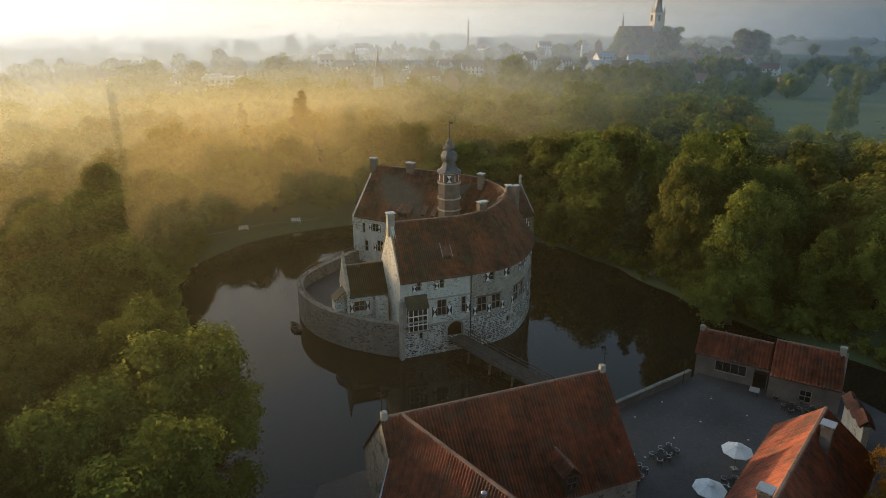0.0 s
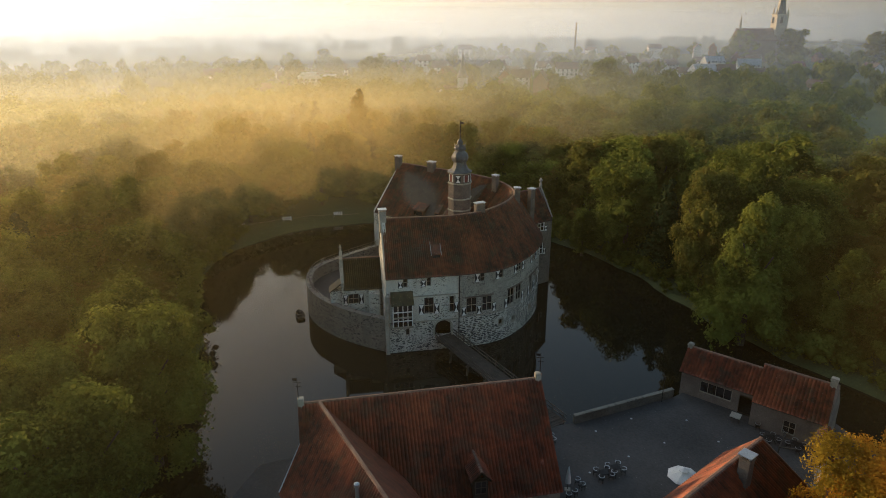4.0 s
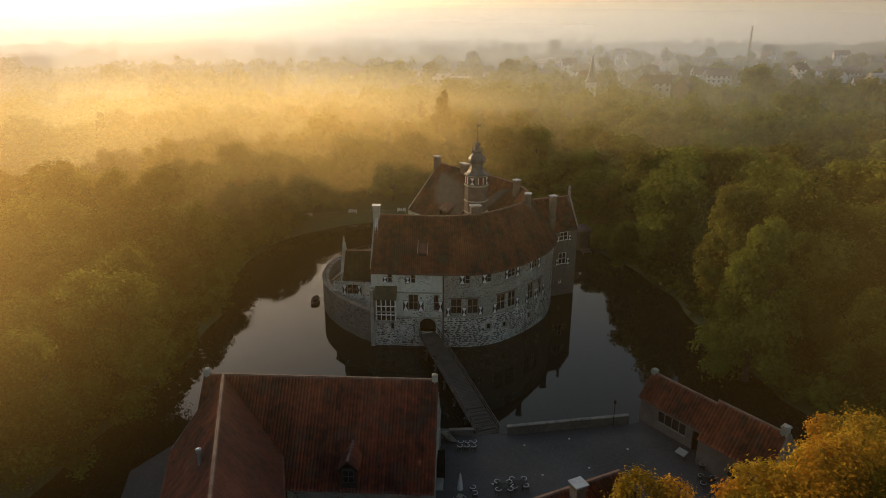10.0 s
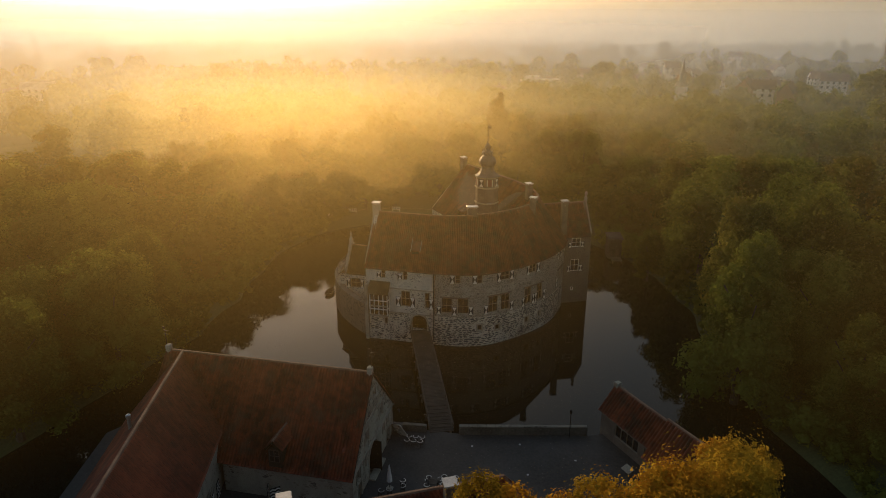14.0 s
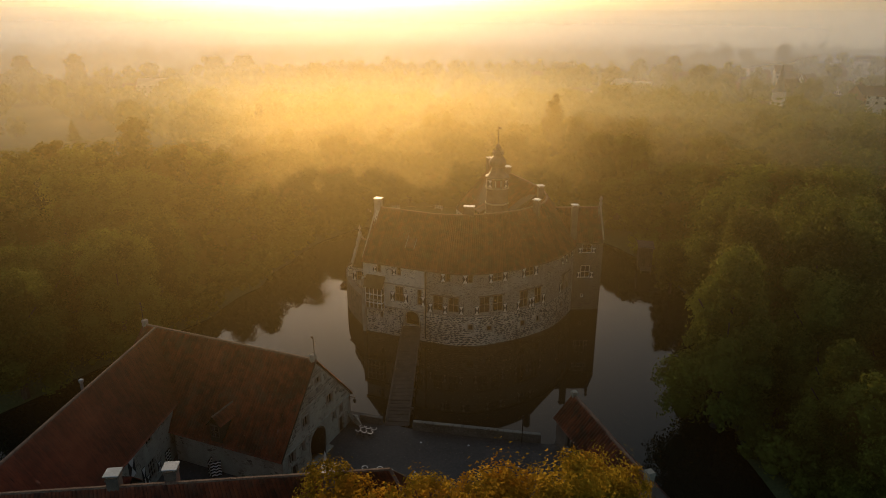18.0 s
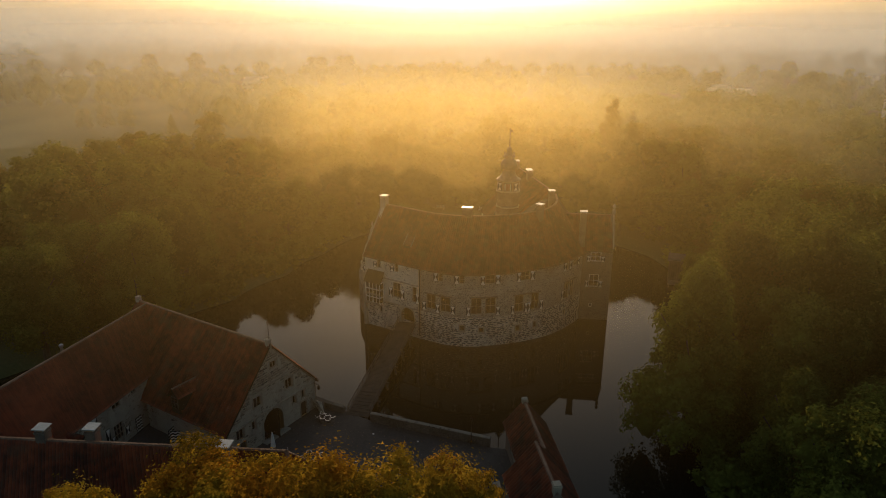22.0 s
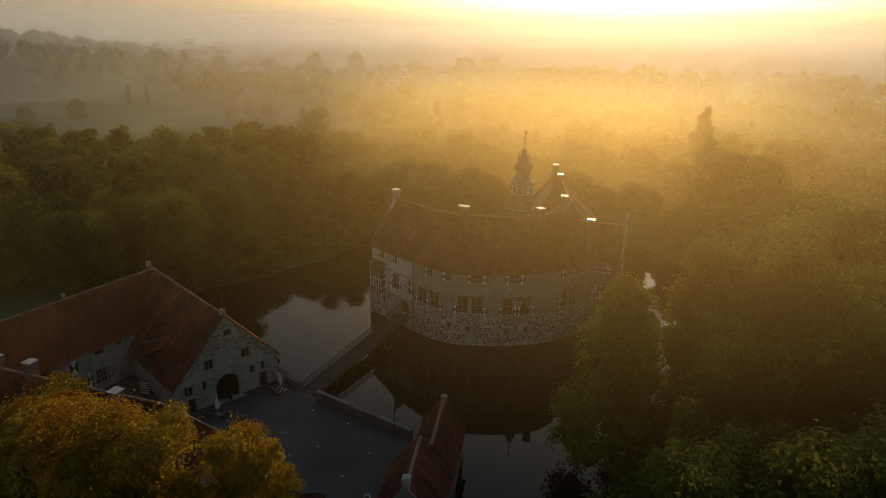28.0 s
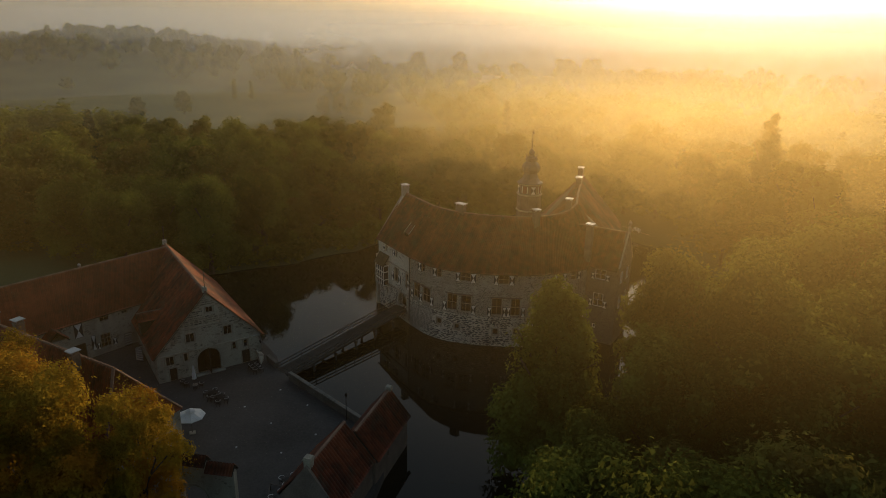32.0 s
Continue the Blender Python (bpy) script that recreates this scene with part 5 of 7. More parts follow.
part("gable_ledge", Geo().beam((*GAB.out(3.0, 0.06), 8.12), (*GAB.out(11.0, 0.06), 8.12), 0.14, 0.14), M["stone"], barn, "pale stone ledge")
part("barn_front_wall", wall(Line([LF + bu * 0.3, GF]), 9.5, (GF - LF).length - 0.9, 0.2, BE, (), 0.5), M["barnwall"], barn)
part("barn_back_wall", wall(Line([GB, LB]), 0, (GF - LF).length, -1.2, BE, (), 0.5), M["barnwall"], barn, "stone wall rising from the moat")
LG = Line([LB, LF])
LGW = [(3.4, 4.2, 5.7, 6.8, 1, 1), (8.6, 9.4, 5.7, 6.8, 1, 1), (6.6, 7.4, 8.8, 9.8, 1, 1), (4.0, 5.0, 2.2, 3.8, 1, 2)]
part("moat_gable_low", wall(LG, 0, LG.length, -1.2, BE, [w[:4] for w in LGW if w[2] < BE], 0.5), M["curtain"], barn, "grey stone gable on the moat")
gable_grid(LG, BE, BT - 0.12, HW, [w[:4] for w in LGW if w[2] > BE], barn, M["curtain"], "moat_gable_top")
for a, b, c, d, cols, rows in LGW:
    put_window(LG, a, b, c, d, barn, cols, rows)
oh = 0.45
ez = BE - oh * (BT - BE) / HW
lf, lb = BL - bn * (HW + oh), BL + bn * (HW + oh)
gf, gb = BR - bn * (HW + oh), BR + bn * (HW + oh)
rl, rr = (*(BL - bu * 0.12), BT), (*(BR + bu * 0.15), BT)
tiled([(*(lf - bu * 0.12), ez), (*(gf + bu * 0.15), ez)], [rl, rr], "barn_roof", barn, M["tile"], "steep red pantile barn roof", rib=0.34, rows=0.42, height=0.13)
tiled([(*(lb - bu * 0.12), ez), (*(gb + bu * 0.15), ez)], [rl, rr], "barn_roof", barn, M["tile"], "steep red pantile barn roof", rib=0.34, rows=0.42, height=0.13)
ridge_caps([rl, rr], barn)
for p, s in ((BR, -1), (BL, 1)):
    part("gable_stub", Geo().box(p.x + s * bu.x * 0.2, p.y + s * bu.y * 0.2, BT + 0.2, 0.6, 0.6, 1.0, math.atan2(bu.y, bu.x), 0.08), M["stone"], barn, "pale stone gable stub")
for p in (BR, BL):
    part("roof_vane", Geo().lathe(p.x, p.y, [(0.05, BT + 0.6), (0.03, BT + 2.9)], 6).beam((p.x - 0.45, p.y, BT + 2.3), (p.x + 0.35, p.y + 0.2, BT + 2.3), 0.05).beam((p.x - 0.3, p.y, BT + 1.9), (p.x + 0.3, p.y + 0.1, BT + 1.9), 0.05).box(p.x - 0.25, p.y, BT + 2.65, 0.4, 0.03, 0.25), M["metal"], barn, "iron vane on the gable stub")
# dormer
dt = Vector((10.9, 53.9))
dz = 8.3
dfront = dt - bn * 2.8
dd = math.atan2(bu.y, bu.x)
part("dormer_front", Geo().box(*(dfront), dz - 1.95, 1.36, 0.2, 2.3, dd), M["darkwood"], barn, "dark timber dormer front")
part("dormer_window", Geo().box(*(dfront - bn * 0.12), dz - 1.75, 1.0, 0.06, 1.3, dd), M["glass"], barn)
f = Geo()
for x in (-0.52, 0.0, 0.52):
    f.box(*(dfront - bn * 0.15 + bu * x), dz - 1.75, 0.08, 0.08, 1.4, dd)
for z in (-2.42, -1.75, -1.08):
    f.box(*(dfront - bn * 0.15), dz + z, 1.12, 0.08, 0.08, dd)
part("window_frame", f, M["wood"], barn, "weathered dormer window frame")
for k in (-1, 1):
    e0, e1 = dfront - bn * 0.35 + bu * k * 0.95, dt + bn * 0.3 + bu * k * 0.95
    tiled([(*e0, dz - 1.0), (*e1, dz - 1.0)], [(*(dfront - bn * 0.35), dz), (*(dt + bn * 0.3), dz)], "dormer_roof", barn, M["tile"], rib=0.24, rows=0.4)
    part("dormer_cheek", Geo().box(*(dt - bn * 1.6 + bu * k * 0.62), dz - 1.75, 0.1, 2.4, 1.9, dd), M["darkwood"], barn)
ridge_caps([(*(dfront - bn * 0.35), dz), (*(dt + bn * 0.3), dz)], barn, size=0.16)

# west wing: ridge runs from the barn's ridge towards the south-east
W0 = Vector((-3.9, 53.0))
wu = Vector((15.4, -19.2)).normalized()
wn = Vector((-wu.y, wu.x))
WL, WW, WE, WT = 32.0, 5.0, 7.4, 12.85
W1 = W0 + wu * WL
we = WE - 0.35 * (WT - WE) / WW
yard_lo = [(*(W0 + wn * (WW + 0.35) + wu * 4.5), we), (*(W1 + wn * (WW + 0.35)), we)]
moat_lo = [(*(W0 - wn * (WW + 0.35) + wu * 3.9), we), (*(W1 - wn * (WW + 0.35)), we)]
rd = [(*W0, WT), (*W1, WT)]
tiled(yard_lo, rd, "wing_roof", barn, M["tile_new"], "smooth red tiled wing roof", rib=0.24, rows=0.36, height=0.03)
tiled(moat_lo, rd, "wing_roof", barn, M["tile"], "red pantile wing roof", rib=0.34, rows=0.42, height=0.13)
ridge_caps(rd, barn)
WFW = [(12.65, 13.95, 6.0, 7.2, 2, 2), (9.9, 10.8, 6.2, 7.2, 2, 2), (12.7, 14.2, 2.0, 4.1, 3, 3)]
WDOOR = (16.2, 17.8, YARD_Z, 3.7)
# outside of this wall lies to its left, so the line runs back
WFr = Line([W1 + wn * WW, W0 + wn * WW])
rv = lambda w: (WFr.length - w[1], WFr.length - w[0], *w[2:])
part("wing_yard_wall", wall(WFr, 0, WFr.length, 0.2, WE, [rv(w)[:4] for w in WFW] + [rv(WDOOR)], 0.5), M["barnwall"], barn, "plastered yard front of the west wing")
for w in WFW:
    put_window(WFr, *rv(w)[:4], barn, *w[4:])
a, b, c, d = rv(WDOOR)
m = WFr.stand((a + b) / 2, c)
part("door", Geo().box(0, 0.3, (d - c) / 2, b - a, 0.1, d - c), M["darkwood"], barn, "dark arched wing door", m=m)
put_shutter(WFr, WFr.length - 17.5, WFr.length - 16.4, 4.7, 6.8, barn)
for a, b, c, d in ((14.85, 15.5, 2.1, 4.4), (14.3, 14.8, 2.0, 3.0), (11.95, 12.55, 1.9, 2.95)):
    put_shutter(WFr, WFr.length - b, WFr.length - a, c, d, barn)


def chevron_leaf(m, w, h):
    """A plank leaf painted with black and white zigzag bands."""
    leaf = part("striped_leaf", Geo().box(0, 0, h / 2, w, 0.07, h), M["black"], barn, "door leaf painted in black and white zigzags", m=m)
    for j in range(5):
        z = h * (0.06 + 0.19 * j)
        for y in (-0.05, 0.05):
            vs, n = [], 4
            for i in range(n + 1):
                x, k = -w / 2 + w * i / n, 0.13 if i % 2 else 0.0
                vs += [(x, y, z + k), (x, y, z + k + 0.16)]
            vs += [(x, y * 0.75, zz) for x, yy, zz in vs]
            q = 2 * (n + 1)
            fs = [(2 * i, 2 * i + 2, 2 * i + 3, 2 * i + 1) for i in range(n)] + [(2 * i, q + 2 * i, q + 2 * i + 2, 2 * i + 2) for i in range(n)] + [(2 * i + 1, 2 * i + 3, q + 2 * i + 3, q + 2 * i + 1) for i in range(n)]
            part("zigzag_band", Geo().add(vs, fs), M["white"], leaf, m=m)


chevron_leaf(WFr.stand(WFr.length - 10.4, YARD_Z, 0.08), 1.0, 2.0)
fd = math.degrees(math.atan2(bu.y, bu.x))
for x, y, t in ((12.1, 50.75, 40), (11.3, 50.5, -70)):
    chevron_leaf(pose(x, y, YARD_Z, 0, 0, fd + t), 1.05, 1.95)
# tiled porch gable against the wing
pm = W0 + wn * WW + wu * 20.4
for k in (-1, 1):
    tiled([(*(pm + wu * 1.5 * k + wn * 2.2), 5.9), (*(pm + wu * 1.5 * k - wn * 0.3), 5.9)], [(*(pm + wn * 2.2), 7.4), (*(pm - wn * 0.3), 7.4)], "porch_roof", barn, M["tile"], "small tiled porch roof", rib=0.24, rows=0.36)
part("porch", Geo().box(*(pm + wn * 0.95), (YARD_Z + 6.0) / 2, 2.5, 1.9, 6.0 - YARD_Z, math.atan2(wu.y, wu.x), 0.03), M["barnwall"], barn, "plastered porch")
part("valley_flashing", Geo().beam((*(W0 + wu * 0.1), WT + 0.06), (*(W0 - wn * (WW + 0.35) + wu * 3.8), we + 0.12), 0.24, 0.06), M["lead"], barn, "blue-grey lead flashing in the roof valley")
part("wing_moat_wall", wall(Line([W0 - wn * WW, W1 - wn * WW]), 4.4, WL, -1.2, WE, (), 0.5), M["barnwall"], barn)
gable((W1 - wn * WW)[:], (*W1, WT), (W1 + wn * WW)[:], 0.2, WE, barn, M["barnwall"])
vp = W0 + wu * 13.0 - wn * 1.4
part("roof_vent", Geo().lathe(vp.x, vp.y, [(0.16, 11.2), (0.16, 12.7), (0.24, 12.75), (0.24, 13.0), (0.1, 13.1)], 12), M["steel"], barn, "bright metal roof vent")

# ---- gatehouse row at the front, hipped at the yard end ----
row = thing("gatehouse_row", "long front range with red tiled hipped roof and chimneys", "building", (26, 42, YARD_Z))
RE = Vector((36.2, 54.2))
ru = Vector((-0.652, -0.758))
rn = Vector((0.758, -0.652))
RT, RVE, RW, RL = 12.65, 6.6, 4.7, 40.0
RS = RE + ru * RL
c_l, c_r = RE - ru * 3.9 - rn * RW, RE - ru * 3.9 + rn * RW
tiled([(*c_l, RVE), (*(RS - rn * RW), RVE)], [(*RE, RT), (*RS, RT)], "roof_west", row, M["tile"], "sunlit orange-red tiled slope", rib=0.34, rows=0.42, height=0.11)
tiled([(*c_r, RVE), (*(RS + rn * RW), RVE)], [(*RE, RT), (*RS, RT)], "roof_east", row, M["tile"], "shaded red tiled slope", rib=0.34, rows=0.42, height=0.11)
tiled([(*c_l, RVE), (*c_r, RVE)], [(*RE, RT), (*(RE + rn * 0.02), RT)], "roof_hip", row, M["tile"], "tiled hip end", rib=0.24, rows=0.4)
ridge_caps([(*RE, RT), (*RS, RT)], row)
ridge_caps([(*c_l, RVE), (*RE, RT)], row)
ridge_caps([(*c_r, RVE), (*RE, RT)], row)
i0 = RE - ru * 3.4
RWALL = Line([i0 - rn * (RW - 0.4), RS - rn * (RW - 0.4), RS + rn * (RW - 0.4), i0 + rn * (RW - 0.4), i0 - rn * (RW - 0.4)])
part("row_wall", wall(Line(list(reversed(RWALL.p))), 0, RWALL.length, 0.2, RVE + 0.05, (), 0.4), M["barnwall"], row, "plastered walls of the front range")
for x, y in ((33.83, 49.84), (24.45, 41.39), (21.92, 37.9)):
    chimney(x, y, 10.5, 13.9, 0.9, 0.9, math.atan2(ru.y, ru.x), row)

# ---- shed by the moat ----
shed = thing("shed", "low brick shed in two steps with red pantile roof", "shed", (42, 76, YARD_Z))
S0, S1, S2, S3 = Vector((35.9, 82.9)), Vector((43.6, 78.3)), Vector((43.3, 77.3)), Vector((50.0, 73.4))
su = (S1 - S0).normalized()
sn = Vector((su.y, -su.x))
f0, f1 = S0 + sn * 2.3 - su * 0.3, S1 + sn * 2.3
k0, k1 = S0 - sn * 2.6 - su * 0.3, S1 - sn * 2.6
tiled([(*f0, 4.15), (*f1, 4.15)], [(*(S0 - su * 0.3), 6.95), (*S1, 6.95)], "shed_roof", shed, M["tile"], "red pantile shed roof", rib=0.42, rows=0.42, height=0.14)
tiled([(*k0, 3.8), (*k1, 3.8)], [(*(S0 - su * 0.3), 6.95), (*S1, 6.95)], "shed_roof", shed, M["tile"], "red pantile shed roof", rib=0.42, rows=0.42, height=0.14)
ridge_caps([(*(S0 - su * 0.3), 6.95), (*S1, 6.95)], shed)
F0, F1, K0, K1 = S0 + sn * 2.0, S1 + sn * 2.0, S0 - sn * 2.3, S1 - sn * 2.3
SW = Line([F0, F1])
part("shed_front", wall(SW, 0, SW.length, 0.2, 4.4, [(2.4, 6.4, 2.1, 3.7), (7.3, 8.9, YARD_Z, 3.6)], 0.3), M["shedwall"], shed, "brick shed front")
put_window(SW, 2.4, 6.4, 2.1, 3.7, shed, 4, 1)
part("shed_back", wall(Line([K1, K0]), 0, SW.length, -1.2, 4.1, [(3, 3.6, 2.2, 3.0)], 0.3), M["shedwall"], shed)
gable(F0[:], (*S0, 6.6), K0[:], -1.0, 4.0, shed, M["shedwall"], thick=-0.05)
chimney(S0.x, S0.y, 6.2, 7.7, 0.6, 0.6, math.atan2(su.y, su.x), shed, M["stone"], False)
g0, g1 = S2 + sn * 3.2, S3 + sn * 3.2
h0, h1 = S2 - sn * 3.4, S3 - sn * 3.4
su2 = (S3 - S2).normalized()
tiled([(*g0, 4.35), (*(g1 + su2 * 0.3), 4.35)], [(*S2, 8.05), (*(S3 + su2 * 0.0), 8.05)], "shed_roof", shed, M["tile"], "taller red pantile shed roof", rib=0.42, rows=0.42, height=0.14)
tiled([(*h0, 4.1), (*(h1 + su2 * 0.3), 4.1)], [(*S2, 8.05), (*(S3 + su2 * 0.0), 8.05)], "shed_roof", shed, M["tile"], "taller red pantile shed roof", rib=0.42, rows=0.42, height=0.14)
ridge_caps([(*S2, 8.05), (*S3, 8.05)], shed)
SV = Line([S2 + sn * 2.9, S3 + sn * 2.9])
part("shed_front", wall(SV, 0, SV.length, 0.2, 4.6, [(3.6, 5.0, 1.6, 3.3)], 0.3), M["shedwall"], shed, "plastered shed front")
put_window(SV, 3.6, 5.0, 1.6, 3.3, shed, 2, 2)
part("shed_back", wall(Line([S3 - sn * 3.1, S2 - sn * 3.1]), 0, SV.length, -1.2, 4.4, [(2, 3, YARD_Z, 3.2)], 0.3), M["shedwall"], shed)
for p, z in ((S2, 8.0), (S3, 8.3)):
    gable((p + sn * 2.9)[:], (*p, z), (p - sn * 3.1)[:], -1.0, 4.4, shed, M["shedwall"], thick=0.3)
chimney(S3.x - su2.x * 0.3, S3.y - su2.y * 0.3, 7.6, 9.2, 0.7, 0.7, math.atan2(su2.y, su2.x), shed, M["stone"], False)

# ---- yard wall ----
YW = Line([(33.6, 80.0), (20.9, 71.6)])
yw = part("yard_wall", wall(YW, 0, YW.length, -1.2, 2.2, (), 0.42), M["yardwall"])
tagged(yw, "low rubble wall with pale coping along the moat", "wall", kind="structure")
g = Geo()
for j in range(14):
    a, b = YW.out(YW.length * (j + 0.02) / 14, -0.21), YW.out(YW.length * (j + 0.98) / 14, -0.21)
    g.beam((*a, 2.24), (*b, 2.24), 0.5, 0.1)
part("coping", g, M["curtain"], yw, "weathered coping stones")
YV = Line([(17.4, 69.9), (14.8, 68.6)])
tagged(part("yard_wall", wall(YV, 0, YV.length, -1.2, 2.0, (), 0.5), M["yardwall"]), "short rubble wall between bridge and barn", "wall", kind="structure")

# ---- wooden bridge ----
bridge = thing("footbridge", "long wooden footbridge on posts to the castle gate", "bridge", (10, 80, 0))
P0, P1 = Vector((19.1, 70.6)), Vector((OUT.out(8.5).x, OUT.out(8.5).y))
pu = (P1 - P0).normalized()
pn = Vector((-pu.y, pu.x))
PL = (P1 - P0).length
ht = lambda d: YARD_Z + (2.25 - YARD_Z) * min(1, d / PL)
n = int(PL / 0.32)
plank = cached("plank", lambda: Geo().box(0, 0, 0, 0.312, 2.9, 0.08, 0, 0.008).mesh("plank", M["deck"]))
pa = math.degrees(math.atan2(pu.y, pu.x))
for j in range(n):
    d = PL * (j + 0.5) / n
    p = P0 + pu * d
    part("plank", plank, None, bridge, m=pose(p.x, p.y, ht(d) + 0.006 * math.sin(j * 2.3), 0, 0, pa + 0.4 * math.sin(j * 1.7)))
for k in (-1.1, 0, 1.1):
    part("girder", Geo().beam((*(P0 + pn * k), ht(0) - 0.22), (*(P1 + pn * k), ht(PL) - 0.22), 0.25, 0.35), M["wood"], bridge)
for side in (-1.4, 1.4):
    for z in (0.45, 0.95):
        part("rail", Geo().beam((*(P0 + pn * side), ht(0) + z), (*(P1 + pn * side), ht(PL) + z), 0.09, 0.12), M["wood"], bridge)
    for j in range(13):
        d = PL * (j + 0.3) / 13
        p = P0 + pu * d + pn * side
        part("post", Geo().box(p.x, p.y, ht(d) + 0.5, 0.12, 0.12, 1.1, math.atan2(pu.y, pu.x), 0.02), M["wood"], bridge)
for j in range(7):
    d = 0.8 + 0.75 * j
    p = P0 + pu * d
    part("tread_batten", Geo().box(p.x, p.y, ht(d) + 0.07, 0.09, 2.5, 0.06, math.atan2(pu.y, pu.x)), M["darkwood"], bridge, "raised wooden tread batten")
for j in range(1, 6):
    d = PL * j / 6
    for side in (-1.25, 1.25):
        p = P0 + pu * d + pn * side
        part("pile", Geo().beam((*(p + pn * side * 0.35), -1.4), (*p, ht(d) - 0.1), 0.24), M["wood"], bridge)
    part("crossbeam", Geo().beam((*(P0 + pu * d - pn * 1.7), ht(d) - 0.45), (*(P0 + pu * d + pn * 1.7), ht(d) - 0.45), 0.22), M["wood"], bridge)

# ---- trees ----
rng = np.random.default_rng(7)


def leaf_cloud(lobes, count, size, droop=0.3, core=0.7, tufts=24, loose=0.17):
    """Small leaf sprays in tufts over the shells of a few lobes (x, y, z, rx, ry, rz), with gaps between the tufts."""
    lobes = np.array(lobes)
    n = len(lobes)
    w = (lobes[:, 3] * lobes[:, 4] * lobes[:, 5]) ** (2 / 3)
    w[0] *= 0.4 if n > 12 else 1.0
    idx = rng.choice(n, count, p=w / w.sum())
    out = rng.normal(size=(n, tufts, 3))
    out /= np.linalg.norm(out, axis=2)[:, :, None]
    out[:, :, 2] = np.where(out[:, :, 2] < -0.4, -out[:, :, 2], out[:, :, 2])
    reach = rng.uniform(0.74, 1.08, (n, tufts))
    pick = rng.integers(0, tufts, count)
    d = out[idx, pick]
    spread = rng.normal(size=(count, 3))
    stray = rng.random(count) < 0.22
    d = np.where(stray[:, None], d + 0.6 * rng.normal(size=(count, 3)), d)
    d /= np.linalg.norm(d, axis=1)[:, None]
    p = lobes[idx, :3] + d * lobes[idx, 3:] * reach[idx, pick][:, None] + spread * lobes[idx, 3:] * loose
    nrm = d + 0.35 * spread + 0.5 * rng.normal(size=(count, 3))
    nrm[:, 2] += droop
    nrm /= np.linalg.norm(nrm, axis=1)[:, None]
    a = np.cross(nrm, rng.normal(size=(count, 3)))
    a /= np.linalg.norm(a, axis=1)[:, None]
    b = np.cross(nrm, a)
    s = size * (0.6 + 0.8 * rng.random(count))[:, None]
    v = np.stack([p - a * s * 0.6 - b * s * 0.5, p + a * s * 0.6 - b * s * 0.5, p + b * s * 0.95 + nrm * s * 0.15], 1).reshape(-1, 3)
    f = np.arange(3 * count).reshape(-1, 3)
    # leafy mass inside, that closes the crown
    cv, cf, k = [v], [f], len(v)
    if core:
        nu, nv = 6, 3
        uu, vv = np.meshgrid(np.linspace(0, 2 * math.pi, nu, endpoint=False), np.linspace(-1.35, 1.35, nv))
        ball = np.stack([np.cos(uu) * np.cos(vv), np.sin(uu) * np.cos(vv), np.sin(vv)], 2).reshape(-1, 3)
        four = np.array([(r * nu + c, r * nu + (c + 1) % nu, (r + 1) * nu + (c + 1) % nu, (r + 1) * nu + c) for r in range(nv - 1) for c in range(nu)])
        face = np.concatenate([four[:, [0, 1, 2]], four[:, [0, 2, 3]]])
        for lb in lobes:
            cv.append(lb[:3] + ball * lb[3:] * core * (0.85 + 0.3 * rng.random((len(ball), 1))))
            cf.append(face + k)
            k += len(ball)
    return np.concatenate(cv), np.concatenate(cf)


def make_lobes(h, r, k, seed):
    """Lobes of a broad crown: a wide skirt, a full middle and a broken top."""
    rd = random.Random(seed)
    out = [(0, 0, h * 0.56, r * 0.62, r * 0.62, h * 0.36)]
    for i in range(k):
        a = 2.4 * i + rd.random()
        f = 0.14 + 0.74 * (i + rd.random()) / k
        rr = r * rd.uniform(0.45, 0.78) * (1.0 if f < 0.6 else 1.45 - 0.95 * f)
        q = r * rd.uniform(0.26, 0.44)
        out.append((rr * math.cos(a), rr * math.sin(a), h * f, q, q, q * rd.uniform(0.75, 1.15)))
    return out


def cone_lobes(h, r, k, seed):
    """Lobes of a tall pyramid-shaped crown, leafy almost to the ground."""
    rd = random.Random(seed)
    out = [(0, 0, h * 0.42, r * 0.6, r * 0.6, h * 0.36)]
    for i in range(k):
        a = 2.4 * i + rd.random()
        f = 0.05 + 0.89 * (i + rd.random()) / k
        rr = r * (1.08 - f) * rd.uniform(0.55, 0.9)
        q = r * rd.uniform(0.24, 0.36) * (1.2 - 0.55 * f)
        out.append((rr * math.cos(a), rr * math.sin(a), h * f, q, q, q * rd.uniform(0.8, 1.2)))
    return out


def trunk_geo(h, r, seed):
    rd = random.Random(seed)
    g = Geo().lathe(0, 0, [(0.055 * r + 0.16, -0.6), (0.04 * r + 0.10, h * 0.2), (0.03 * r + 0.07, h * 0.45), (0.08, h * 0.75)], 7)
    for i in range(6):
        a = 1.9 * i + rd.random()
        z = h * rd.uniform(0.25, 0.5)
        e = (r * 0.6 * math.cos(a), r * 0.6 * math.sin(a), z + h * rd.uniform(0.12, 0.3))
        g.beam((0, 0, z), e, 0.12)
    return g


PROTO = {}


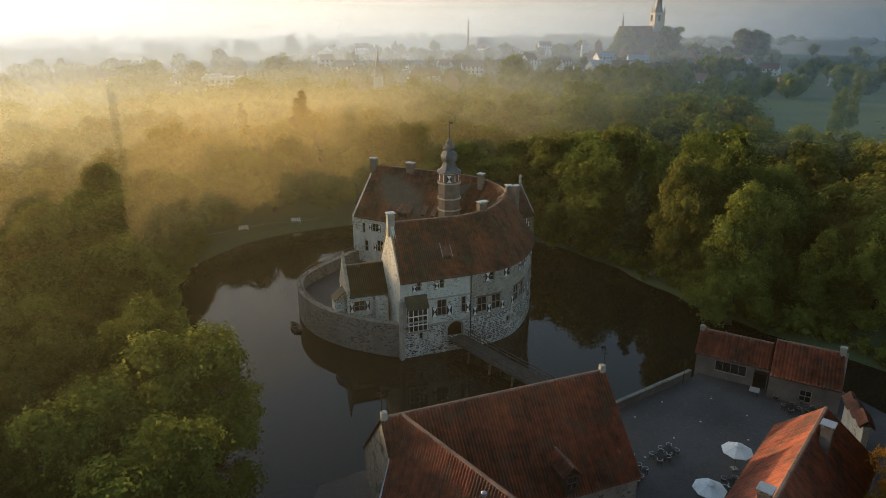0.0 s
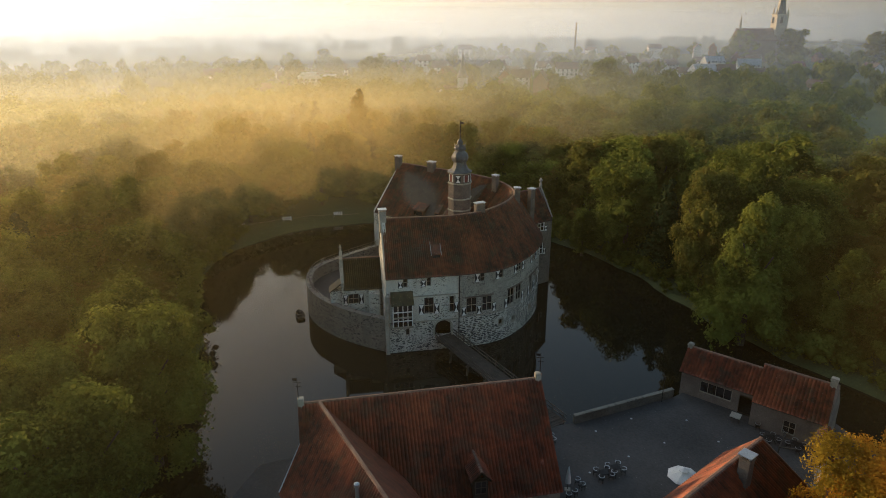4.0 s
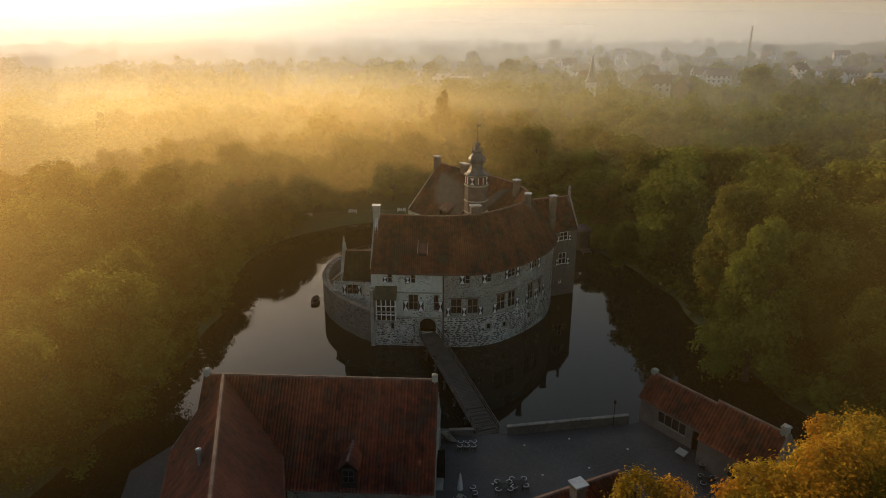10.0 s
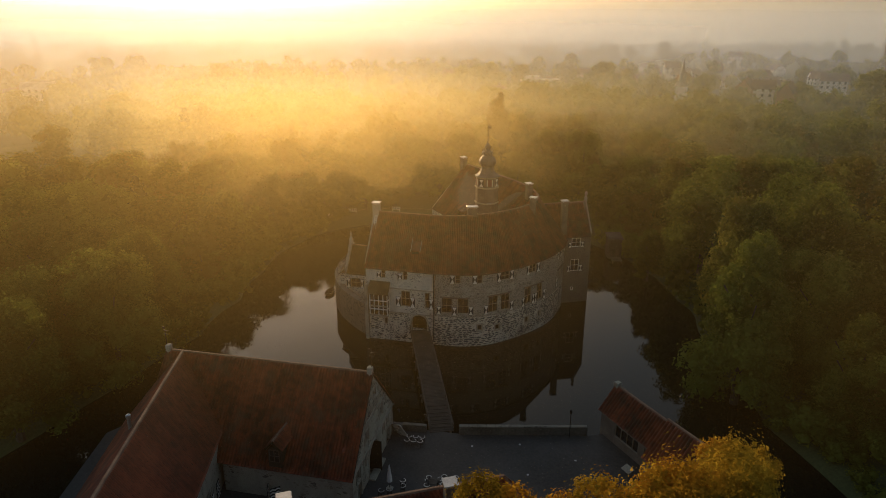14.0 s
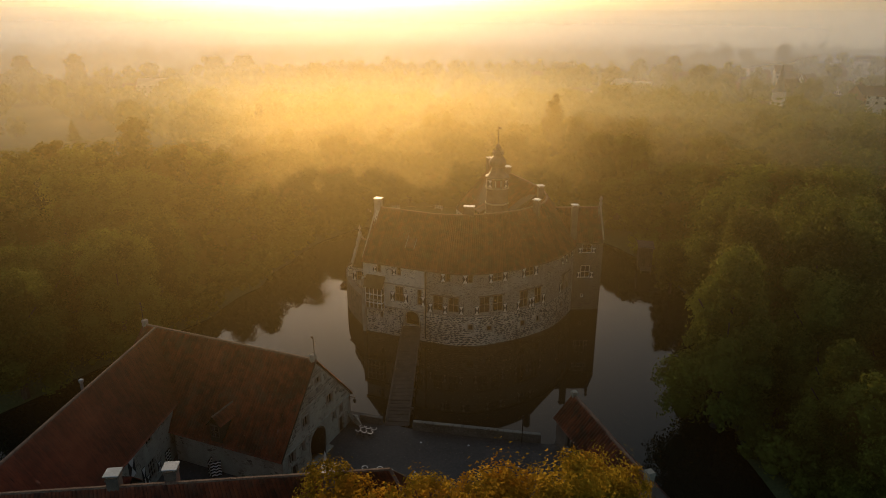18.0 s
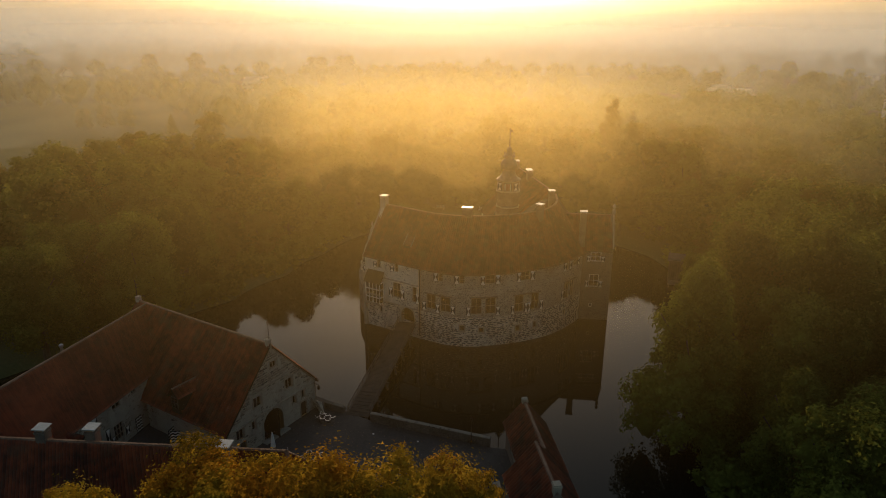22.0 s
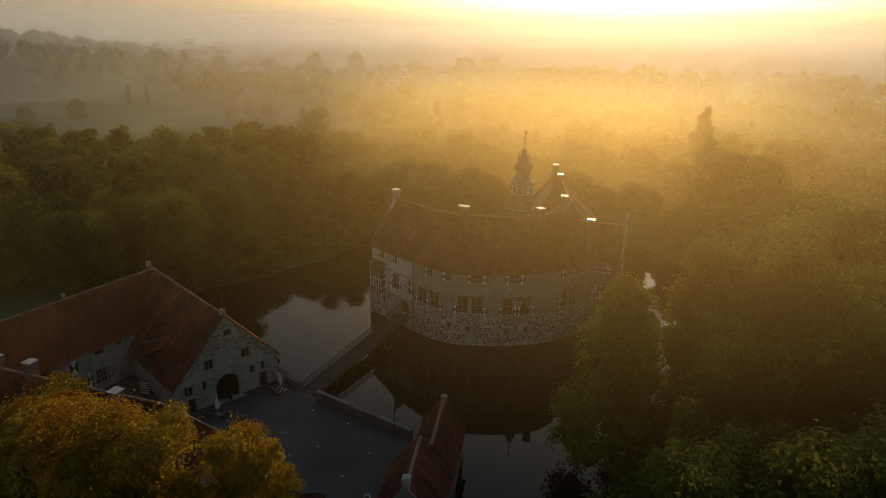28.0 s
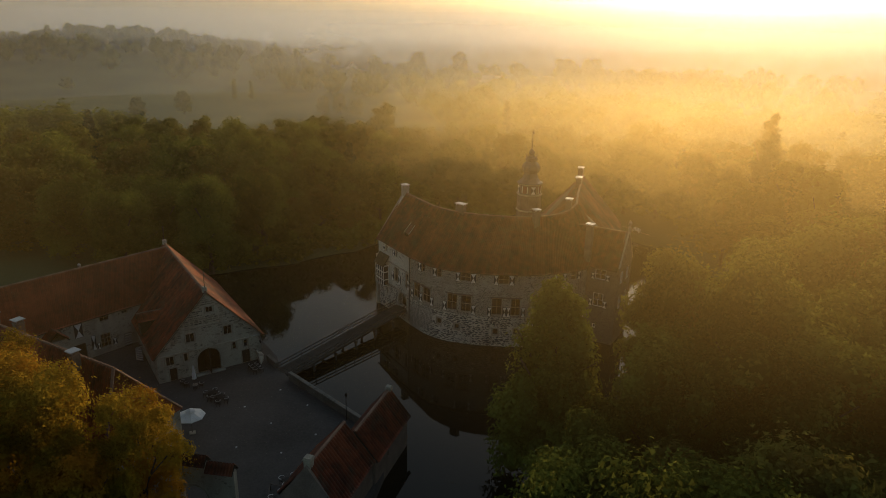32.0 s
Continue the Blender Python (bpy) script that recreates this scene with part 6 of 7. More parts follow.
def proto(kind, lod):
    """Shared crown and trunk meshes of one kind of tree at one fineness."""
    key = (kind, lod)
    if key in PROTO:
        return PROTO[key]
    count, size = {"gold": (56000, 0.125), "near": (27000, 0.21), "mid": (10000, 0.32), "far": (3200, 0.60)}[lod]
    if kind.startswith("spruce"):
        n = 14
        lobes = [(0.25 * math.cos(2.4 * i), 0.25 * math.sin(2.4 * i), 3 + 14.5 * i / n, 3.1 * (1 - i / n) + 0.35, 3.1 * (1 - i / n) + 0.35, 0.9) for i in range(n)]
        v, f = leaf_cloud(lobes, count // 2, size, -0.2, tufts=12, loose=0.2)
        h, r, m = 18, 3, M["needle"]
    elif kind.startswith("poplar"):
        lobes = [(0.4 * math.cos(2.1 * i), 0.4 * math.sin(2.1 * i), 3.5 + 1.5 * i, 1.9 - 0.07 * i, 1.9 - 0.07 * i, 1.9) for i in range(11)]
        v, f = leaf_cloud(lobes, count // 2, size)
        h, r, m = 20, 2, M["leaf"]
    else:
        sd = sum(map(ord, kind))
        h, r = 18, {"a": 6.0, "b": 5.0, "c": 6.6, "d": 4.4, "e": 5.6}[kind[-1]]
        v, f = leaf_cloud(cone_lobes(h, r, 34, sd) if kind[-1] == "e" else make_lobes(h, r, 26 if kind.startswith("gold") else 22, sd), count, size, core=0.3 if kind.startswith("gold") else 0.66, tufts=30 if kind.startswith("gold") else 24, loose=0.13 if kind.startswith("gold") else 0.15)
        m = M["leaf_gold"] if kind.startswith("gold") else M["leaf_olive"] if kind[-1] in "bd" else M["leaf"]
    crown = quads("crown", v, f, m)
    trunk = trunk_geo(h, r, 5).mesh("trunk", M["bark"])
    PROTO[key] = (crown, trunk)
    return PROTO[key]


TREE_LABEL = {"oak": "broad leafy green tree on the wooded bank", "gold": "autumn tree with golden yellow leaves by the bailey", "spruce": "dark narrow conifer among the broadleaf trees", "poplar": "slender upright poplar tree"}


def tree(x, y, z, height, kind, lod="mid", wide=1.0, turn=None):
    crown, trunk = proto(kind, lod)
    k = height / (20 if kind.startswith("poplar") else 18.5)
    t = rng.uniform(0, 360) if turn is None else turn
    base = kind.split("_")[0]
    ob = thing("tree", TREE_LABEL[base], "tree", (x, y, z), t, "woods")
    ob.scale = (k * wide, k * wide, k)
    for nm, me in (("trunk", trunk), ("crown", crown)):
        o = new(nm, me)
        o.parent = ob
    return ob


KINDS = ["oak_a", "oak_b", "oak_c", "oak_d"]
placed = []


def free(x, y, d):
    return all((x - a) ** 2 + (y - b) ** 2 > d * d for a, b in placed)


# trees that stand out by themselves
SINGLE = [(-24.5, 56.5, 20.0, "oak_a", 1.05), (-33, 66, 18, "oak_c", 1.0), (-22, 42, 18.5, "oak_a", 1.1), (-30, 47, 19, "oak_a", 1.0),
          (43, 113.5, 26.0, "oak_b", 0.85), (50, 117.5, 26.5, "oak_c", 0.9), (46.6, 98.5, 23.5, "oak_e", 1.0), (59.5, 96.5, 16.5, "oak_e", 1.1), (52.0, 103.5, 13, "oak_a", 1.1),
          (23.6, 134.5, 10.5, "oak_a", 0.9), (-39.7, 187.8, 29, "spruce", 1.2), (55, 107, 21, "oak_a", 1.0), (66, 93, 18, "oak_c", 1.0), (72, 106, 22, "oak_b", 1.1), (62, 94, 12, "oak_b", 1.0)]
GOLD = [(52.5, 60.0, 19.4, "gold_d"), (51.0, 51.5, 22.0, "gold_b"), (47.6, 47.3, 21.2, "gold_d"), (41.0, 44.6, 18.6, "gold_b"), (47.5, 41.5, 18.0, "gold_a"), (55.5, 55.5, 17.0, "gold_b"), (37.0, 38.0, 17.0, "gold_d")]
for x, y, h, kd, wd in SINGLE:
    tree(x, y, 1.0, h, kd, "near", wd)
    placed.append((x, y))
for x, y, h, kd in GOLD:
    tree(x, y, YARD_Z, h, kd, "gold", 0.8 if y > 58 else 1.0)
    placed.append((x, y))
MEADOWS = [[(-260, -150), (-165, -60), (-138, 40), (-132, 100), (-140, 128), (-165, 142), (-300, 140), (-385, 50), (-450, -38), (-500, -145)],
           [(95, 165), (112, 150), (300, 240), (420, 400), (230, 412), (130, 330)]]


def in_meadow(x, y):
    for poly in MEADOWS:
        inside = False
        for (ax, ay), (bx, by) in zip(poly, poly[1:] + poly[:1]):
            if (ay > y) != (by > y) and x < (bx - ax) * (y - ay) / (by - ay) + ax:
                inside = not inside
        if inside:
            return True
    return False


def beyond(x, y):
    dx, dy = x - CASTLE.x, y - CASTLE.y
    return math.hypot(dx, dy) - shore_radius(math.atan2(dy, dx))


rd = random.Random(11)
tries, near_n, solo, behind = 0, 0, 0, []
while near_n < 780 and tries < 60000:
    tries += 1
    th = rd.uniform(radians(-62), radians(250))
    r = 40 + 165 * rd.random() ** 0.75
    x, y = CASTLE.x + r * math.cos(th), CASTLE.y + r * math.sin(th)
    gap = beyond(x, y)
    lawn = 9 if radians(100) < th < radians(157) else 1.2 if th > radians(157) else 2.5
    if gap < lawn or gap > 120 or in_meadow(x, y) or not free(x, y, 7.4 if gap < 45 else 8.6):
        continue
    if math.hypot(x - 50, y - 6) < 27 or math.hypot(x - 103, y - 74) < 24 or (y < 34 and -30 < x < 60) or (x > 50 and y < 90):
        continue
    kd = "spruce" if rd.random() < 0.04 else rd.choice(KINDS)
    h = rd.choice((rd.uniform(9, 14), rd.uniform(13, 19), rd.uniform(16, 22))) * (1.0 if gap > 12 or th < radians(80) else 0.85) + (3.0 if th < radians(60) else 0.0)
    wd = rd.uniform(1.05, 1.35) * (18 / h) ** 0.45
    if gap < 32 and solo < 280:
        tree(x, y, 1.2, h, kd, "near" if math.hypot(x - 103, y - 74) < 62 or (x < -20 and y < 80) else "mid", wd)
        solo += 1
    else:
        behind.append((x, y, h, kd, wd))
    placed.append((x, y))
    near_n += 1
for x, y, h in ((158, 270, 17), (164, 277, 19), (172, 282, 20), (-327, 38, 13), (-327, 48, 12)):
    tree(x, y, 1.4, h, "poplar", "mid", 1.25)
for x, y, h in ((-220, 116, 10), (138, 305, 8)):
    tree(x, y, 1.4, h, "spruce", "far", 1.3)
for x, y, h in ((-257, 88, 11), (-257, 97, 12), (-255, 105, 9), (-241, 0, 12), (-262, 18, 13), (-380, -70, 10), (182, 268, 6)):
    tree(x, y, 1.4, h, rd.choice(KINDS), "far", 1.3)

for x, y, h in ((-149, 412, 23), (-321, 759, 24), (-300, 750, 22), (-252, 864, 24), (-193, 593, 23), (-111, 459, 23), (-98, 468, 20), (-193, 879, 28), (222, 845, 36), (277, 846, 40), (357, 826, 38), (372, 820, 34),
                (46, 452, 24), (59, 276, 23), (-88, 267, 22), (181, 725, 22), (-140, 466, 23), (-180, 426, 22), (-204, 435, 23), (-177, 153, 24), (-570, 238, 24), (-416, 310, 24), (-304, 332, 23),
                (-552, 192, 24), (-437, 296, 24), (-316, 307, 22)):
    tree(x, y, 1.4, h, rd.choice(KINDS), "far", 1.35)

# bushes along the banks
bv, bf = leaf_cloud(make_lobes(18, 8.5, 9, 77), 420, 0.75)
vs, fs, k = [], [], 0
for i in range(330):
    th = rd.uniform(radians(-64), radians(75)) if i % 2 else rd.uniform(radians(158), radians(250))
    r = shore_radius(th) + rd.uniform(-0.2, 9)
    x, y = CASTLE.x + r * math.cos(th), CASTLE.y + r * math.sin(th)
    s, a = rd.uniform(0.16, 0.4), rd.uniform(0, 6.28)
    ca, sa = math.cos(a) * s, math.sin(a) * s
    vs.append(np.stack([bv[:, 0] * ca - bv[:, 1] * sa + x, bv[:, 0] * sa + bv[:, 1] * ca + y, bv[:, 2] * s * 0.8 + 0.2], 1))
    fs.append(bf + k)
    k += len(bv)
tagged(new("bushes", quads("bushes", np.concatenate(vs), np.concatenate(fs), M["leaf"])), "dark bushes along the moat banks", "bushes", kind="stuff")

# the wood behind the front rows: crowns joined by kind
GROW = {}
for kd in KINDS + ["spruce"]:
    if kd == "spruce":
        GROW[kd] = leaf_cloud([(0, 0, 3 + 14.5 * i / 9, 3.1 * (1 - i / 9) + 0.35, 3.1 * (1 - i / 9) + 0.35, 1.1) for i in range(9)], 1200, 0.55, -0.2, tufts=12)
    else:
        GROW[kd] = leaf_cloud(make_lobes(18, {"a": 6.0, "b": 5.0, "c": 6.6, "d": 4.4}[kd[-1]], 20, ord(kd[-1])), 2500, 0.46)
for kd in GROW:
    v, f = GROW[kd]
    vs, fs, k = [], [], 0
    for x, y, h, kk, wd in behind:
        if kk != kd:
            continue
        s, a = h / 18.5, rd.uniform(0, 6.28)
        ca, sa = math.cos(a) * s * wd, math.sin(a) * s * wd
        vs.append(np.stack([v[:, 0] * ca - v[:, 1] * sa + x, v[:, 0] * sa + v[:, 1] * ca + y, v[:, 2] * s + 1.2], 1))
        fs.append(f + k)
        k += len(v)
    mt = M["needle"] if kd == "spruce" else M["leaf_olive"] if kd[-1] in "bd" else M["leaf"]
    ob = new("wood", quads("wood", np.concatenate(vs), np.concatenate(fs), mt))
    tagged(ob, "dense green wood behind the front rows of trees", "woods", kind="stuff")

# woods farther off: one mass of crowns
TOWN = []
rt = random.Random(3)
for k in range(34):
    TOWN.append((-170 + 56 * (k % 9) + rt.uniform(-18, 18), 470 + 85 * (k // 9) + rt.uniform(-28, 28)))
for x, y in ((-180, 560), (-150, 470), (-212, 535), (-85, 600), (3, 640), (40, 610), (200, 770), (160, 745), (89, 860), (-110, 900), (60, 1000), (-300, 640), (-260, 520), (120, 690), (-40, 720),
             (260, 700), (230, 820), (-20, 560), (310, 860), (-360, 700), (-690, -175), (-770, -130), (-750, -45), (-672, 74), (-740, 129), (-687, 183), (-700, 20), (-366, 201), (-560, 330), (-640, 420), (-420, 560)):
    TOWN.append((x, y))
# roofs that stand clear of the trees: plan place, ridge height, turn, kind
LOTS = [(56, 1040, 22, 85, 1), (132, 899, 19, 8, 2), (167, 590, 18, -5, 3), (121, 531, 17, 20, 3), (137, 531, 17, -15, 0), (180, 687, 19, 80, 1), (176, 858, 21, 85, 0), (197, 878, 22, 80, 1),
        (22, 516, 18, 5, 2), (76, 609, 18, 40, 0), (-94, 804, 20, 10, 2), (-73, 516, 18, -10, 0), (-99, 580, 19, 30, 0), (-17, 442, 18, 85, 1), (-138, 357, 14, 0, 2), (-60, 470, 17, 60, 1),
        (-770, -205, 14, 30, 3), (-560, 40, 12, 40, 1), (-600, 95, 12, -20, 0), (-590, 130, 12, 15, 0), (-360, 212, 15, 50, 3), (-208, 420, 17, 20, 0), (-640, -30, 13, 10, 1)]
TOWN += [(x, y) for x, y, z, a, k in LOTS]
vs, fs, k = [], [], 0
def mound(r, h, s):
    """Lobes of a far, rounded crown."""
    q = random.Random(s)
    return [(0, 0, h * 0.48, r * 0.85, r * 0.85, h * 0.44)] + [(r * 0.6 * math.cos(1.05 * i), r * 0.6 * math.sin(1.05 * i), h * q.uniform(0.35, 0.68), r * 0.42, r * 0.42, h * 0.22) for i in range(6)] + [(r * 0.2, 0, h * 0.8, r * 0.45, r * 0.4, h * 0.17)]


far_protos = [leaf_cloud(mound(r, 17, s), n, q, core=0.84, tufts=14, loose=0.14) for n, q in ((520, 0.78), (150, 1.3)) for s, r in ((1, 7.0), (2, 8.5), (3, 6.0))]
n_far = 0
while n_far < 2900:
    th = rd.uniform(radians(-15), radians(235))
    r = 165 + 2100 * rd.random() ** 2.3
    x, y = CASTLE.x + r * math.cos(th), CASTLE.y + r * math.sin(th)
    if n_far > 2700:
        x, y, r = rd.gauss(-640, 85), rd.gauss(-110, 95), 400
    if in_meadow(x, y) or beyond(x, y) < 100 or any(math.hypot(x - a, y - b) < 11 for a, b in TOWN) or any(math.hypot(x - a * q, y - b * q) < 12 for a, b, *_ in LOTS for q in (0.97, 0.94)) or any(math.hypot(x + 36 * q, y - 371 * q) < 11 for q in (1.0, 0.97, 0.94, 0.9, 0.86)):
        continue
    v, f = far_protos[n_far % 3 + (3 if math.hypot(x, y - 60) > 480 else 0)]
    stand = 0.5 + 0.5 * noise.noise((x * 0.011, y * 0.011, 2.0))
    s, a = rd.uniform(0.75, 1.1) + (0.9 if r < 500 else 0.3) * max(0.0, stand - 0.4), rd.uniform(0, 6.28)
    ca, sa = math.cos(a) * s, math.sin(a) * s
    vs.append(np.stack([v[:, 0] * ca - v[:, 1] * sa + x, v[:, 0] * sa + v[:, 1] * ca + y, v[:, 2] * s * 0.95 + 0.5 + rise(x, y)], 1))
    fs.append(f + k)
    k += len(v)
    n_far += 1
far = new("far_woods", quads("far_woods", np.concatenate(vs), np.concatenate(fs), M["leaf"]))
tagged(far, "misty belts of woodland behind the castle", "woods", kind="stuff")

# ---- the little town in the mist ----


def house(name, w, d, h, roof, wallm, roofm, label, storeys=2):
    """A gabled house: long side w, depth d, eaves h, ridge roof above."""
    ob = thing(name, label, "house", group="town houses")
    part("wall", Geo().prism([(-w / 2, -d / 2), (w / 2, -d / 2), (w / 2, d / 2), (-w / 2, d / 2)], -11.0, h), M[wallm], ob)
    tri = Geo()
    for x in (-w / 2, w / 2):
        tri.add([(x, -d / 2, h), (x, d / 2, h), (x, 0, h + roof)], [(0, 1, 2)])
    part("gable", tri, M[wallm], ob)
    r = part("roof", Geo().slab([(-w / 2 - 0.4, -d / 2 - 0.4, h - 0.3), (w / 2 + 0.4, -d / 2 - 0.4, h - 0.3), (w / 2 + 0.4, 0, h + roof), (-w / 2 - 0.4, 0, h + roof)], 0.25)
             .slab([(-w / 2 - 0.4, d / 2 + 0.4, h - 0.3), (w / 2 + 0.4, d / 2 + 0.4, h - 0.3), (w / 2 + 0.4, 0, h + roof), (-w / 2 - 0.4, 0, h + roof)], 0.25), M[roofm], ob)
    part("chimney", Geo().box(w * 0.25, 0.6, h + roof, 0.9, 0.9, 2.0), M["brick"], r)
    n = max(2, int(w / 3.2))
    for k in range(storeys):
        for i in range(n):
            for sy in (-1, 1):
                part("window", cached("town_window", lambda: Geo().box(0, 0, 0, 1.2, 0.12, 1.4).mesh("window", M["glass"])), None, ob,
                           m=pose(-w / 2 + w * (i + 0.5) / n, sy * (d / 2 + 0.03), 1.7 + 2.9 * k))
    return ob


HOUSES = [house("house", 12, 9, 5.6, 4.5, "townwall", "townroof", "white rendered house with dark tiled roof"),
          house("house", 10, 9, 5.2, 5.5, "townbrick", "townroof", "red brick gabled house with tiled roof"),
          house("house", 16, 10, 6.0, 4.2, "townwall", "townroof", "long pale town house with dark roof"),
          house("house", 17, 13, 4.6, 5.0, "townwall", "lead", "white house under a pale sheet metal roof")]
rh = random.Random(5)
for i, (x, y) in enumerate(TOWN[:-len(LOTS)]):
    src = HOUSES[i % 3]
    m = pose(x, y, 1.6, 0, 0, rh.uniform(-70, 70))
    if i < 3:
        src.matrix_basis = m
    else:
        copy_thing(src, m)
HOUSES[3].matrix_basis = pose(150, 640, 8, 0, 0, 15)
for x, y, z, a, k in LOTS:
    copy_thing(HOUSES[k], pose(x, y, z - (10.1, 10.7, 10.2, 9.6)[k], 0, 0, a))
# flat-roofed white block
flats = thing("flats", "white flat-roofed block of flats among trees", "building", (-130, 402, 1.5), 12)
bm_ = rest(flats)
part("wall", Geo().prism([(-11, -6), (11, -6), (11, 6), (-11, 6)], -0.5, 13), M["townwall"], flats, m=bm_)
part("roof", Geo().box(0, 0, 13.2, 22.6, 12.6, 0.5).box(-5, 0, 14.2, 9, 7, 2), M["townwall"], flats, m=bm_)
for k in range(4):
    for i in range(6):
        part("window", cached("flat_window", lambda: Geo().box(0, 0, 0, 2.2, 0.12, 1.4).mesh("window", M["glass"])), None, flats, m=bm_ @ pose(-9.2 + 3.7 * i, -6.03, 1.8 + 3.1 * k))
copy_thing(HOUSES[1], pose(6, 440, 6, 0, 0, 80))
copy_thing(HOUSES[0], pose(-8, 446, 7, 0, 0, 5))
# chapel with a slim spire
chapel = thing("chapel", "white chapel tower with a slim grey spire", "church", (-35.3, 371, 1.5))
part("tower", Geo().box(-35.3, 371, 9, 5, 5, 17), M["townwall"], chapel)
part("spire", Geo().lathe(-35.3, 371, [(3.6, 17.5), (2.2, 19.5), (0.9, 26), (0.05, 32)], 8), M["slate"], chapel, "grey slate spire")
part("nave", Geo().box(-41.5, 373, 5, 9, 7, 9).slab([(-46.4, 369.3, 9.2), (-37.6, 369.3, 9.2), (-37.6, 373, 13), (-46.4, 373, 13)], 0.3).slab([(-46.4, 376.7, 9.2), (-37.6, 376.7, 9.2), (-37.6, 373, 13), (-46.4, 373, 13)], 0.3), M["townroof"], chapel)
# big church far off
church = thing("church", "large stone church with a tall square tower and spire", "church", (262, 858, 2))
part("tower", Geo().box(262, 858, 27, 13.0, 13.0, 54, 0.2).box(262, 858, 40, 13.6, 13.6, 0.9, 0.2).box(262, 858, 53.6, 14.2, 14.2, 1.0, 0.2), M["stone"], church, "tall square church tower")
part("spire", Geo().lathe(262, 858, [(6.3, 54), (4.9, 60), (2.6, 74), (0.1, 90)], 8), M["slate"], church, "steep slate spire")
for a, b in ((-1, -1), (1, -1), (1, 1), (-1, 1)):
    part("pinnacle", Geo().lathe(262 + a * 6.0, 858 + b * 6.0, [(1.0, 53), (0.9, 57), (0.05, 62)], 6), M["stone"], church)
    # solid near-black block, painted as the opening's shade
    part("bell_opening", Geo().box(262 + a * 6.5 * (b > 0) - 0.02 * b, 858 + a * 6.5 * (b < 0), 47.5, 2.4, 2.4, 7.0, 0.2), M["indoor_shade"], church, "dark block for the shade in a louvred bell opening")
part("nave", Geo().box(236, 852, 13, 44, 18, 26, 0.2), M["brick"], church)
nu_, nw_ = Vector((math.cos(0.2), math.sin(0.2), 0)), Vector((-math.sin(0.2), math.cos(0.2), 0))
nc_ = Vector((236, 852, 0))
nr_ = [nc_ + nu_ * e * 23 + nw_ * f * 10 + Vector((0, 0, 25.5 if f else 38.5)) for f in (-1, 0, 1) for e in (-1, 1)]
part("nave_roof", Geo().slab([nr_[0], nr_[1], nr_[3], nr_[2]], 0.5).slab([nr_[4], nr_[5], nr_[3], nr_[2]], 0.5), M["townroof"], church, "steep dark nave roof")
part("nave_gable", Geo().add([nr_[0], nr_[2], nr_[4]], [(0, 1, 2)]).add([nr_[1], nr_[3], nr_[5]], [(0, 1, 2)]), M["brick"], church)
part("ridge_turret", Geo().lathe(218, 848.3, [(1.3, 37), (1.3, 43), (0.05, 54)], 8), M["slate"], church, "slim ridge turret")
stack = part("factory_chimney", Geo().lathe(36, 992, [(1.5, 0), (1.0, 42), (1.2, 42.5), (1.1, 44)], 12), M["brick"])
tagged(stack, "tall brick factory chimney in the mist", "chimney")
crane = thing("tower_crane", "thin tower crane far off in the mist", "crane", (-250, 980, 1))
part("mast", Geo().beam((-250, 980, 0), (-250, 980, 38), 0.8), M["metal"], crane)
part("jib", Geo().beam((-276, 980, 36), (-242, 980, 36), 0.7), M["metal"], crane)
for k, (x, y, w, d, h) in enumerate(((-500, 640, 60, 30, 9), (-430, 760, 80, 26, 10), (-560, 520, 50, 40, 8), (-640, 560, 46, 30, 11))):
    hall = thing("hall", "low flat industrial hall in the haze", "building", (x, y, 1.5), 15 * k)
    mm = rest(hall)
    part("wall", Geo().prism([(-w / 2, -d / 2), (w / 2, -d / 2), (w / 2, d / 2), (-w / 2, d / 2)], -0.5, h), M["townwall"], hall, m=mm)
    part("roof", Geo().box(0, 0, h + 0.2, w + 1, d + 1, 0.5), M["townroof"], hall, m=mm)

# ---- things in the yard and on the water ----


def parasol(x, y, z, r, turn):
    ob = thing("parasol", "large open white canvas parasol in the yard", "parasol", (x, y, z), turn, "yard parasols")
    m = rest(ob)
    v = [(0, 0, 3.05)] + [(r * math.cos(i * math.pi / 4), r * math.sin(i * math.pi / 4), 2.35) for i in range(8)] + [(0, 0, 2.98)] + [(r * math.cos(i * math.pi / 4), r * math.sin(i * math.pi / 4), 2.28) for i in range(8)]
    f = [(0, 1 + i, 1 + (i + 1) % 8) for i in range(8)] + [(9, 10 + (i + 1) % 8, 10 + i) for i in range(8)] + [(1 + i, 10 + i, 10 + (i + 1) % 8, 1 + (i + 1) % 8) for i in range(8)]
    can = part("canopy", Geo().add(v, f), M["canvas"], ob, "white eight-sided canvas canopy", m=m)
    part("vent_cap", Geo().lathe(0, 0, [(0.55, 2.98), (0.5, 3.05), (0.05, 3.3)], 8), M["canvas"], can, m=m)
    for i in range(8):
        a = i * math.pi / 4
        part("rib", Geo().beam((0, 0, 2.93), (r * 0.97 * math.cos(a), r * 0.97 * math.sin(a), 2.26), 0.035), M["wood"], can, m=m)
    part("pole", Geo().lathe(0, 0, [(0.035, 0), (0.035, 3.3)], 8), M["wood"], ob, m=m)
    part("base_plate", Geo().box(0, 0, 0.05, 0.7, 0.7, 0.1, 0, 0.02), M["stone"], ob, m=m)
    return ob


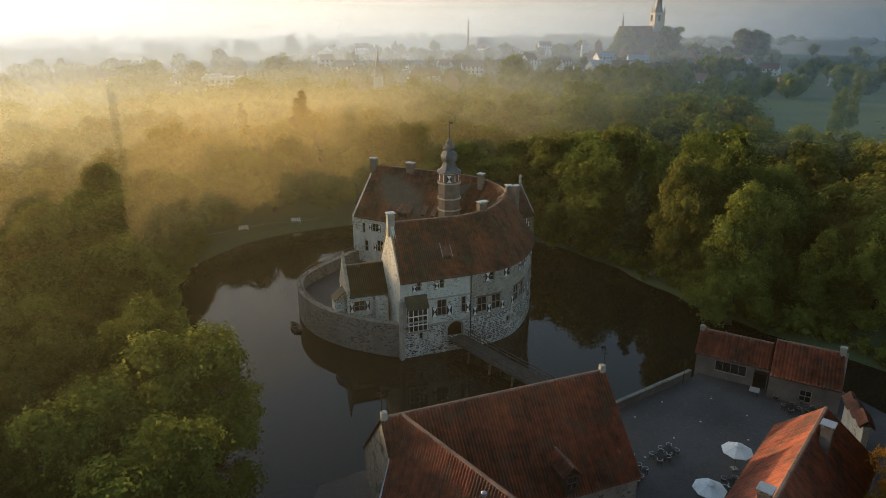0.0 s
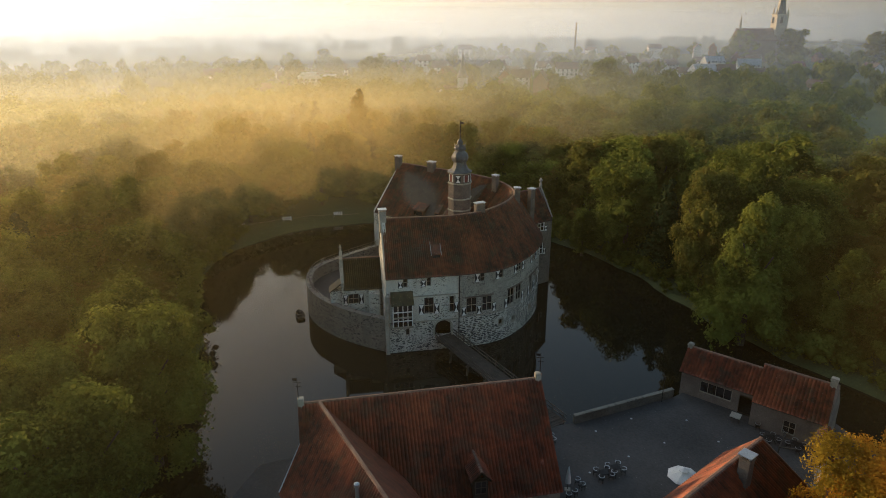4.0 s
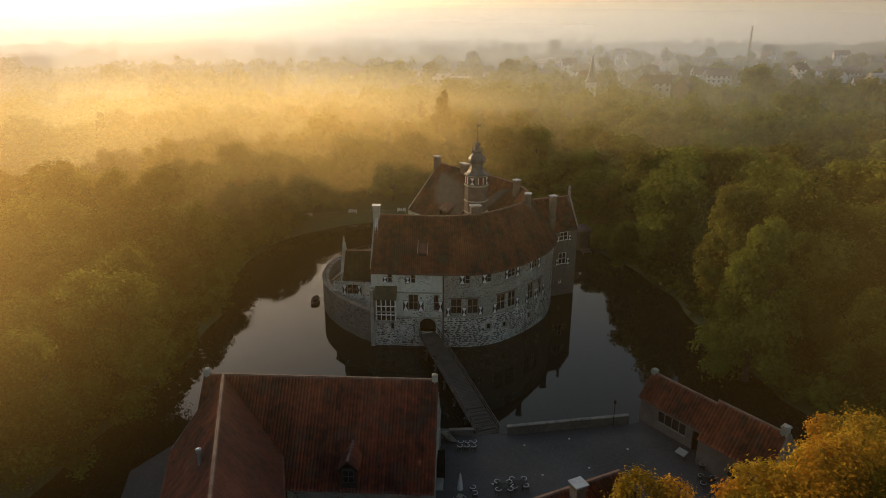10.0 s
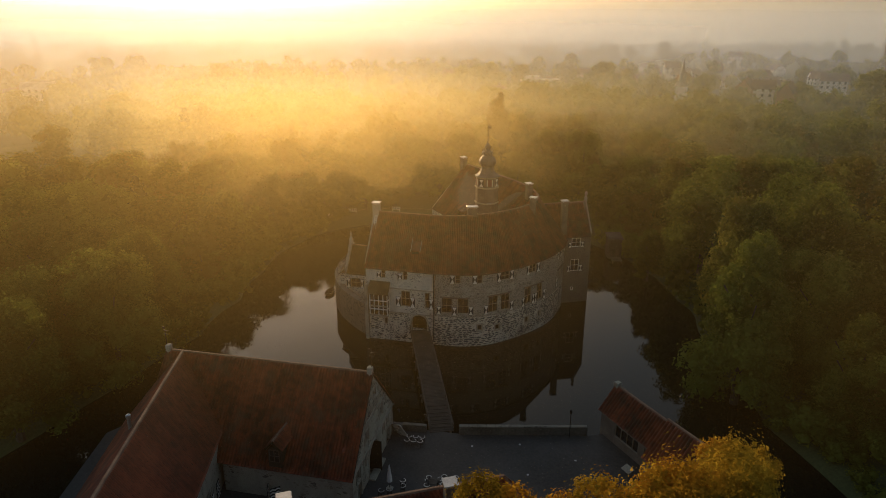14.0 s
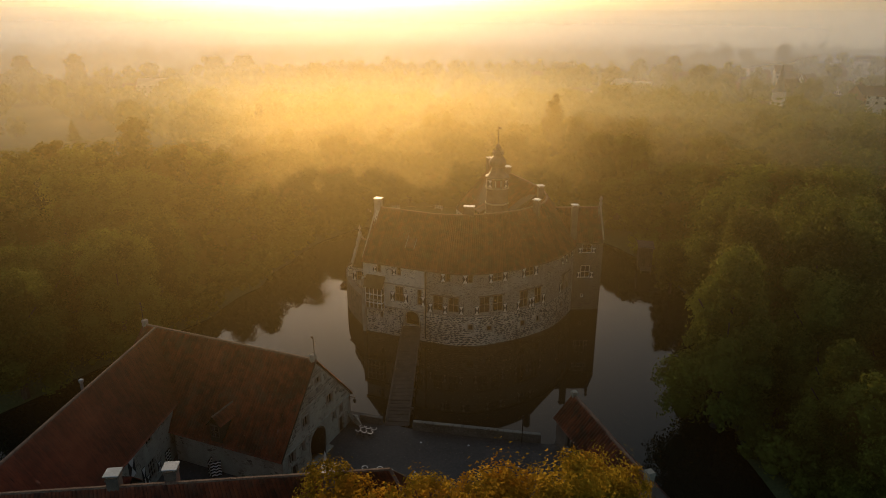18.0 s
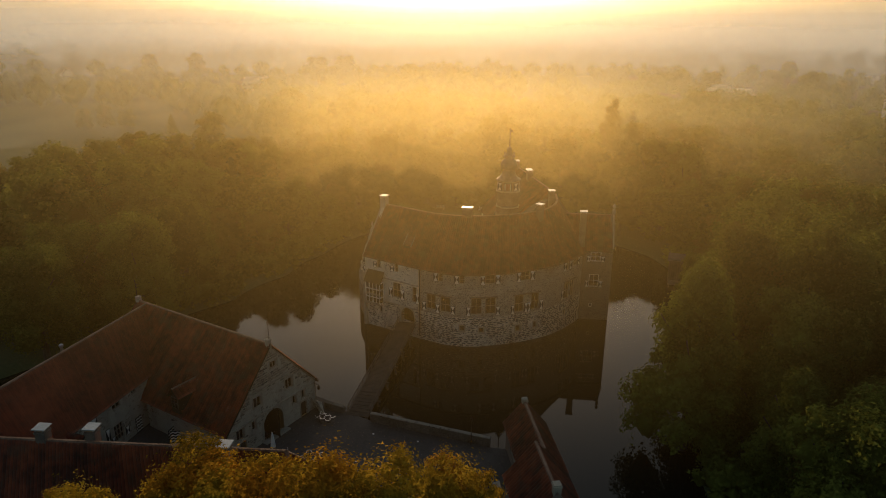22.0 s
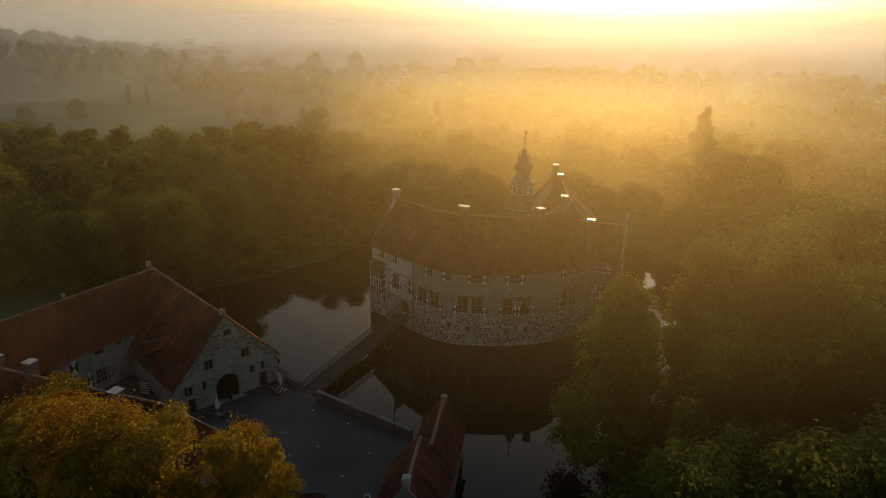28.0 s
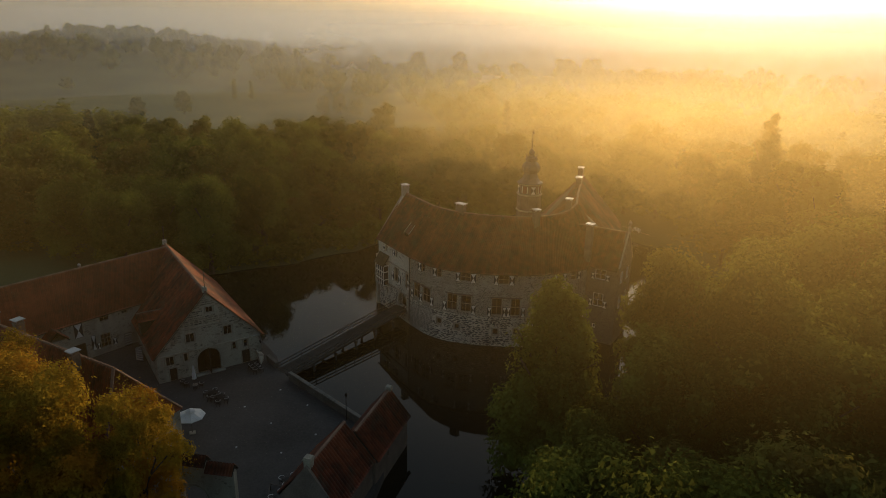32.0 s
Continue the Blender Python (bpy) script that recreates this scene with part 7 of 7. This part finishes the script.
parasol(31.7, 60.3, YARD_Z, 1.65, 10)
parasol(26.4, 54.2, YARD_Z, 1.65, 31)
closed = thing("parasol", "closed white parasol standing by the barn", "parasol", (20.2, 59.1, YARD_Z), 0, "yard parasols")
part("canopy", Geo().lathe(20.2, 59.1, [(0.30, YARD_Z + 0.9), (0.24, YARD_Z + 1.6), (0.12, YARD_Z + 2.5), (0.03, YARD_Z + 2.9)], 9), M["canvas"], closed, "folded white canvas")
part("pole", Geo().lathe(20.2, 59.1, [(0.035, YARD_Z), (0.035, YARD_Z + 1.0)], 8), M["wood"], closed)
part("base_plate", Geo().box(20.2, 59.1, YARD_Z + 0.05, 0.6, 0.6, 0.1, 0, 0.02), M["stone"], closed)


def chair_proto():
    ob = thing("garden_chair", "dark metal garden chair with a rounded pale back rail", "chair", (0, 0, -30), 0, "yard chairs")
    part("seat", Geo().box(0, 0, 0.44, 0.46, 0.46, 0.04, 0, 0.015), M["metal"], ob, m=rest(ob))
    g = Geo()
    arc = [(0.30 * math.cos(a), 0.30 * math.sin(a)) for a in [radians(-35 + 25 * k) for k in range(11)]]
    for p, q in zip(arc, arc[1:]):
        g.beam((p[0], p[1], 0.78), (q[0], q[1], 0.78), 0.06, 0.05)
    part("back_rail", g, M["steel"], ob, "pale bent back rail", m=rest(ob))
    for x in (-0.2, 0.2):
        for y in (-0.2, 0.2):
            part("leg", Geo().beam((x, y, 0), (x, y, 0.44 if y < 0 else 0.78), 0.035), M["metal"], ob, m=rest(ob))
    return ob


def table_proto():
    ob = thing("garden_table", "dark square garden table in the yard", "table", (0, 0, -30), 0, "yard tables")
    part("tabletop", Geo().box(0, 0, 0.73, 0.85, 0.85, 0.04, 0, 0.015), M["metal"], ob, m=rest(ob))
    for x in (-0.36, 0.36):
        for y in (-0.36, 0.36):
            part("leg", Geo().beam((x, y, 0), (x, y, 0.71), 0.04), M["metal"], ob, m=rest(ob))
    return ob


CH, TB = chair_proto(), table_proto()
first = [True, True]


def put(ob, x, y, turn, which):
    m = pose(x, y, YARD_Z, 0, 0, turn)
    if first[which]:
        ob.matrix_basis, first[which] = m, False
    else:
        copy_thing(ob, m)


for x, y, a in ((24.0, 61.7, 20), (25.3, 62.8, 25), (30.2, 57.3, 5), (29.0, 55.6, 40), (43.3, 71.4, 10), (45.8, 70.5, 35)):
    put(TB, x, y, a, 1)
    for k in range(4):
        th = radians(a + 45 + 90 * k + (k * 37 % 17))
        put(CH, x + 0.85 * math.cos(th), y + 0.85 * math.sin(th), math.degrees(th) - 90, 0)
for k in range(6):
    put(CH, 17.0 + 0.7 * (k % 3) + 0.25 * (k // 3), 66.9 + 0.33 * (k % 3) - 0.8 * (k // 3), 200 + 13 * k, 0)
for x, y in ((20.3, 57.6), (20.9, 58.2), (21.2, 60.1), (21.7, 59.4), (42.6, 73.9), (45.4, 72.9), (22.8, 53.0)):
    put(CH, x, y, x * 97 % 360, 0)

# rowing boat moored at the curtain wall
boat = thing("rowing_boat", "small weathered wooden rowing boat on the moat", "boat", (-23.9, 97.3, 0), 118)
bm2 = rest(boat)
hull = [(-1.9, 0.35), (-1.7, 0.62), (-0.6, 0.78), (0.6, 0.72), (1.5, 0.4), (2.0, 0.03)]
ring = hull + [(x, -y) for x, y in reversed(hull)]
n = len(ring)
g = Geo()
g.add([(x, y, 0.42) for x, y in ring] + [(x * 0.9, y * 0.6, -0.12) for x, y in ring] + [(x * 0.96, y * 0.88, 0.42) for x, y in ring] + [(x * 0.86, y * 0.55, 0.0) for x, y in ring],
      [(i, n + i, n + (i + 1) % n, (i + 1) % n) for i in range(n)] + [(2 * n + i, 2 * n + (i + 1) % n, 3 * n + (i + 1) % n, 3 * n + i) for i in range(n)]
      + [(i, (i + 1) % n, 2 * n + (i + 1) % n, 2 * n + i) for i in range(n)] + [tuple(range(3 * n, 4 * n))])
part("hull", g, M["wood"], boat, m=bm2)
for x, w in ((-1.1, 1.2), (0.0, 1.35), (1.0, 1.0)):
    part("thwart", Geo().box(x, 0, 0.3, 0.24, w, 0.04, 0, 0.01), M["wood"], boat, m=bm2)


# white slatted benches on the far bank
def bench_proto(at, turn):
    ob = thing("garden_bench", "white slatted garden bench on the far bank", "bench", at, turn, "bank benches")
    m = rest(ob)
    for i in range(5):
        part("back_slat", Geo().box(-0.9 + 0.45 * i, 0.25, 0.75, 0.32, 0.05, 0.75, 0, 0.01), M["white"], ob, m=m)
    for k in range(3):
        part("seat_slat", Geo().box(0, -0.2 + 0.16 * k, 0.45, 2.2, 0.13, 0.04), M["white"], ob, m=m)
    for x in (-0.95, 0.95):
        for y in (-0.22, 0.22):
            part("leg", Geo().box(x, y, 0.22, 0.09, 0.09, 0.46), M["white"], ob, m=m)
    return ob


b0 = bench_proto((-45.9, 145.8, 1.2), 25)
for x, y, a in ((-35.2, 152.1, 20), (-56.3, 131.7, 50), (-54.0, 138.0, 45)):
    copy_thing(b0, pose(x, y, 1.2, 0, 0, a))

# small boat hut at the far bank
hut = thing("boat_hut", "small dark timber boat hut with a weathered board roof", "hut", (12.6, 146.0, 0.6), 32)
hm = rest(hut)
part("wall", Geo().box(0, 0, 1.9, 2.7, 3.6, 4.6), M["darkwood"], hut, m=hm)
for k in range(7):
    part("board", Geo().box(-1.17 + 0.39 * k, -1.83, 1.9, 0.33, 0.05, 4.4), M["wood"], hut, m=hm)
part("roof", Geo().slab([(-1.6, -2.1, 4.1), (1.6, -2.1, 4.1), (1.6, 2.1, 4.45), (-1.6, 2.1, 4.45)], 0.12), M["wood"], hut, "weathered board roof", m=hm)
part("jetty", Geo().box(0, -3.2, 0.1, 2.2, 2.6, 0.12), M["wood"], hut, "short wooden landing stage", m=hm)
for x in (-0.9, 0.9):
    part("post", Geo().box(x, -4.3, -0.9, 0.16, 0.16, 2.0), M["wood"], hut, m=hm)
# rope fence on short posts along the bank before the benches
fence = thing("rope_fence", "low rope fence on thin posts along the bank", "fence", (-46, 145, 1.0))
FP = [(-58.5, 128.0), (-55.5, 134.6), (-51.5, 140.6), (-47.0, 144.9), (-41.5, 148.6), (-36.0, 151.0), (-30.0, 152.8)]
for (ax, ay), (bx, by) in zip(FP, FP[1:]):
    part("post", Geo().box(ax, ay, 1.5, 0.1, 0.1, 1.4), M["wood"], fence)
    part("rope", Geo().beam((ax, ay, 2.05), ((ax + bx) / 2, (ay + by) / 2, 1.85), 0.05).beam(((ax + bx) / 2, (ay + by) / 2, 1.85), (bx, by, 2.05), 0.05), M["frame"], fence)

# arched gateway beside the golden trees: a wall in three steps, each under its own tiled cap
gate = thing("gateway", "stepped plaster gateway wall with dark tiled caps", "gateway", (46, 62, YARD_Z))
GL = Line([(44.2, 58.6), (47.2, 66.5)])
GLen = GL.length
for a, b, z in ((0.0, 0.33, 7.4), (0.33, 0.67, 6.8), (0.67, 1.0, 6.2)):
    a, b = a * GLen, b * GLen
    part("gate_wall", wall(GL, a, b, 0.2, z, [(2.9, 5.5, YARD_Z, 4.2)], 0.6), M["barnwall"], gate, "plastered gateway wall")
    for side in (0.45, -1.05):
        p, q, r0, r1 = GL.out(a, side), GL.out(b, side), GL.out(a, -0.3), GL.out(b, -0.3)
        tiled([(*p, z - 0.1), (*q, z - 0.1)], [(*r0, z + 0.75), (*r1, z + 0.75)], "gate_cap", gate, M["tile_old"], "dark tiled cap of one wall step", rib=0.3, rows=0.3, height=0.08)
arch_ring(GL, 2.9, 5.5, YARD_Z, 2.9, 4.2, 0.25, 0.05, "arch", M["stone"], gate)
arch_fill(GL, 2.9, 5.5, 2.9, 4.2, 4.22, "arch_head", M["barnwall"], gate)

# information desk in front of the shed, and a lamp post at the yard wall
desk = thing("notice_desk", "slanting pale notice desk in front of the shed", "sign", (40.3, 75.0, YARD_Z), -30)
md = rest(desk)
part("board", Geo().slab([(-0.6, -0.4, 0.8), (0.6, -0.4, 0.8), (0.6, 0.4, 1.1), (-0.6, 0.4, 1.1)], 0.05), M["frame"], desk, m=md)
for x in (-0.45, 0.45):
    part("leg", Geo().box(x, 0.1, 0.45, 0.08, 0.08, 0.9), M["wood"], desk, m=md)
lamp = thing("lamp_post", "slim dark lamp post at the yard wall", "lamp", (32.2, 78.2, YARD_Z))
part("pole", Geo().lathe(32.2, 78.2, [(0.06, YARD_Z), (0.045, YARD_Z + 3.2)], 8), M["metal"], lamp)
part("lantern", Geo().lathe(32.2, 78.2, [(0.1, YARD_Z + 3.2), (0.17, YARD_Z + 3.3), (0.14, YARD_Z + 3.6), (0.02, YARD_Z + 3.75)], 8), M["metal"], lamp)

# low timber rail frame round the tables at the shed
rf = thing("rail_frame", "low grey timber rail round the tables at the shed", "fence", (45.0, 71.0, YARD_Z))
FR = [(45.2, 72.4), (43.7, 69.5), (46.4, 69.3)]
for (ax, ay), (bx, by) in zip(FR, FR[1:]):
    part("rail", Geo().beam((ax, ay, YARD_Z + 0.75), (bx, by, YARD_Z + 0.75), 0.14, 0.1), M["wood"], rf)
for ax, ay in FR:
    part("post", Geo().box(ax, ay, YARD_Z + 0.42, 0.14, 0.14, 0.86, 0.3, 0.02), M["wood"], rf)

# ---- field stones showing in the castle's whitewashed foot, and pale discs in the yard ----
rs = random.Random(21)
SHAPES = []
for k in range(12):
    pts = [(0.5 * math.cos(a) * rs.uniform(0.8, 1.1), 0.5 * math.sin(a) * rs.uniform(0.75, 1.05)) for a in [2 * math.pi * i / 8 for i in range(8)]]
    SHAPES.append(pts)
STONES = [plain("dark_field_stone", (0.03, 0.03, 0.028), (0.09, 0.085, 0.075), 1.5, 9, 0.9), plain("brown_field_stone", (0.07, 0.058, 0.045), (0.17, 0.145, 0.11), 1.5, 9, 0.9)]


def stone_geo(k, g, m, w, h):
    pts = SHAPES[k]
    vs = [m @ Vector((x * w, 0.02, z * h)) for x, z in pts] + [m @ Vector((x * w * 0.8, -0.035, z * h * 0.75)) for x, z in pts]
    g.add(vs, [tuple(range(8, 16))] + [(i, (i + 1) % 8, 8 + (i + 1) % 8, 8 + i) for i in range(8)])


foot = bpy.data.objects["wall_foot"]
rest_stones, single = [Geo(), Geo()], 0
STONE_ME = {}
z = 0.25
while z < 4.75:
    s = 0.3 + rs.random() * 0.4
    while s < 41:
        w, h = rs.uniform(0.3, 0.85), rs.uniform(0.17, 0.29)
        thick = 0.55 if s < PIPE else 0.95
        clear = not any(a - 0.25 < s + w / 2 and s - w / 2 < b + 0.25 and c - 0.25 < z + h / 2 and z - h / 2 < d + 0.3 for a, b, c, d in HOLES)
        patch = noise.noise((s * 0.25, z * 0.5, 4.0)) > (0.05 if s < PIPE else -0.35)
        if clear and rs.random() < thick and patch:
            k, c = rs.randrange(12), rs.random() < 0.4
            if 4.0 < s < 31 and single < 300:
                me = STONE_ME.get((k, c))
                if me is None:
                    g = Geo()
                    stone_geo(k, g, Matrix(), 1.0, 1.0)
                    me = STONE_ME[(k, c)] = g.mesh("stone", STONES[int(c)])
                ob = part("stone", me, None, foot, m=OUT.stand(s, z) @ pose(0, 0, 0, 0, rs.uniform(-6, 6), 0) @ Matrix.Diagonal((w, 1, h, 1)))
                single += 1
            else:
                stone_geo(k, rest_stones[int(c)], OUT.stand(s, z) @ pose(0, 0, 0, 0, rs.uniform(-6, 6), 0), w, h)
        s += w + rs.uniform(0.06, 0.3)
    z += 0.31
for k in (0, 1):
    part("stones", rest_stones[k], STONES[k], foot, kind="stuff")
# small pale spots of the yard as steel discs; they give no light
for x, y in ((23.6, 70.2), (28.0, 73.6), (34.6, 74.4), (31.3, 69.2), (27.0, 65.9), (22.6, 62.3), (37.5, 70.5), (35.5, 65.5)):
    fl = part("floor_light", Geo().lathe(x, y, [(0.13, YARD_Z), (0.13, YARD_Z + 0.03), (0.09, YARD_Z + 0.05)], 10), M["steel"])
    tagged(fl, "small round pale disc on the cobbles", "lamp", "yard floor lights")
